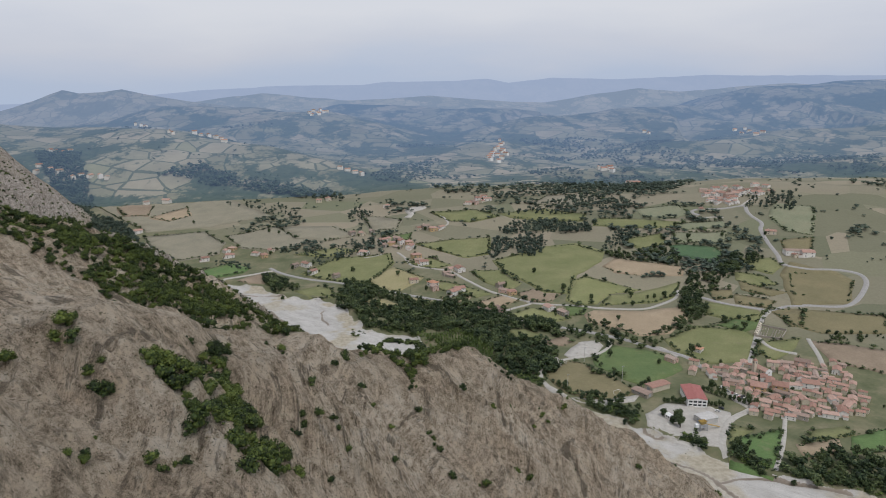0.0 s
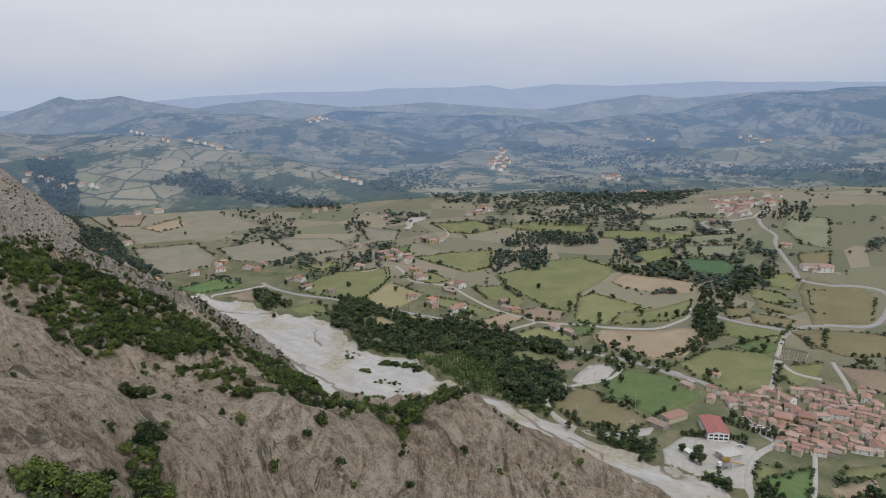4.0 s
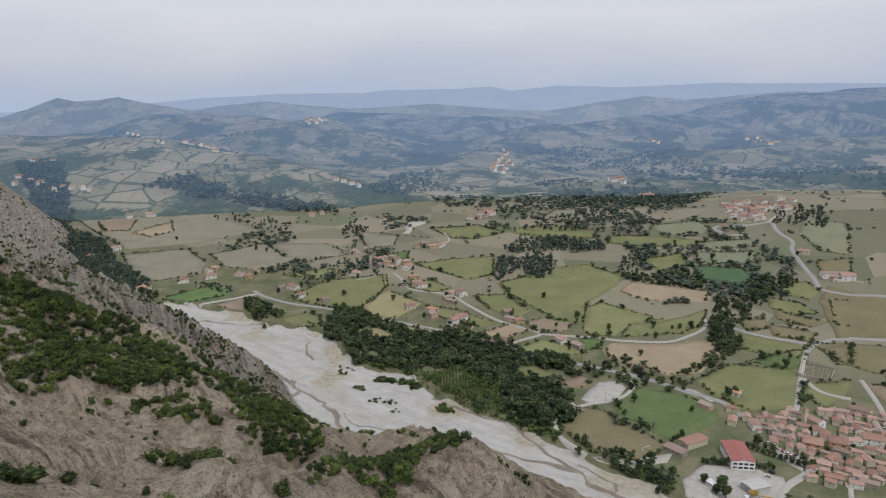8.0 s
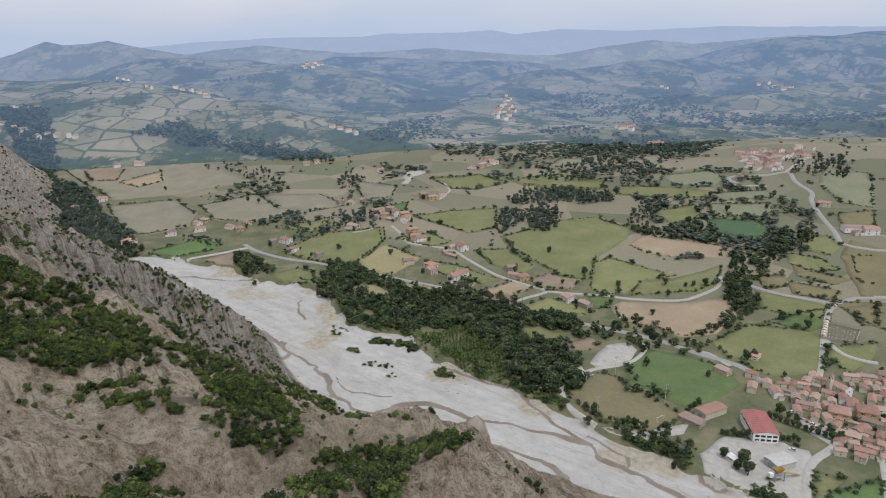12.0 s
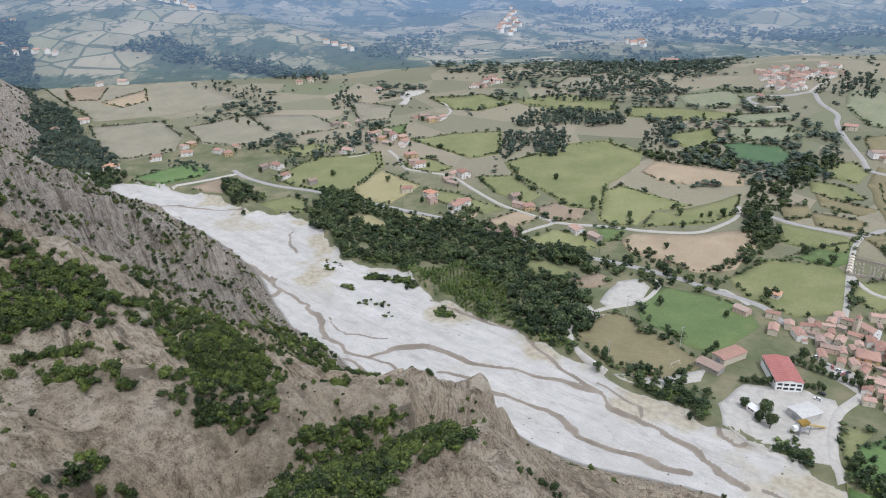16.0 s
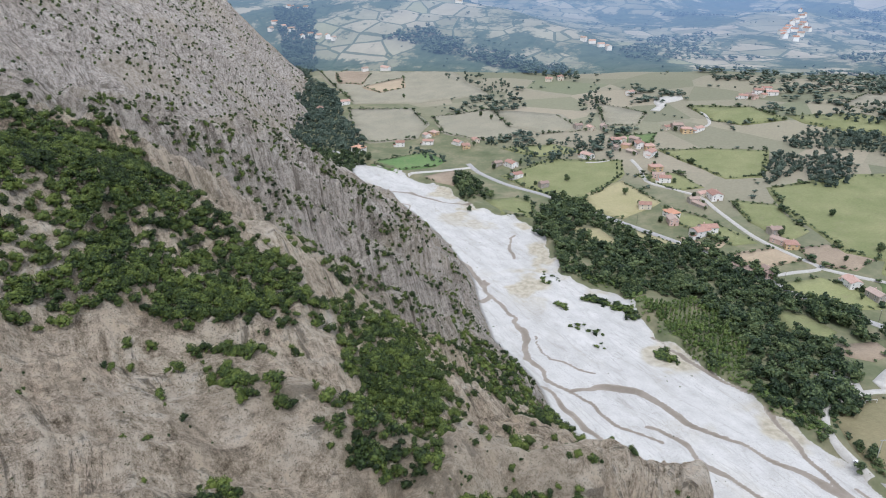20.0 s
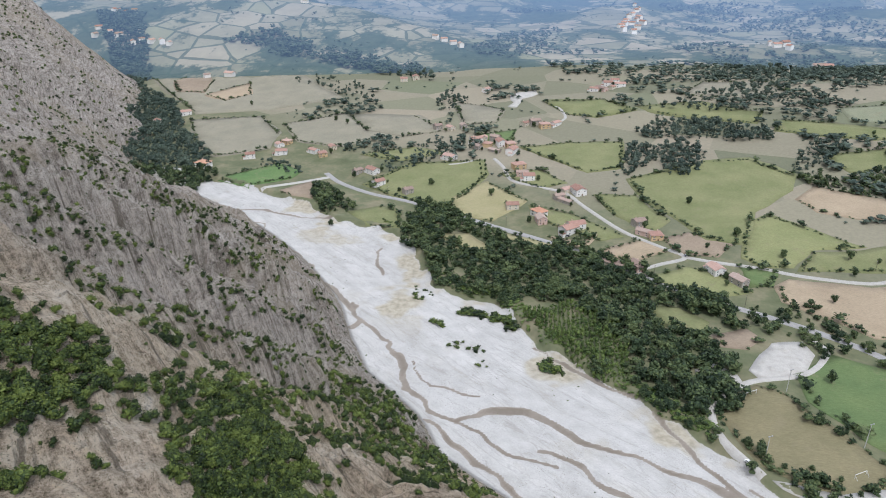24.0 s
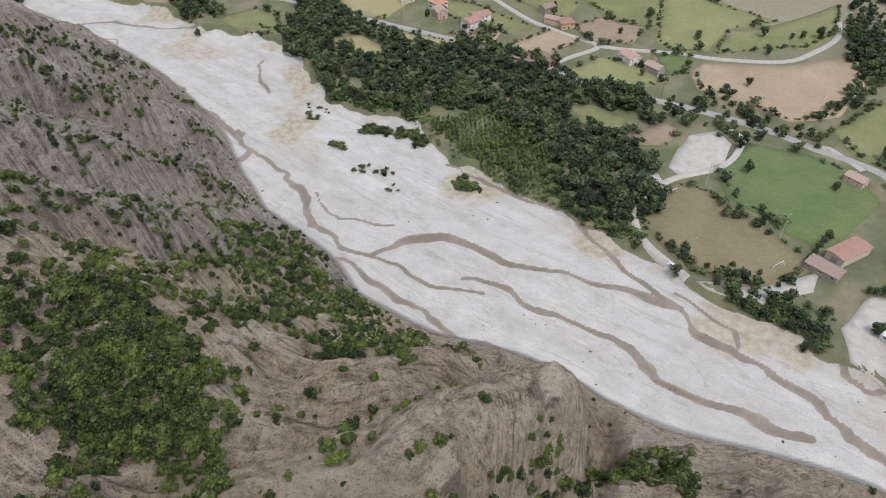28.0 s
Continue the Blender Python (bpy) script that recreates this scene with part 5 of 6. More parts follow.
    def __init__(self, leaves, leaf, lobes=7, n=8):
        self.kinds = [leaf_cloud(RNG, leaves, crown_lobes(RNG, 8.5, 10.0, lobes, 0.15), leaf, 0.64) for _ in range(n)]
        self.out, self.tint = [], []

    def add(self, x, y, h, w=None, z=None):
        q = self.kinds[RNG.randint(len(self.kinds))]
        a, s, k = RNG.rand() * 6.283, (w or h * 0.7) / 7.0, h / 10.0
        c, sn = math.cos(a) * s, math.sin(a) * s
        z = float(height(x, y)) if z is None else z
        self.out.append(np.c_[q[:, 0] * c - q[:, 1] * sn + x, q[:, 0] * sn + q[:, 1] * c + y, q[:, 2] * k + z - 0.6])
        self.tint.append(np.full(len(q) // 4, RNG.uniform(-0.25, 0.28)))

    def finish(self, name, material, label, category):
        tagged(new(name, quads_mesh(name, np.concatenate(self.out), material, np.concatenate(self.tint))), label, category, kind="stuff")


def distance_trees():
    """Far leaves with the farmland's painted haze: base colour dimmed, bluish glow added."""
    m, t, b = shade("haze_painted_trees", 1.0)
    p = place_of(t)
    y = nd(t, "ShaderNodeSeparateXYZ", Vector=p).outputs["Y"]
    veil = painted_haze(t, y, 1330.0, (0.09, 0.95))
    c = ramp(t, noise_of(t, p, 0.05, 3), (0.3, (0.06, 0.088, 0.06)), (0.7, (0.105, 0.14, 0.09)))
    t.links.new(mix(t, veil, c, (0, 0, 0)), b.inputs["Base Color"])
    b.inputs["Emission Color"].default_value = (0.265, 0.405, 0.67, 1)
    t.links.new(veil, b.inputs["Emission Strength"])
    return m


def plant_woods():
    hazy, beyond = Grove(24, 2.0, 3), Grove(50, 1.5, 4)
    wood, poplar = Grove(190, 1.15, 8), Grove(40, 1.6, 3)
    for points, density, tall, kind in WOODS:
        xs, ys = [p[0] for p in points], [p[1] for p in points]
        step = 5.6 if kind != "poplar" else 2.8
        if min(ys) > 1050:
            step = 9.0
        gx, gy = np.meshgrid(np.arange(min(xs), max(xs), step), np.arange(min(ys), max(ys), step))
        x, y = gx.ravel(), gy.ravel()
        j = 0.5 if kind != "poplar" else 0.15
        x, y = x + RNG.uniform(-j, j, len(x)) * step, y + RNG.uniform(-j, j, len(y)) * step
        ok = inside(points, x + 7 * vnoise(x, y, 22, 401), y + 7 * vnoise(x, y, 22, 402)) & (RNG.rand(len(x)) < density)
        ok &= mountain(x, y) < valley(x, y) + (6 if kind == "valley" else 2)
        if kind == "riverside":
            ok &= ~(np.any([inside(p, x, y) for p, t in FIELDS if t in ("tanolive", "olive", "brown")], axis=0))
        h = (1.15 if kind == "poplar" else 1.2) * tall * RNG.uniform(0.5, 1.3, len(x)) * (0.8 + 0.35 * fbm(x, y, 30, 2, 5))
        if not ok.any():
            continue
        z = np.where(y[ok] > 1335, far_height(x[ok], y[ok]), height(x[ok], y[ok]))
        for a, b, k, g in zip(x[ok], y[ok], h[ok], z):
            if b > 1335:
                hazy.add(a, b, k, k * 1.1, g)
                continue
            (poplar if kind == "poplar" else beyond if b > 900 else wood).add(a, b, k, z=g, w=k * (0.5 if kind == "poplar" else RNG.uniform(0.7, 0.95)))
    hedge = Grove(36, 1.5, 2)
    # hedges and rows of trees along the field edges and lanes
    for points, tone in FIELDS:
        for a, b in zip(points, points[1:] + points[:1]):
            length = math.dist(a, b)
            if RNG.rand() < 0.30 or length < 12:
                continue
            n = int(length / 2.6)
            t = (np.arange(n) + RNG.rand(n)) / n
            x, y = a[0] + (b[0] - a[0]) * t + RNG.normal(size=n) * 0.8, a[1] + (b[1] - a[1]) * t + RNG.normal(size=n) * 0.8
            ok = (RNG.rand(n) > 0.25) & (along(RIGHT_BANK, x, y)[1] >= 0)
            for p, q, g in zip(x[ok], y[ok], height(x[ok], y[ok])):
                h = 1.8 + 2.4 * RNG.rand() ** 2 + (3.5 if RNG.rand() < 0.06 else 0)
                hedge.add(p, q, h, h * 1.3, g)
    # low willow scrub on the gravel bars
    bars = Grove(50, 1.5, 3)
    for pts, n, size in (([(-59, 643), (-44, 640), (-29, 640), (-20, 622)], 60, 2.4), ([(-94, 662), (-90, 657)], 5, 2.0), ([(-73, 625), (-70, 623)], 4, 2.6), ([(-62, 600), (-50, 602), (-36, 597)], 14, 1.5),
                         ([(-4, 591), (2, 587), (6, 584)], 9, 2.8), ([(9, 582), (11, 581)], 2, 1.6), ([(-36, 581), (-34, 580)], 3, 1.4), ([(-50, 668), (-35, 668), (-60, 668)], 16, 1.8), ([(25, 488), (40, 483)], 5, 0.6),
                         ([(-99, 673), (-70, 661)], 6, 1.2), ([(45, 470), (75, 452), (90, 436)], 7, 0.6), ([(-90, 750), (-150, 790)], 12, 1.4), ([(-186, 812), (-210, 800)], 5, 1.0)):
        for k in range(n):
            i = RNG.randint(len(pts) - 1)
            t = RNG.rand()
            bars.add(pts[i][0] + (pts[i + 1][0] - pts[i][0]) * t + RNG.normal() * 1.8, pts[i][1] + (pts[i + 1][1] - pts[i][1]) * t + RNG.normal() * 2.0, 1.5 * size * RNG.uniform(0.5, 1.2), 1.9 * size * RNG.uniform(0.9, 1.7))
    x, y = RNG.uniform(-300, 200, 1300), RNG.uniform(400, 860, 1300)
    ok = (along(RIGHT_BANK, x, y)[1] < 0) & (mountain(x, y) < -1) & (vnoise(x, y, 40, 19) > 0.1)
    for a, b, g in zip(x[ok], y[ok], height(x[ok], y[ok])):
        bars.add(a, b, RNG.uniform(0.3, 0.9), RNG.uniform(0.5, 1.9), g)
    bars.finish("bar_scrub", LEAF_SHRUB, "low willow bushes on the gravel bars", "scrub")
    # shrubs and trees along the gravel bank
    for i in range(1700):
        k = RNG.randint(8, len(RIGHT_BANK) - 4)
        a, b = RIGHT_BANK[k], RIGHT_BANK[k + 1]
        t = RNG.rand()
        x, y = a[0] + (b[0] - a[0]) * t, a[1] + (b[1] - a[1]) * t
        o = abs(RNG.normal()) * 5 + 1.5
        if vnoise(x, y, 30, 15) < -0.15:
            continue
        h = 1.8 + 4 * RNG.rand() ** 2
        if i % 2:
            poplar.add(x + o * 0.8, y + o * 1.0, h * 0.6, h * 0.85)
        else:
            wood.add(x + o * 0.6, y + o * 0.8, h, h * 1.0)
    beyond.finish("farmland_woods", LEAF_FAR_HAZED, "green woods and copses between the farther fields", "woods")
    hazy.finish("valley_woods", distance_trees(), "woods along the far valley with blue haze painted in", "woods")
    hedge.finish("field_hedges", LEAF_WOOD, "green hedges and bush rows along the field edges", "hedges")
    for i in range(420):
        k = RNG.randint(10, 17)
        t, o = RNG.rand(), RNG.uniform(0.5, 13)
        a, b = RIGHT_BANK[k], RIGHT_BANK[k + 1]
        h = RNG.uniform(0.9, 2.6)
        poplar.add(a[0] + (b[0] - a[0]) * t + o * 0.66, a[1] + (b[1] - a[1]) * t + o * 0.75, h, h * RNG.uniform(1.2, 1.8))
    wood.finish("riverside_woods", LEAF_WOOD, "dark green riverside woods, copses and hedgerows", "woods")
    poplar.finish("poplar_plantation", LEAF_POPLAR, "rows of young bright green poplars beside the river", "plantation")


plant_woods()


def plant_distance():
    """Hedges, copses and woods of the farmland from the second field belt to the far slopes."""
    far, haze = Grove(20, 2.2, 2), Grove(10, 2.6, 1)
    n = 22000
    x, y = RNG.uniform(-900, 1100, n), 800 + 1500 * RNG.rand(n) ** 1.3
    cellx, celly = 74 + 0.02 * y, 60 + 0.02 * y
    wx, wy = x + 30 * vnoise(x, y, 130, 25), y + 26 * vnoise(x, y, 110, 26)
    fx, fy = np.abs((wx / cellx) % 1 - 0.5) * cellx, np.abs((wy / celly) % 1 - 0.5) * celly
    line = np.minimum(fx, fy) < 2.6
    wooded = fbm(x, y, 210, 4, 27) > 0.31 - 0.00002 * y
    nn = (x + 230) * 0.546 + (y - 905) * 0.838
    ok = (line & (vnoise(x, y, 60, 28) > -0.45) | wooded) & (mountain(x, y) < valley(x, y)) & (nn > 70)
    for p, tone in FIELDS:
        ok &= ~inside(p, x, y)
    for p, w in ROADS:
        ok &= along(p, x, y)[0] > w + 1.5
    z = np.where(y > 1340, far_height(x, y), height(x, y))
    for a, b, c, wd in zip(x[ok], y[ok], z[ok], wooded[ok]):
        h = RNG.uniform(5, 8.5) if wd else RNG.uniform(2.2, 5.0)
        (far if b < 1340 else haze).add(a, b, h, h * RNG.uniform(1.2, 1.7), c)
    haze.finish("distant_woods", distance_trees(), "far hedges and woods with pale haze painted in", "woods")
    far.finish("hedgerows", LEAF_FAR_HAZED, "hedgerows and copses between the far fields", "hedgerows")


plant_distance()

# ---- houses, church, sheds and small things of the villages ----
def wall_material(name, lo, hi):
    return plain_material(name, lo, hi, 0.6, 0.9, 0.05)


def roof_material(name, lo, mid, hi):
    m, t, b = shade(name, 0.85)
    p = place_of(t)
    o = nd(t, "ShaderNodeObjectInfo").outputs["Random"]
    k = calc(t, "MULTIPLY_ADD", noise_of(t, p, 0.9, 6, 0.75), 0.8, calc(t, "MULTIPLY_ADD", o, 0.5, -0.15))
    t.links.new(ramp(t, k, (0.2, lo), (0.5, mid), (0.85, hi)), b.inputs["Base Color"])
    bump(t, b, noise_of(t, scaled(t, p, (3, 3, 6)), 1.0, 3), 0.6, 0.15)
    return m


WALLS = [wall_material("plaster_cream", (0.52, 0.46, 0.36), (0.66, 0.60, 0.49)), wall_material("plaster_white", (0.66, 0.64, 0.60), (0.80, 0.78, 0.74)),
         wall_material("plaster_ochre", (0.50, 0.36, 0.20), (0.60, 0.45, 0.27)), wall_material("rubble_stone", (0.28, 0.25, 0.21), (0.42, 0.38, 0.33)), wall_material("plaster_pink", (0.52, 0.36, 0.30), (0.62, 0.46, 0.39))]
ROOFS = [roof_material("terracotta", (0.25, 0.145, 0.11), (0.37, 0.225, 0.175), (0.48, 0.35, 0.29)), roof_material("old_tiles", (0.22, 0.16, 0.13), (0.32, 0.24, 0.195), (0.42, 0.33, 0.28)),
         roof_material("orange_tiles", (0.36, 0.165, 0.105), (0.45, 0.235, 0.15), (0.52, 0.31, 0.21))]
RED_METAL = plain_material("red_sheet", (0.33, 0.125, 0.11), (0.40, 0.165, 0.145), 0.3, 0.6)
DARK_GLASS = plain_material("window_glass", (0.03, 0.035, 0.04), (0.06, 0.065, 0.07), 1.0, 0.2)
SHUTTER = plain_material("shutter_wood", (0.12, 0.075, 0.045), (0.19, 0.12, 0.075), 2.0)
CONCRETE = plain_material("concrete", (0.42, 0.41, 0.39), (0.56, 0.55, 0.52), 0.5)
WHITE = plain_material("white_paint", (0.70, 0.70, 0.69), (0.82, 0.82, 0.80), 0.8, 0.6)
STEEL = plain_material("grey_steel", (0.28, 0.29, 0.30), (0.38, 0.39, 0.40), 1.0, 0.5)
YELLOW = plain_material("yellow_paint", (0.36, 0.25, 0.07), (0.44, 0.31, 0.10), 1.0, 0.5)


def box(w, d, h, x=0, y=0, z=0, chamfer=0.0):
    """A box standing on z, its upper edges cut where chamfer is given."""
    a, b = w / 2, d / 2
    c = chamfer
    v = [(x - a, y - b, z), (x + a, y - b, z), (x + a, y + b, z), (x - a, y + b, z)]
    v += [(x - a, y - b, z + h - c), (x + a, y - b, z + h - c), (x + a, y + b, z + h - c), (x - a, y + b, z + h - c)]
    f = [(3, 2, 1, 0)] + [(i, (i + 1) % 4, 4 + (i + 1) % 4, 4 + i) for i in range(4)]
    if c:
        v += [(x - a + c, y - b + c, z + h), (x + a - c, y - b + c, z + h), (x + a - c, y + b - c, z + h), (x - a + c, y + b - c, z + h)]
        f += [(4 + i, 4 + (i + 1) % 4, 8 + (i + 1) % 4, 8 + i) for i in range(4)] + [(8, 9, 10, 11)]
    else:
        f.append((4, 5, 6, 7))
    return v, f


def joined(*pieces):
    v, f = [], []
    for pv, pf in pieces:
        o = len(v)
        v += list(pv)
        f += [tuple(i + o for i in q) for q in pf]
    return v, f


def gable_walls(w, l, h, rise, base=1.5):
    """Walls with gables: the ridge runs along y; they reach a little into the ground."""
    a, b = w / 2, l / 2
    v = [(-a, -b, -base), (a, -b, -base), (a, b, -base), (-a, b, -base), (-a, -b, h), (a, -b, h), (a, b, h), (-a, b, h), (0, -b, h + rise), (0, b, h + rise)]
    return v, [(0, 1, 5, 8, 4), (2, 3, 7, 9, 6), (1, 2, 6, 5), (3, 0, 4, 7), (3, 2, 1, 0)]


def gable_roof(w, l, h, rise, over=0.5, thick=0.22):
    a, b = w / 2 + over, l / 2 + over
    drop = rise * over / (w / 2)
    out = []
    for dz in (0.03, thick):
        out += [(-a, -b, h - drop + dz), (0, -b, h + rise + dz), (a, -b, h - drop + dz), (-a, b, h - drop + dz), (0, b, h + rise + dz), (a, b, h - drop + dz)]
    return out, [(0, 1, 4, 3), (1, 2, 5, 4), (6, 9, 10, 7), (7, 10, 11, 8), (0, 3, 9, 6), (2, 8, 11, 5), (0, 6, 7, 1), (1, 7, 8, 2), (3, 4, 10, 9), (4, 5, 11, 10)]


def hip_roof(w, l, h, rise, over=0.6, thick=0.2):
    a, b = w / 2 + over, l / 2 + over
    r = max(0.4, (l - w) / 2)
    v = [(-a, -b, h - thick), (a, -b, h - thick), (a, b, h - thick), (-a, b, h - thick), (-a, -b, h), (a, -b, h), (a, b, h), (-a, b, h), (0, -r, h + rise), (0, r, h + rise)]
    return v, [(3, 2, 1, 0), (0, 1, 5, 4), (1, 2, 6, 5), (2, 3, 7, 6), (3, 0, 4, 7), (4, 5, 8), (5, 6, 9, 8), (6, 7, 9), (7, 4, 8, 9)]


def window_at(parent, x, y, z, nx, ny, w=1.0, h=1.35, shut=True):
    """A window: a dark pane set in a pale frame, with folded shutters."""
    if nx:
        fr = joined(box(0.10, w + 0.24, 0.12, x + nx * 0.04, y, z - 0.12), box(0.10, w + 0.24, 0.12, x + nx * 0.04, y, z + h), box(0.10, 0.12, h, x + nx * 0.04, y - w / 2 - 0.06, z), box(0.10, 0.12, h, x + nx * 0.04, y + w / 2 + 0.06, z))
        pn = box(0.06, w, h, x + nx * 0.01, y, z)
        sh = (box(0.08, 0.5, h, x + nx * 0.05, y - w / 2 - 0.38, z), box(0.08, 0.5, h, x + nx * 0.05, y + w / 2 + 0.38, z))
    else:
        fr = joined(box(w + 0.24, 0.10, 0.12, x, y + ny * 0.04, z - 0.12), box(w + 0.24, 0.10, 0.12, x, y + ny * 0.04, z + h), box(0.12, 0.10, h, x - w / 2 - 0.06, y + ny * 0.04, z), box(0.12, 0.10, h, x + w / 2 + 0.06, y + ny * 0.04, z))
        pn = box(w, 0.06, h, x, y + ny * 0.01, z)
        sh = (box(0.5, 0.08, h, x - w / 2 - 0.38, y + ny * 0.05, z), box(0.5, 0.08, h, x + w / 2 + 0.38, y + ny * 0.05, z))
    win = part("window", mesh_of("window", *fr, WHITE), parent)
    part("pane", mesh_of("pane", *pn, DARK_GLASS), win)
    if shut:
        for one in sh:
            part("shutter", mesh_of("shutter", *one, SHUTTER), win)


def make_house(w, l, h, rise, wall, roof, label, hip=False, full=True, annex=False):
    base = new("house")
    if hip:
        v, f = box(w, l, h + 1.4, 0, 0, -1.5)
        part("wall", mesh_of("wall", v, f, wall), base)
        part("roof", mesh_of("roof", *hip_roof(w, l, h, rise), roof), base)
    else:
        part("wall", mesh_of("wall", *gable_walls(w, l, h, rise), wall), base)
        part("roof", mesh_of("roof", *gable_roof(w, l, h, rise), roof), base)
    part("chimney", mesh_of("chimney", *joined(box(0.6, 0.6, 1.9, w * 0.2, l * 0.22, h + rise * 0.45), box(0.8, 0.8, 0.14, w * 0.2, l * 0.22, h + rise * 0.45 + 1.9)), WALLS[4]), base)
    part("door", mesh_of("door", *joined(box(1.1, 0.1, 2.1, 0.6, -l / 2 - 0.03, 0.0), box(1.4, 0.06, 2.25, 0.6, -l / 2, 0.0)), SHUTTER), base)
    floors = (1.1, 3.9) if h > 4.8 else (1.1,)
    for z in floors:
        for x in ((-w * 0.28, w * 0.28) if z > 2 else (-w * 0.28,)):
            window_at(base, x, -l / 2, z, 0, -1, shut=hip)
        for y in ((-l * 0.25, l * 0.25) if full else (0,)):
            window_at(base, -w / 2, y, z, -1, 0, shut=hip)
            if full:
                window_at(base, w / 2, y, z, 1, 0, shut=False)
    if annex:
        part("lean_to", mesh_of("lean_to", *box(w * 0.5, 3.4, 2.7 + 1.2, -w * 0.2, l / 2 + 1.7, -1.2), wall), base)
        part("lean_to_roof", mesh_of("lean_to_roof", *joined(box(w * 0.5 + 0.6, 3.9, 0.2, -w * 0.2, l / 2 + 1.75, 2.72)), roof), base)
    tagged(base, label, "house")
    base.location = (0, 0, -3000)
    return base


HOUSE_KINDS = [make_house(9, 12, 5.8, 2.0, WALLS[0], ROOFS[0], "cream plastered two-storey house with terracotta tiled roof"),
               make_house(10, 13, 6.2, 2.1, WALLS[1], ROOFS[0], "white plastered house with tiled gable roof", annex=True),
               make_house(8, 11, 6.4, 1.9, WALLS[3], ROOFS[1], "old rubble-stone house with weathered tile roof"),
               make_house(9, 14, 6.0, 2.2, WALLS[4], ROOFS[1], "pink plastered house with faded tile roof"),
               make_house(11, 12, 6.4, 2.2, WALLS[2], ROOFS[0], "ochre house with hipped tile roof", hip=True),
               make_house(10, 11, 5.6, 2.0, WALLS[1], ROOFS[2], "white house with bright orange hipped roof", hip=True),
               make_house(7, 15, 4.2, 1.7, WALLS[3], ROOFS[1], "long low stone barn with tile roof", full=False),
               make_house(8, 10, 6.6, 1.8, WALLS[0], ROOFS[0], "tall narrow cream house with pinkish tile roof", full=False)]
HRNG = np.random.RandomState(29)


def set_house(kind, x, y, turn, group, scale=1.0, lift=0.0, stretch=1.0):
    z = float(far_height(x, y)) + 0.5 if y > 1340 else float(min(height(x + dx, y + dy) for dx in (-5, 5) for dy in (-5, 5))) + 0.45 + lift
    m = Matrix.Translation((x, y, z)) @ Matrix.Rotation(radians(turn), 4, "Z") @ Matrix.Diagonal((scale, scale * stretch, scale * HRNG.uniform(0.78, 1.0), 1))
    return tagged(copy_thing(HOUSE_KINDS[kind], m), group=group)


def settle(points, kinds, turns, group, scale=(0.85, 1.15), longer=1.2):
    for x, y in points:
        set_house(kinds[HRNG.randint(len(kinds))], x + HRNG.normal() * 0.6, y + HRNG.normal() * 0.6, turns[HRNG.randint(len(turns))] + HRNG.normal() * 11, group, HRNG.uniform(*scale), 0.0, HRNG.uniform(0.9, longer))


VILLAGE_0 = [(230, 574), (234, 561), (236, 548), (251, 564), (245, 540), (247, 532), (264, 565), (272, 572), (267, 556), (277, 567), (271, 548), (258, 540), (269, 535), (278, 540), (278, 531), (300, 556), (308, 553), (295, 538), (309, 542), (295, 525), (303, 526), (246, 488), (255, 494), (266, 502), (268, 498), (265, 489), (274, 493), (283, 498), (289, 498), (294, 495), (270, 481), (273, 477), (282, 481), (290, 485), (301, 494), (299, 484), (312, 498), (322, 507), (255, 478), (248, 471)]
VILLAGE_1 = [(265, 470), (274, 471), (292, 479), (297, 473), (308, 477), (311, 489), (317, 485), (329, 498), (321, 498), (350, 565), (356, 563), (347, 552), (350, 546), (335, 535), (335, 525), (350, 538), (346, 525), (333, 540), (275, 516), (278, 509), (289, 510), (300, 513), (306, 509), (222, 556), (239, 525), (300, 570), (311, 569)]
HAMLETS_0 = [(-345, 952), (-329, 997), (-324, 1007), (-317, 971), (-278, 975), (-264, 965), (-259, 987), (-208, 911), (-191, 912), (-177, 881), (-142, 860), (-115, 951), (-92, 1004), (-77, 990), (-62, 993), (-51, 986), (-48, 969), (-38, 924), (-33, 904), (-26, 894), (-38, 826), (-14, 813), (-11, 799), (13, 780), (20, 787), (71, 795), (75, 778), (82, 772), (120, 719), (132, 704), (-39, 1059), (-28, 1062), (-16, 1050), (-4, 1058), (56, 1204), (70, 1208), (-104, 1211), (451, 906), (-524, 1131), (-540, 1087)]
HAMLETS_1 = [(-144, 1053), (-128, 1049), (-113, 1052), (4, 848), (10, 839), (-70, 1007), (-84, 1009), (-87, 982), (-68, 973), (10, 864)]
HILLTOP_0 = [(427, 1083), (440, 1096), (440, 1077), (452, 1087), (453, 1072), (456, 1062), (430, 1060), (436, 1053), (440, 1047), (447, 1045), (456, 1050), (469, 1066), (482, 1077), (499, 1073), (525, 1075), (454, 1031), (443, 1031), (429, 1040), (423, 1054), (496, 1091), (515, 1091), (438, 1123), (457, 1124), (475, 1105), (474, 1130), (496, 1094), (527, 1133), (507, 1067), (539, 1117), (493, 1120), (397, 1016), (463, 831), (447, 833)]

for pts in (VILLAGE_0, VILLAGE_1):
    settle(pts, (0, 0, 1, 2, 3, 7, 7), (62, 62, 152, 332), "houses of the riverside village", (0.5, 0.7), 1.6)
ROOFTOPS = VILLAGE_0 + VILLAGE_1
for i in range(700):
    x, y = HRNG.uniform(240, 345), HRNG.uniform(474, 566)
    if all(math.dist((x, y), q) > 6.2 for q in ROOFTOPS) and math.dist((x, y), (281, 552)) > 16 and vnoise(x, y, 24, 44) > -0.2 and not inside([(228, 530), (262, 500), (240, 478), (215, 500)], np.array([x]), np.array([y]))[0]:
        ROOFTOPS.append((x, y))
        settle([(x, y)], (7, 7, 0, 6), (62, 152), "houses of the riverside village", (0.42, 0.58), 1.7)
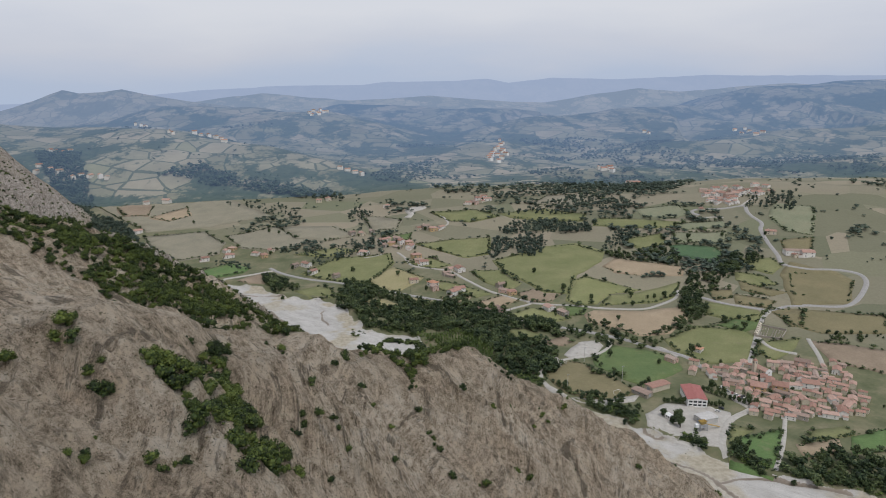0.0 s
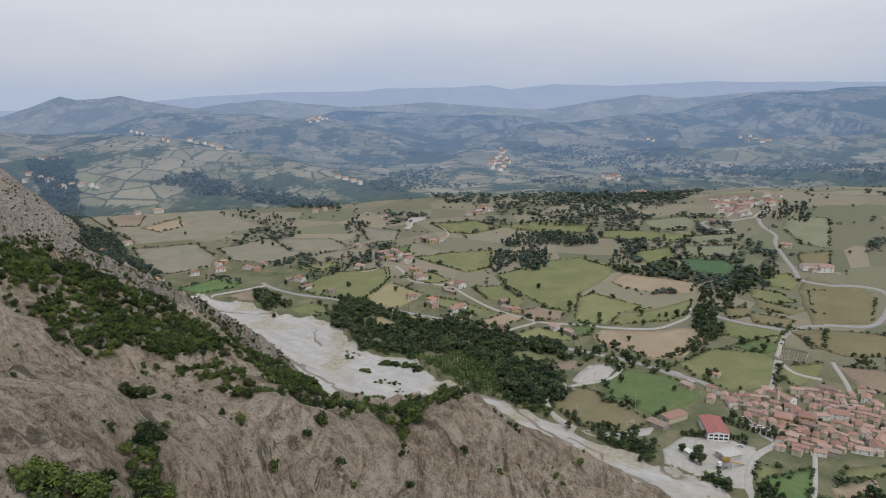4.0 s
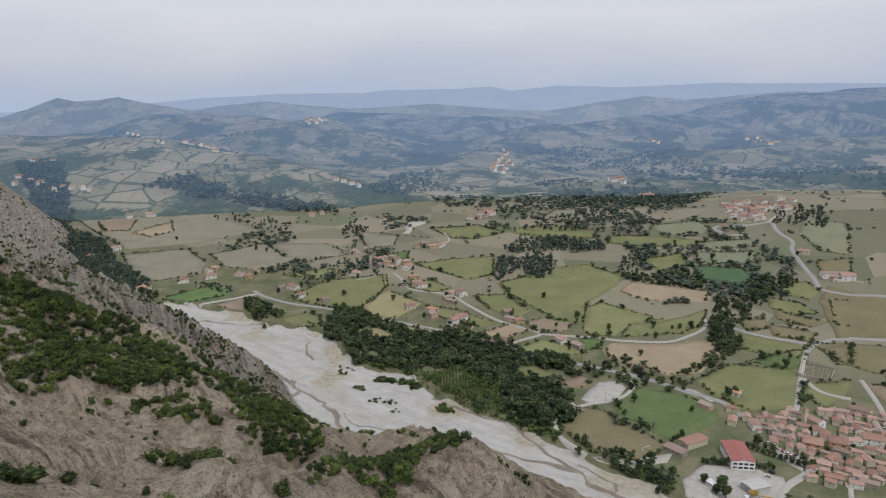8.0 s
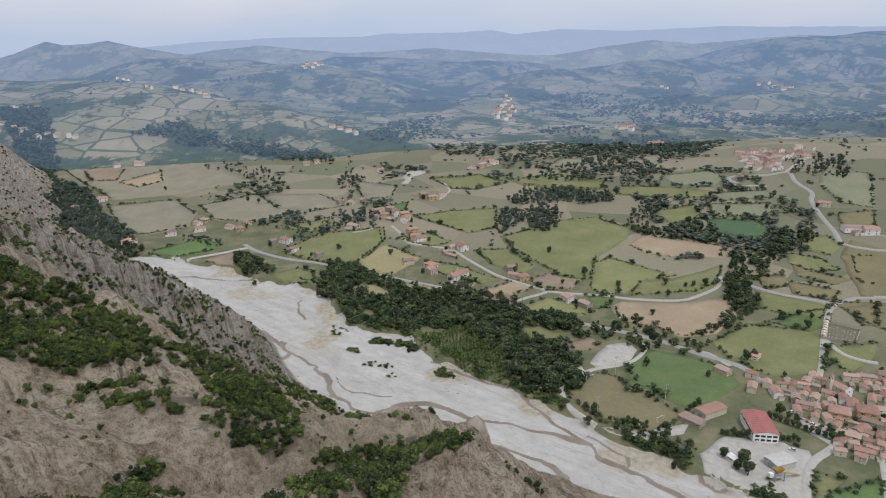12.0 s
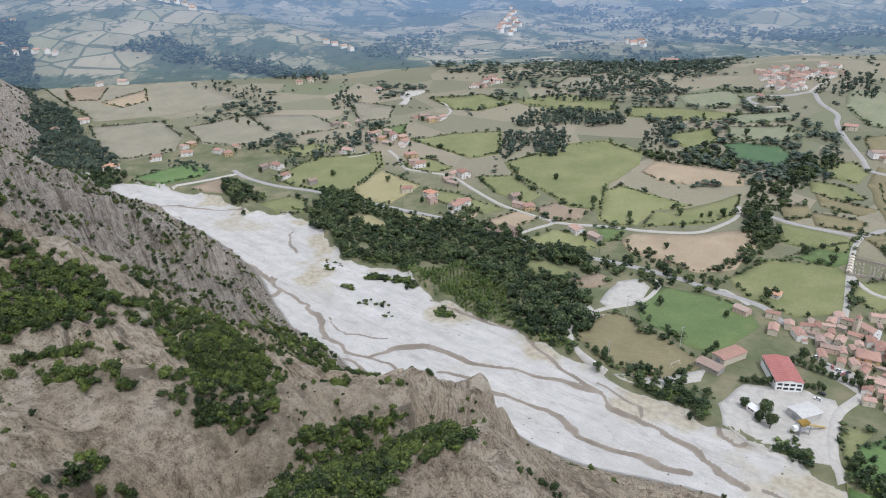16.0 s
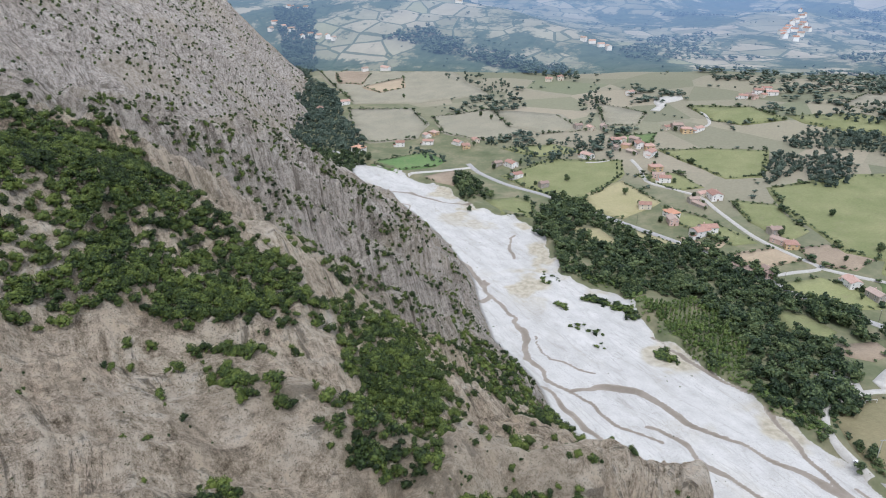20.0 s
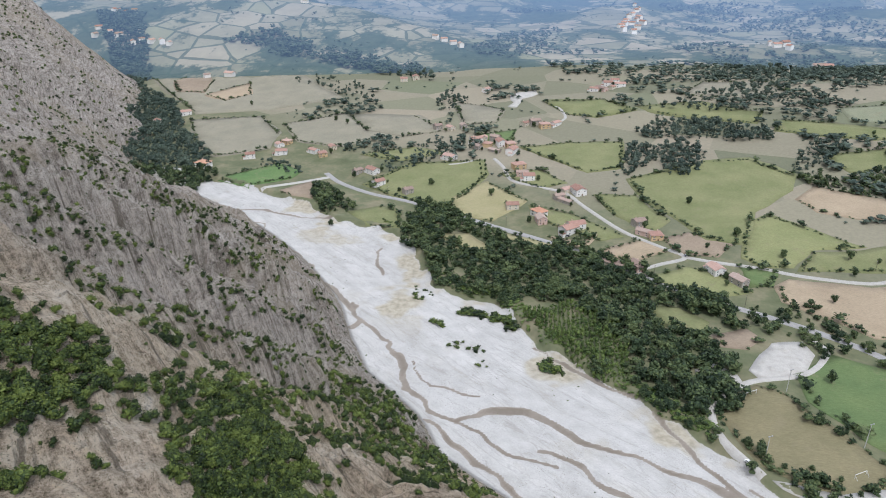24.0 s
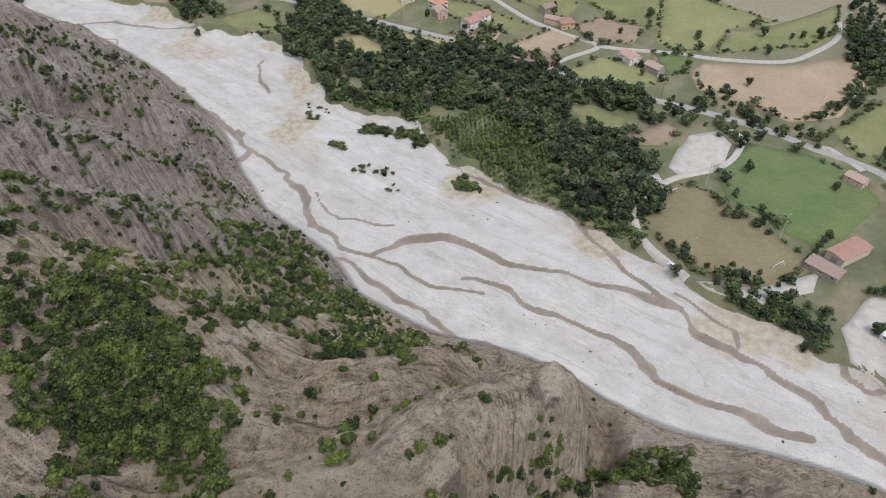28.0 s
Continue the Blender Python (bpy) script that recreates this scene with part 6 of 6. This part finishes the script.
settle(HAMLETS_0, (0, 1, 1, 1, 3, 4, 5, 2), (30, 58, 120, 150), "houses of the hamlets", (0.78, 1.05))
settle(HAMLETS_1, (0, 2, 3, 6), (30, 58, 120, 150), "houses of the hamlets", (0.75, 1.0))
settle(HILLTOP_0, (1, 1, 1, 0, 3), (10, 40, 100, 130), "houses of the hilltop village", (0.75, 1.1))


def make_far_house(w, l, h, wall, roof, label):
    """A house a mile off: walls and a tiled roof."""
    base = new("farmhouse")
    part("wall", mesh_of("wall", *gable_walls(w, l, h, 2.2), wall), base)
    part("roof", mesh_of("roof", *gable_roof(w, l, h, 2.2, 0.6, 0.3), roof), base)
    tagged(base, label, "house")
    base.location = (0, 0, -3000)
    return base


FAR_KINDS = [make_far_house(9, 13, 6.5, WALLS[1], ROOFS[1], "white house with brown tiled roof on a distant hill"), make_far_house(10, 11, 7.0, WHITE, ROOFS[0], "bright white house with terracotta roof far off"),
             make_far_house(8, 16, 5.5, WALLS[1], ROOFS[0], "long pale farmhouse far across the valley")]
FAR_VILLAGES = [[(-473, 2509), (-452, 2530), (-435, 2502), (-465, 2433), (-442, 2449), (-480, 2471), (-455, 2490), (-425, 2520)], [(-668, 1834), (-647, 1821), (-637, 1853), (-621, 1860), (-608, 1867), (-556, 1728)],
                [(-1085, 2412), (-1054, 2387), (-1029, 2363), (-708, 1764), (-694, 1751)], [(-931, 1608), (-914, 1601), (-895, 1595), (-884, 1608), (-905, 1511), (-899, 1486), (-872, 1495), (-848, 1486)],
                [(-808, 1467), (-794, 1476), (-774, 1474), (-752, 1474), (-735, 1469)], [(359, 1548), (366, 1534), (381, 1542), (382, 1517)], [(-237, 1554), (-220, 1549), (-201, 1536), (-184, 1519)],
                [(1036, 2424), (1033, 2358), (1072, 2390), (973, 2117), (1009, 2151), (1076, 2433), (689, 2333), (694, 2300)],
                [(121, 1793), (137, 1860), (148, 1845), (155, 1780), (155, 1936), (171, 2013), (169, 1912), (141, 1714), (173, 1861), (146, 1904), (122, 1731), (177, 2127), (130, 1815), (163, 1890), (180, 2050)],
                [(373, 1344), (389, 1350), (-560, 1350), (-600, 1345)]]
for spots in FAR_VILLAGES:
    for x, y in spots:
        k = HRNG.uniform(0.8, 1.1)
        tagged(copy_thing(FAR_KINDS[HRNG.randint(3)], Matrix.Translation((x, y, float(far_height(x, y)) + 0.4)) @ Matrix.Rotation(HRNG.rand() * 3.14, 4, "Z") @ Matrix.Diagonal((k, k, k * 1.1, 1))), group="houses of the far villages")
settle([(-223, 1300), (-241, 1290), (47, 1203), (64, 1225), (80, 1215), (74, 1238)], (1, 1, 0), (20, 100), "scattered farmhouses", (0.8, 1.1))
for k, x, y, turn, s in ((5, -383, 911, 75, 1.25), (1, 22, 860, 25, 1.05), (3, 64, 722, 28, 0.85), (4, 263, 519, 62, 1.0), (1, 309, 525, 70, 1.0), (4, 281, 519, 64, 1.0), (3, 325, 568, 60, 0.9), (5, 244, 605, 50, 0.8), (3, 211, 581, 35, 0.75)):
    set_house(k, x, y, turn, "larger houses", s)


def make_hall():
    """The sports hall: a long white building with a band of windows and a red sheet-metal roof."""
    base = new("sports_hall")
    w, l, h = 15.0, 27.0, 6.2
    part("wall", mesh_of("wall", *gable_walls(w, l, h, 1.2), WHITE), base)
    part("roof", mesh_of("roof", *gable_roof(w, l, h, 1.2, 0.4, 0.25), RED_METAL), base)
    for i in range(12):
        y = -l / 2 + 1.3 + i * 2.2
        for s in (-1, 1):
            a = 0.08 * (w / 2) + 0.0
            v = [(0, y, h + 1.47), (s * (w / 2 + 0.4), y, h + 0.19), (s * (w / 2 + 0.4), y + 0.12, h + 0.19), (0, y + 0.12, h + 1.47), (0, y, h + 1.55), (s * (w / 2 + 0.4), y, h + 0.27), (s * (w / 2 + 0.4), y + 0.12, h + 0.27), (0, y + 0.12, h + 1.55)]
            part("roof_seam", mesh_of("roof_seam", v, [(4, 5, 6, 7), (0, 1, 5, 4), (2, 3, 7, 6), (1, 2, 6, 5)], RED_METAL), base)
    for s in (-1, 1):
        for i in range(8):
            window_at(base, s * w / 2, -l / 2 + 2.2 + i * 3.2, 3.9, s, 0, 2.6, 1.3, False)
    for i in range(4):
        window_at(base, -5.2 + i * 3.5, -l / 2, 3.6, 0, -1, 2.6, 1.5, False)
        window_at(base, -5.2 + i * 3.5, -l / 2, 0.9, 0, -1, 2.6, 1.5, False)
    tagged(base, "long white sports hall with a dull red sheet-metal roof", "hall")
    base.matrix_world = Matrix.Translation((202.6, 502, float(height(202, 502)) + 0.6)) @ Matrix.Rotation(radians(-7), 4, "Z")


def make_church():
    base = new("church")
    part("nave_wall", mesh_of("nave_wall", *gable_walls(11, 24, 9, 3.2), WALLS[0]), base)
    part("nave_roof", mesh_of("nave_roof", *gable_roof(11, 24, 9, 3.2), ROOFS[0]), base)
    part("facade", mesh_of("facade", *joined(gable_walls(11.6, 0.7, 9.6, 3.6)), WHITE), base, "white plastered gable front").location = (0, -12.4, 0)
    part("door", mesh_of("door", *joined(box(2.0, 0.2, 3.0, 0, -12.82, 0), box(2.6, 0.12, 3.3, 0, -12.78, 0)), SHUTTER), base)
    v, f = tube([(0, -12.9, 7.0), (0, -12.9, 7.02)], [0.9, 0.9], 12)
    window_at(base, 0, -12.75, 6.2, 0, -1, 1.4, 1.8, False)
    for s in (-1, 1):
        for y in (-7, -1, 5):
            window_at(base, s * 5.5, y, 5.2, s, 0, 1.1, 2.2, False)
    tw = part("tower", mesh_of("tower", *joined(box(4.6, 4.6, 21, -8.2, 6, -1.5), box(5.2, 5.2, 0.45, -8.2, 6, 14.6), box(5.2, 5.2, 0.5, -8.2, 6, 19.4)), WALLS[0]), base, "square stone bell tower")
    for nx, ny in ((1, 0), (-1, 0), (0, 1), (0, -1)):
        window_at(tw, -8.2 + nx * 2.3, 6 + ny * 2.3, 15.8, nx, ny, 1.3, 2.8, False)
    a = 2.75
    part("spire", mesh_of("spire", [(-8.2 - a, 6 - a, 19.9), (-8.2 + a, 6 - a, 19.9), (-8.2 + a, 6 + a, 19.9), (-8.2 - a, 6 + a, 19.9), (-8.2, 6, 23.2)], [(0, 1, 4), (1, 2, 4), (2, 3, 4), (3, 0, 4), (3, 2, 1, 0)], ROOFS[0]), tw)
    part("cross", mesh_of("cross", *joined(box(0.14, 0.14, 1.8, -8.2, 6, 23.1), box(0.9, 0.14, 0.14, -8.2, 6, 24.2)), STEEL), tw)
    part("apse", mesh_of("apse", *tube([(0, 12, -1), (0, 12, 7), (0, 12, 9.2)], [4.2, 4.2, 0.3], 12), WALLS[3]), base)
    tagged(base, "parish church with white gable front and square bell tower", "church")
    base.matrix_world = Matrix.Translation((281, 552, float(height(281, 552)) + 0.3)) @ Matrix.Rotation(radians(20), 4, "Z") @ Matrix.Scale(0.62, 4)


def flat_shed(name, x, y, w, l, h, turn, roof, wall, label):
    base = new(name)
    part("wall", mesh_of("wall", *gable_walls(w, l, h, 0.6), wall), base)
    part("roof", mesh_of("roof", *gable_roof(w, l, h, 0.6, 0.5, 0.25), roof), base)
    part("door", mesh_of("door", *joined(box(2.8, 0.12, 2.8, 0, -l / 2 - 0.05, 0), box(3.2, 0.06, 3.0, 0, -l / 2 - 0.02, 0)), STEEL), base)
    for i in range(max(2, int(l / 5))):
        window_at(base, -w / 2, -l / 2 + 2 + i * (l - 4) / max(1, int(l / 5) - 1), 1.6, -1, 0, 1.5, 0.9, False)
    tagged(base, label, "shed")
    base.matrix_world = Matrix.Translation((x, y, float(height(x, y)) + 0.4)) @ Matrix.Rotation(radians(turn), 4, "Z")


make_hall()
make_church()
flat_shed("long_shed", 180, 523, 9, 20, 4.2, -62, ROOFS[0], WALLS[0], "long low cream building with a tile roof")
flat_shed("low_shed", 164, 512, 8, 15, 3.2, 40, ROOFS[1], WALLS[3], "low brown-roofed shed beside the sports field")
flat_shed("works_shed", 199, 466, 10, 14, 4.2, -70, CONCRETE, CONCRETE, "flat works building with a pale grey roof in the gravel yard")
flat_shed("hut", 173, 470, 4, 6, 3.0, 25, WHITE, WALLS[1], "small white hut between trees")
flat_shed("roadside_shed", 47, 725, 8, 17, 3.6, 58, ROOFS[1], WALLS[0], "long low shed beside the road")
flat_shed("farm_shed", 455, 838, 12, 34, 5.0, 85, ROOFS[1], WALLS[1], "long farm building with a brown tile roof")


def make_crusher():
    base = new("gravel_crusher")
    part("frame", mesh_of("frame", *joined(*[box(0.4, 0.4, 6, x, y, -0.5) for x in (-3, 3) for y in (-2, 2)], box(6.6, 0.35, 0.35, 0, -2, 5.2), box(6.6, 0.35, 0.35, 0, 2, 5.2), box(6.6, 4.6, 0.2, 0, 0, 3.2)), STEEL), base)
    v = [(-2.8, -1.8, 7.6), (2.8, -1.8, 7.6), (2.8, 1.8, 7.6), (-2.8, 1.8, 7.6), (-0.9, -0.8, 4.4), (0.9, -0.8, 4.4), (0.9, 0.8, 4.4), (-0.9, 0.8, 4.4)]
    part("hopper", mesh_of("hopper", v, [(0, 1, 5, 4), (1, 2, 6, 5), (2, 3, 7, 6), (3, 0, 4, 7), (4, 5, 6, 7)], YELLOW), base, "yellow steel hopper")
    part("conveyor", mesh_of("conveyor", [(3, -0.6, 4.6), (3, 0.6, 4.6), (15, 0.6, 0.6), (15, -0.6, 0.6), (3, -0.6, 5.1), (3, 0.6, 5.1), (15, 0.6, 1.1), (15, -0.6, 1.1)], [(4, 5, 6, 7), (3, 2, 1, 0), (0, 1, 5, 4), (1, 2, 6, 5), (2, 3, 7, 6), (3, 0, 4, 7)], YELLOW), base, "sloping yellow conveyor belt")
    part("cabin", mesh_of("cabin", *box(2.6, 2.2, 2.5, -4.8, 0, 3.2, 0.2), WHITE), base)
    tagged(base, "yellow and grey gravel crushing plant with a conveyor", "machine")
    base.matrix_world = Matrix.Translation((191, 452, float(height(191, 452)) + 0.3)) @ Matrix.Rotation(radians(15), 4, "Z")


make_crusher()


def gravel_heap(x, y, r, h):
    n, rings = 18, 5
    v, f = [], []
    for k in range(rings):
        t = k / (rings - 1)
        for i in range(n):
            a = 2 * math.pi * i / n
            rr = r * (1 - t) * (1 + 0.12 * float(vnoise(x + 5 * math.cos(a), y + 5 * math.sin(a), 2.3, k)))
            v.append((rr * math.cos(a), rr * math.sin(a), h * t - 0.4 * (1 - t)))
    for k in range(rings - 1):
        f += [(k * n + i, k * n + (i + 1) % n, (k + 1) * n + (i + 1) % n, (k + 1) * n + i) for i in range(n)]
    ob = tagged(new("mound", mesh_of("mound", v, f, GRAVEL, False)), "low pale grey mound dumped in the works yard", "mound", "mounds in the yards")
    ob.location = (x, y, float(height(x, y)) + 0.2)


for x, y, r, h in ((186, 486, 5, 2.4), (196, 489, 4, 2.0), (210, 486, 5, 2.2), (168, 460, 4, 1.8), (182, 440, 5, 2.2), (170, 482, 3.5, 1.5), (140, 622, 4, 1.6), (148, 612, 3, 1.3), (128, 600, 3.5, 1.3)):
    gravel_heap(x, y, r, h)


def make_goal():
    base = new("football_goal")
    for x in (-3.66, 3.66):
        part("post", mesh_of("post", *tube([(x, 0, -0.1), (x, 0, 2.44)], [0.09, 0.09], 8), WHITE), base)
    part("crossbar", mesh_of("crossbar", *box(7.44, 0.16, 0.16, 0, 0, 2.4), WHITE), base)
    for x in (-3.66, 3.66):
        part("stay", mesh_of("stay", [(x - 0.04, 0, 2.4), (x + 0.04, 0, 2.4), (x + 0.04, 1.8, 0), (x - 0.04, 1.8, 0), (x - 0.04, 0, 2.32), (x + 0.04, 0, 2.32), (x + 0.04, 1.7, 0), (x - 0.04, 1.7, 0)], [(0, 1, 2, 3), (7, 6, 5, 4), (0, 3, 7, 4), (1, 5, 6, 2)], WHITE), base)
    tagged(base, "white football goal frame on a dry pitch", "goal", "football goals")
    return base


def place(ob, x, y, turn, lift=0.3):
    ob.matrix_world = Matrix.Translation((x, y, float(height(x, y)) + lift)) @ Matrix.Rotation(radians(turn), 4, "Z")
    return ob


goal = place(make_goal(), 144, 515, 212)
copy_thing(goal, Matrix.Translation((110, 572, float(height(110, 572)) + 0.3)) @ Matrix.Rotation(radians(32), 4, "Z"))


def make_floodlight():
    base = new("floodlight_mast")
    part("pole", mesh_of("pole", *tube([(0, 0, -0.3), (0, 0, 6), (0, 0, 14)], [0.22, 0.17, 0.10], 8), CONCRETE), base)
    part("arm", mesh_of("arm", *box(2.4, 0.14, 0.14, 0, 0, 13.6), STEEL), base)
    for x in (-0.9, 0.9):
        part("lamp", mesh_of("lamp", *box(0.7, 0.35, 0.5, x, -0.2, 13.7, 0.08), STEEL), base)
    tagged(base, "tall pale floodlight mast beside the pitch", "mast", "masts by the pitch")
    return base


mast = place(make_floodlight(), 130, 579, 30)
for x, y in ((154, 537), (104, 520)):
    copy_thing(mast, Matrix.Translation((x, y, float(height(x, y)) + 0.2)) @ Matrix.Rotation(radians(30), 4, "Z"))


def make_pylon():
    base = new("utility_pole")
    part("pole", mesh_of("pole", *tube([(0, 0, -0.3), (0, 0, 9)], [0.16, 0.10], 6), BARK), base)
    part("crossarm", mesh_of("crossarm", *box(1.8, 0.12, 0.12, 0, 0, 8.4), BARK), base)
    for x in (-0.75, 0, 0.75):
        part("insulator", mesh_of("insulator", *tube([(x, 0, 8.5), (x, 0, 8.75)], [0.06, 0.05], 6), WHITE), base)
    tagged(base, "wooden utility pole at the edge of the road", "pole", "utility poles")
    return base


pylon = place(make_pylon(), -160, 852, 50)
for x, y in ((-100, 826), (-40, 791), (20, 755), (75, 712), (130, 674), (180, 646), (228, 725), (180, 722), (330, 655), (446, 900), (452, 960)):
    copy_thing(pylon, Matrix.Translation((x, y, float(height(x, y)))) @ Matrix.Rotation(radians(55), 4, "Z"))


def make_car(paint, words):
    base = new("car")
    v = [(-0.85, -2.1, 0.35), (0.85, -2.1, 0.35), (0.85, 2.1, 0.35), (-0.85, 2.1, 0.35), (-0.85, -2.1, 0.85), (0.85, -2.1, 0.85), (0.85, 2.1, 0.8), (-0.85, 2.1, 0.8)]
    part("body", mesh_of("body", v, [(3, 2, 1, 0), (0, 1, 5, 4), (1, 2, 6, 5), (2, 3, 7, 6), (3, 0, 4, 7), (4, 5, 6, 7)], paint), base)
    v = [(-0.8, -1.8, 0.83), (0.8, -1.8, 0.83), (0.8, 1.1, 0.83), (-0.8, 1.1, 0.83), (-0.62, -1.3, 1.42), (0.62, -1.3, 1.42), (0.62, 0.4, 1.42), (-0.62, 0.4, 1.42)]
    part("cabin_glass", mesh_of("cabin_glass", v, [(0, 1, 5, 4), (1, 2, 6, 5), (2, 3, 7, 6), (3, 0, 4, 7)], DARK_GLASS), base)
    part("roof", mesh_of("roof", *box(1.28, 1.75, 0.06, 0, -0.45, 1.40), paint), base)
    for x in (-0.8, 0.8):
        for y in (-1.3, 1.3):
            a = [(x - 0.1, y + 0.32 * math.cos(k * math.pi / 4), 0.32 + 0.32 * math.sin(k * math.pi / 4)) for k in range(8)]
            b = [(x + 0.1, q[1], q[2]) for q in a]
            part("wheel", mesh_of("wheel", a + b, [tuple(range(7, -1, -1)), tuple(range(8, 16))] + [(i, (i + 1) % 8, 8 + (i + 1) % 8, 8 + i) for i in range(8)], DARK_GLASS), base)
    tagged(base, words, "car", "parked cars")
    return base


CARS = [make_car(WHITE, "white parked car beside the road"), make_car(STEEL, "grey parked car in the village"), make_car(RED_METAL, "dull red parked car in the village"), make_car(DARK_GLASS, "black parked car in the village")]
for i, (x, y) in enumerate(((234, 524), (237, 521), (241, 505), (242, 503), (241, 509), (236, 516), (256, 479), (219, 486), (214, 481), (329, 545), (239, 513), (245, 507), (96, 516), (102, 742), (56, 729), (12, 772))):
    copy_thing(CARS[i % 4], Matrix.Translation((x, y, float(height(x, y)) + 0.5)) @ Matrix.Rotation(HRNG.rand() * 6.28, 4, "Z"))


def make_cemetery():
    """A walled churchyard with rows of pale tombs and small chapels."""
    base = new("cemetery")
    pts = [(323, 653), (344, 637), (331, 619), (309, 628)]
    for (ax, ay), (bx, by) in zip(pts, pts[1:] + pts[:1]):
        n = math.dist((ax, ay), (bx, by))
        w = part("boundary_wall", mesh_of("boundary_wall", *joined(box(n, 0.4, 2.6, 0, 0, -0.6), box(n, 0.6, 0.15, 0, 0, 2.0)), WALLS[3]), base)
        w.matrix_basis = Matrix.Translation(((ax + bx) / 2, (ay + by) / 2, float(height((ax + bx) / 2, (ay + by) / 2)))) @ Matrix.Rotation(math.atan2(by - ay, bx - ax), 4, "Z")
    tomb = mesh_of("tomb", *joined(box(0.9, 2.0, 0.6, 0, 0, -0.1, 0.06), box(0.9, 0.15, 1.1, 0, 0.95, 0)), WALLS[3])
    for i in range(9):
        for j in range(9):
            a, b = (i + 0.9) / 10, (j + 0.9) / 10
            x = (pts[3][0] * (1 - a) + pts[2][0] * a) * (1 - b) + (pts[0][0] * (1 - a) + pts[1][0] * a) * b
            y = (pts[3][1] * (1 - a) + pts[2][1] * a) * (1 - b) + (pts[0][1] * (1 - a) + pts[1][1] * a) * b
            if i == 4 or HRNG.rand() < 0.35:
                continue
            t = part("tomb", tomb, base)
            t.matrix_basis = Matrix.Translation((x, y, float(height(x, y)) + 0.1)) @ Matrix.Rotation(radians(-35), 4, "Z")
    for k in range(6):
        x, y = 311 + k * 2.6, 631 + k * 4.0
        c = part("chapel", mesh_of("chapel", *joined(gable_walls(3, 3.4, 2.8, 0.8), gable_roof(3, 3.4, 2.8, 0.8, 0.2, 0.15)), WALLS[0]), base)
        c.matrix_basis = Matrix.Translation((x, y, float(height(x, y)))) @ Matrix.Rotation(radians(-35), 4, "Z")
    tagged(base, "walled cemetery with rows of pale tombs and family chapels", "cemetery")


make_cemetery()

# single trees of the valley
TREE_KINDS = [make_shrub("tree", HRNG, 6.5 + k, 7.5 + 0.8 * k, 620, 0.72, LEAF_WOOD, w, "tree", True) for k, w in enumerate(("round-crowned dark green field tree", "spreading broad-leaved tree beside a field", "tall leafy tree at a field edge"))]
for i, (x, y) in enumerate([(117, 837), (145, 776), (187, 682), (314, 979), (387, 912), (216, 741), (234, 736), (242, 736), (252, 735), (318, 663), (293, 664), (305, 645), (212, 718), (300, 836), (340, 912),
                            (337, 962), (-288, 1092), (-268, 1076), (-442, 1173), (-194, 779), (-59, 853), (-3, 947), (-122, 879), (237, 601), (245, 605), (198, 575), (157, 591), (119, 756), (171, 743),
                            (102, 521), (104, 525), (98, 528), (232, 512), (229, 517), (226, 523), (246, 498), (249, 492), (173, 462), (178, 466), (169, 474), (181, 474), (176, 456), (203, 424), (207, 428), (209, 421)]):
    s = HRNG.uniform(0.65, 1.05)
    tagged(copy_thing(TREE_KINDS[i % 3], Matrix.Translation((x, y, float(height(x, y)) - 0.1)) @ Matrix.Rotation(HRNG.rand() * 6.28, 4, "Z") @ Matrix.Diagonal((s, s, s, 1))), group="single trees in the valley")
for x, y in [(-81, 944), (-79, 932), (-77, 920), (-75, 907), (-75, 941), (-73, 929), (-72, 918), (-70, 904), (-73, 896), (-76, 886), (-80, 876), (-84, 867), (-88, 859), (-91, 850), (-95, 842)]:
    s = HRNG.uniform(0.4, 0.5)
    tagged(copy_thing(TREE_KINDS[0], Matrix.Translation((x, y, float(height(x, y)) - 0.1)) @ Matrix.Rotation(HRNG.rand() * 6.28, 4, "Z") @ Matrix.Diagonal((s, s, s, 1))), "small dark tree of an avenue through a meadow", group="avenue of small trees")
for i in range(34):
    x, y = HRNG.uniform(236, 350), HRNG.uniform(474, 578)
    if all(math.dist((x, y), q) > 4.5 for q in ROOFTOPS):
        s = HRNG.uniform(0.35, 0.6)
        tagged(copy_thing(TREE_KINDS[i % 3], Matrix.Translation((x, y, float(height(x, y)) - 0.1)) @ Matrix.Rotation(HRNG.rand() * 6.28, 4, "Z") @ Matrix.Diagonal((s, s, s, 1))), "dark green garden tree between village houses", group="garden trees")
for i, (x, y) in enumerate(HAMLETS_0 + HAMLETS_1):
    a, s = HRNG.rand() * 6.28, HRNG.uniform(0.45, 0.8)
    x, y = x + 9.5 * math.cos(a), y + 9.5 * math.sin(a)
    tagged(copy_thing(TREE_KINDS[i % 3], Matrix.Translation((x, y, float(height(x, y)) - 0.1)) @ Matrix.Rotation(a, 4, "Z") @ Matrix.Diagonal((s, s, s, 1))), "dark green tree beside a hamlet house", group="garden trees of the hamlets")
# rows of clipped trees along the hall's yard and the parking
for (ax, ay), (bx, by), n in (((178, 498), (222, 490), 16), ((214, 521), (246, 490), 13), ((160, 519), (176, 535), 5)):
    for i in range(n):
        t, s = i / (n - 1), HRNG.uniform(0.5, 0.7)
        x, y = ax + (bx - ax) * t, ay + (by - ay) * t
        tagged(copy_thing(TREE_KINDS[i % 3], Matrix.Translation((x, y, float(height(x, y)) - 0.1)) @ Matrix.Rotation(HRNG.rand() * 6.28, 4, "Z") @ Matrix.Diagonal((s, s, s, 1))), "dark green tree in a row beside the yard", group="tree rows in the village")
for proto in HOUSE_KINDS + FAR_KINDS + TREE_KINDS + CARS:
    for o in [*proto.children_recursive, proto]:
        bpy.data.objects.remove(o)
